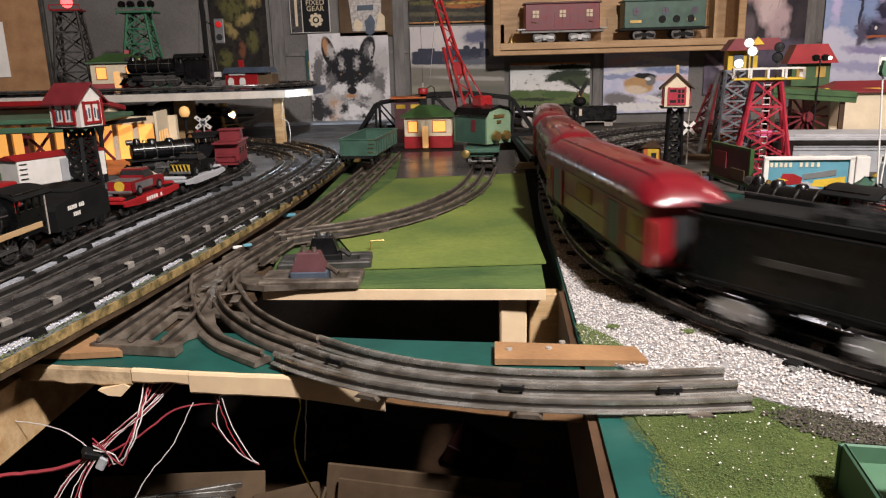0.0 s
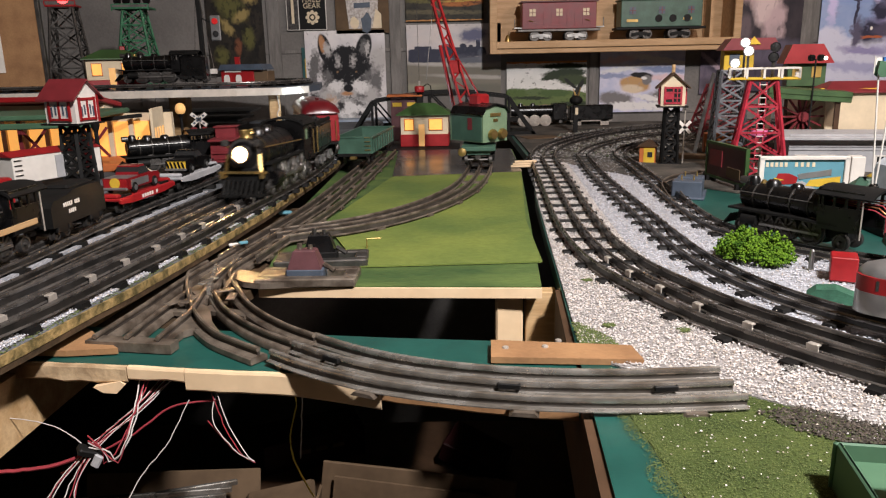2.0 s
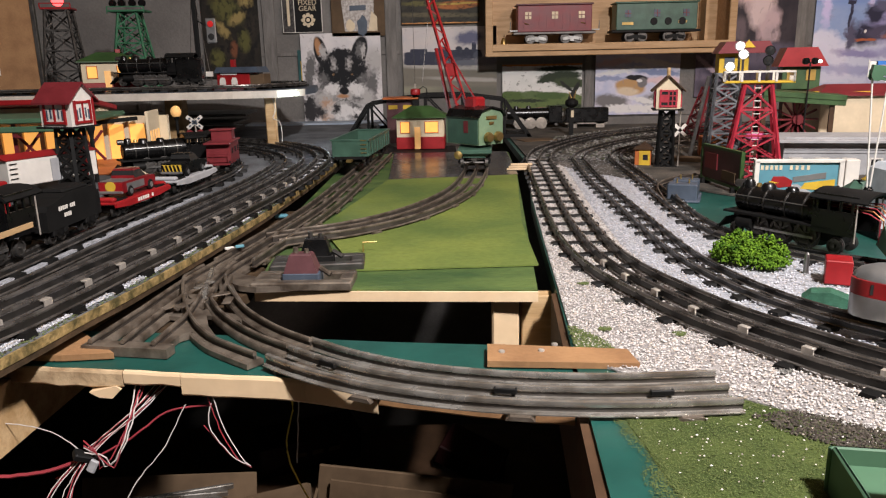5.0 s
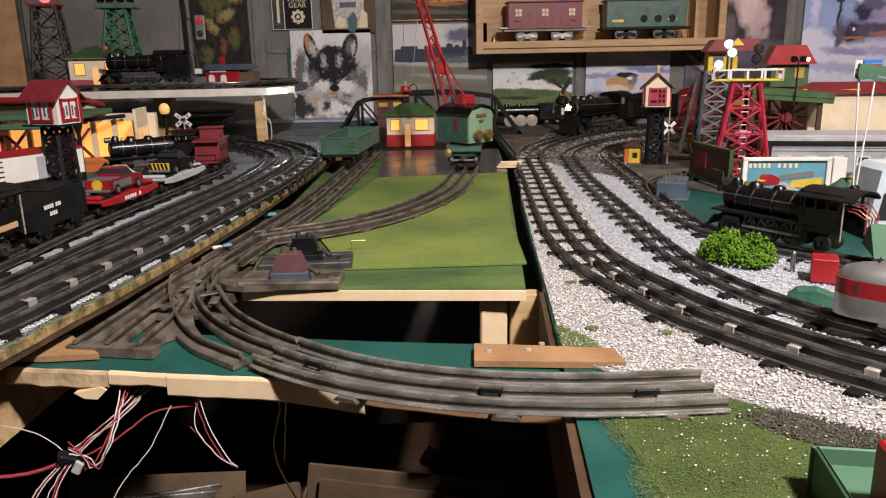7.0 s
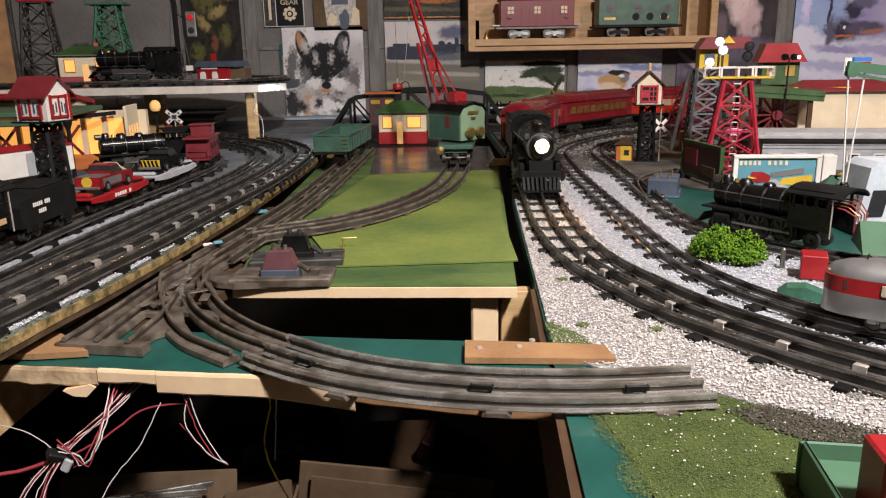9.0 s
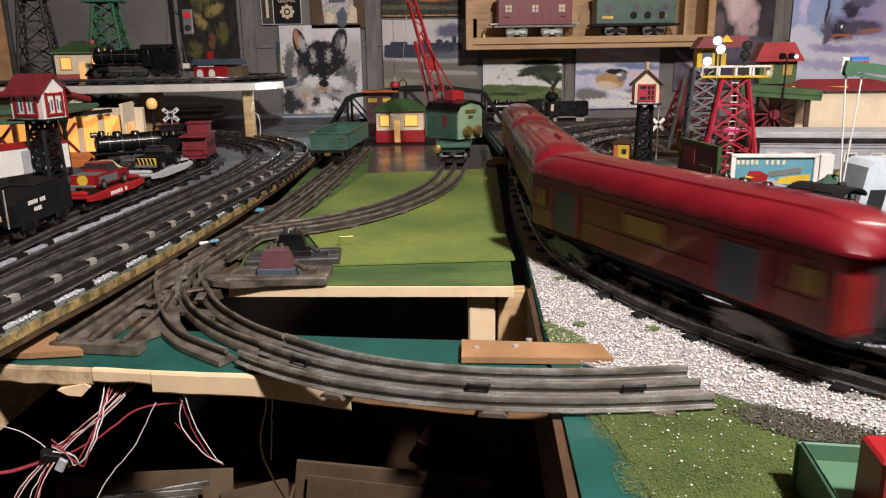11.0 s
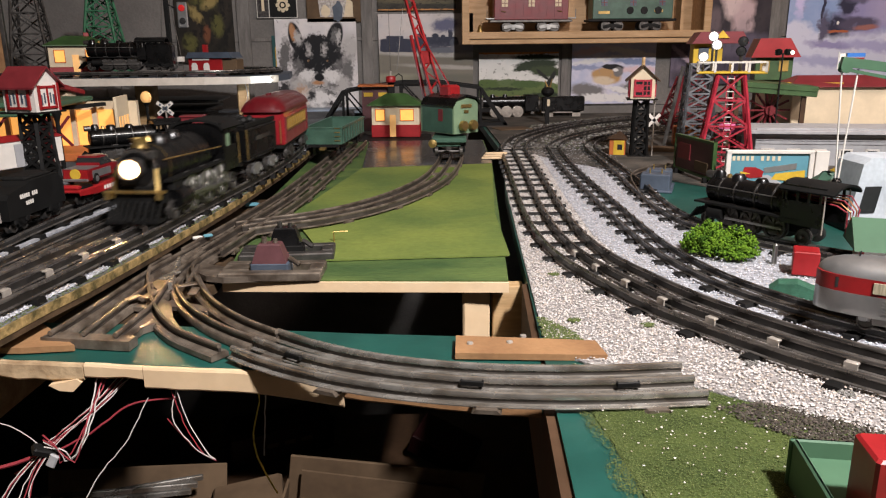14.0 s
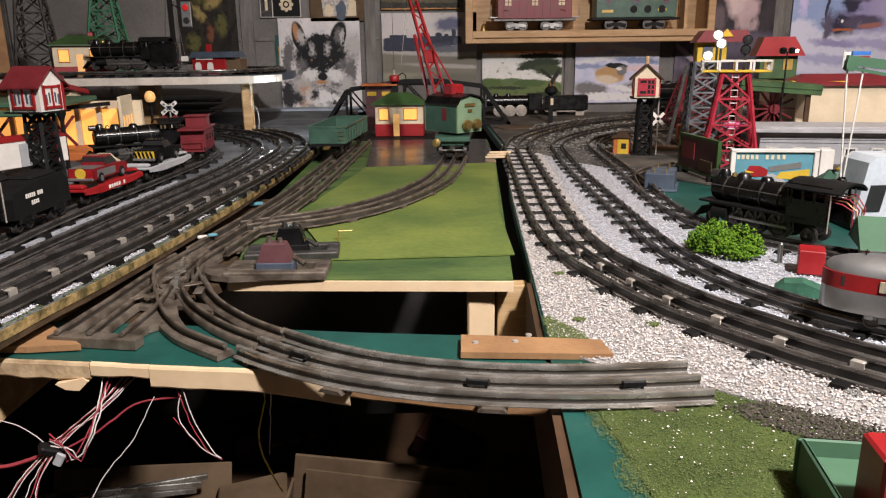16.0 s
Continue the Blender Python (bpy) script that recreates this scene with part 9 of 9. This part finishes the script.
# ---- what moves ----
RIGHT_RUN = [(-0.5, 1.27), (0.0, 1.665), (0.6, 2.14), (1.2, 2.61), (1.8, 3.08), (7.0, R_TOTAL - 0.514), (7.5, R_TOTAL - 0.270), (8.0, R_TOTAL - 0.01), (8.5, R_TOTAL + 0.26), (9.2, R_TOTAL + 0.66), (11.3, R_TOTAL + 2.075), (11.6, R_TOTAL + 2.305), (12.0, R_TOTAL + 2.625), (12.5, R_TOTAL + 3.025), (16.5, R_TOTAL + 6.2)]
LEFT_RUN = [(-0.5, -0.46), (1.5, 0.70), (2.4, 1.24), (3.5, 1.905), (4.2, 2.295), (11.4, 6.43), (12.0, 6.79), (12.5, 7.00), (13.5, 7.54), (14.5, 8.165), (16.5, 9.335)]


def place(line, total, s, z):
    n = len(line) - 1
    k = (s % total) / total * n
    i = int(k) % n
    return line[i].lerp(line[i + 1], k - int(k)) + Vector((0, 0, z))


def run(carried, line, total, z, keys, back, base, step=0.1):
    """A car whose middle runs back metres behind the train's front, on two trucks base metres apart."""
    rows = []
    for k in range(int(16.0 / step) + 1):
        t = k * step
        s = float(np.interp(t, [q[0] for q in keys], [q[1] for q in keys])) - back
        a, b = place(line, total, s + base / 2, z), place(line, total, s - base / 2, z)
        e = a - b
        mid = (a + b) / 2
        rows.append((t, pose(mid.x, mid.y, mid.z, 0, 0, math.degrees(math.atan2(e.y, e.x)))))
    walk(carried, rows)


def roll(wheels, rods, keys, radius, xs, step=1 / 15):
    times = [min(k * step, 16.0) for k in range(int(16.0 / step) + 2)]
    for w, x in zip(wheels, xs):
        walk(w, [(t, pose(x, 0, radius, 0, math.degrees(float(np.interp(t, [q[0] for q in keys], [q[1] for q in keys])) / radius) % 360, 0)) for t in times])
    for r in rods:
        rows = []
        for t in times:
            a = float(np.interp(t, [q[0] for q in keys], [q[1] for q in keys])) / radius
            rows.append((t, pose(-0.5 * radius * math.sin(a), 0, radius - 0.5 * radius * math.cos(a))))
        walk(r, rows)


def motions():
    rz, lz = 0.017, LEFT + 0.017
    for ob, back, base in ((RIGHT_LOCO, 0.15, 0.15), (RIGHT_TENDER, 0.425, 0.12), (RIGHT_BAGGAGE, 0.77, 0.26), (RIGHT_COACH, 1.21, 0.26), (RIGHT_LAST, 1.65, 0.26)):
        run(ob, R_LINE, R_TOTAL, rz, RIGHT_RUN, back, base)
    for ob, back, base in ((LEFT_LOCO, 0.108, 0.13), (LEFT_TENDER, 0.350, 0.085), (LEFT_COACH, 0.618, 0.175)):
        run(ob, L_LINE, L_TOTAL, lz, LEFT_RUN, back, base)
    roll(RIGHT_DRIVERS, RIGHT_RODS, RIGHT_RUN, 0.0235, (0.045, -0.006, -0.057))
    roll(LEFT_DRIVERS, LEFT_RODS, LEFT_RUN, 0.0235, (0.045, -0.006, -0.057))


motions()
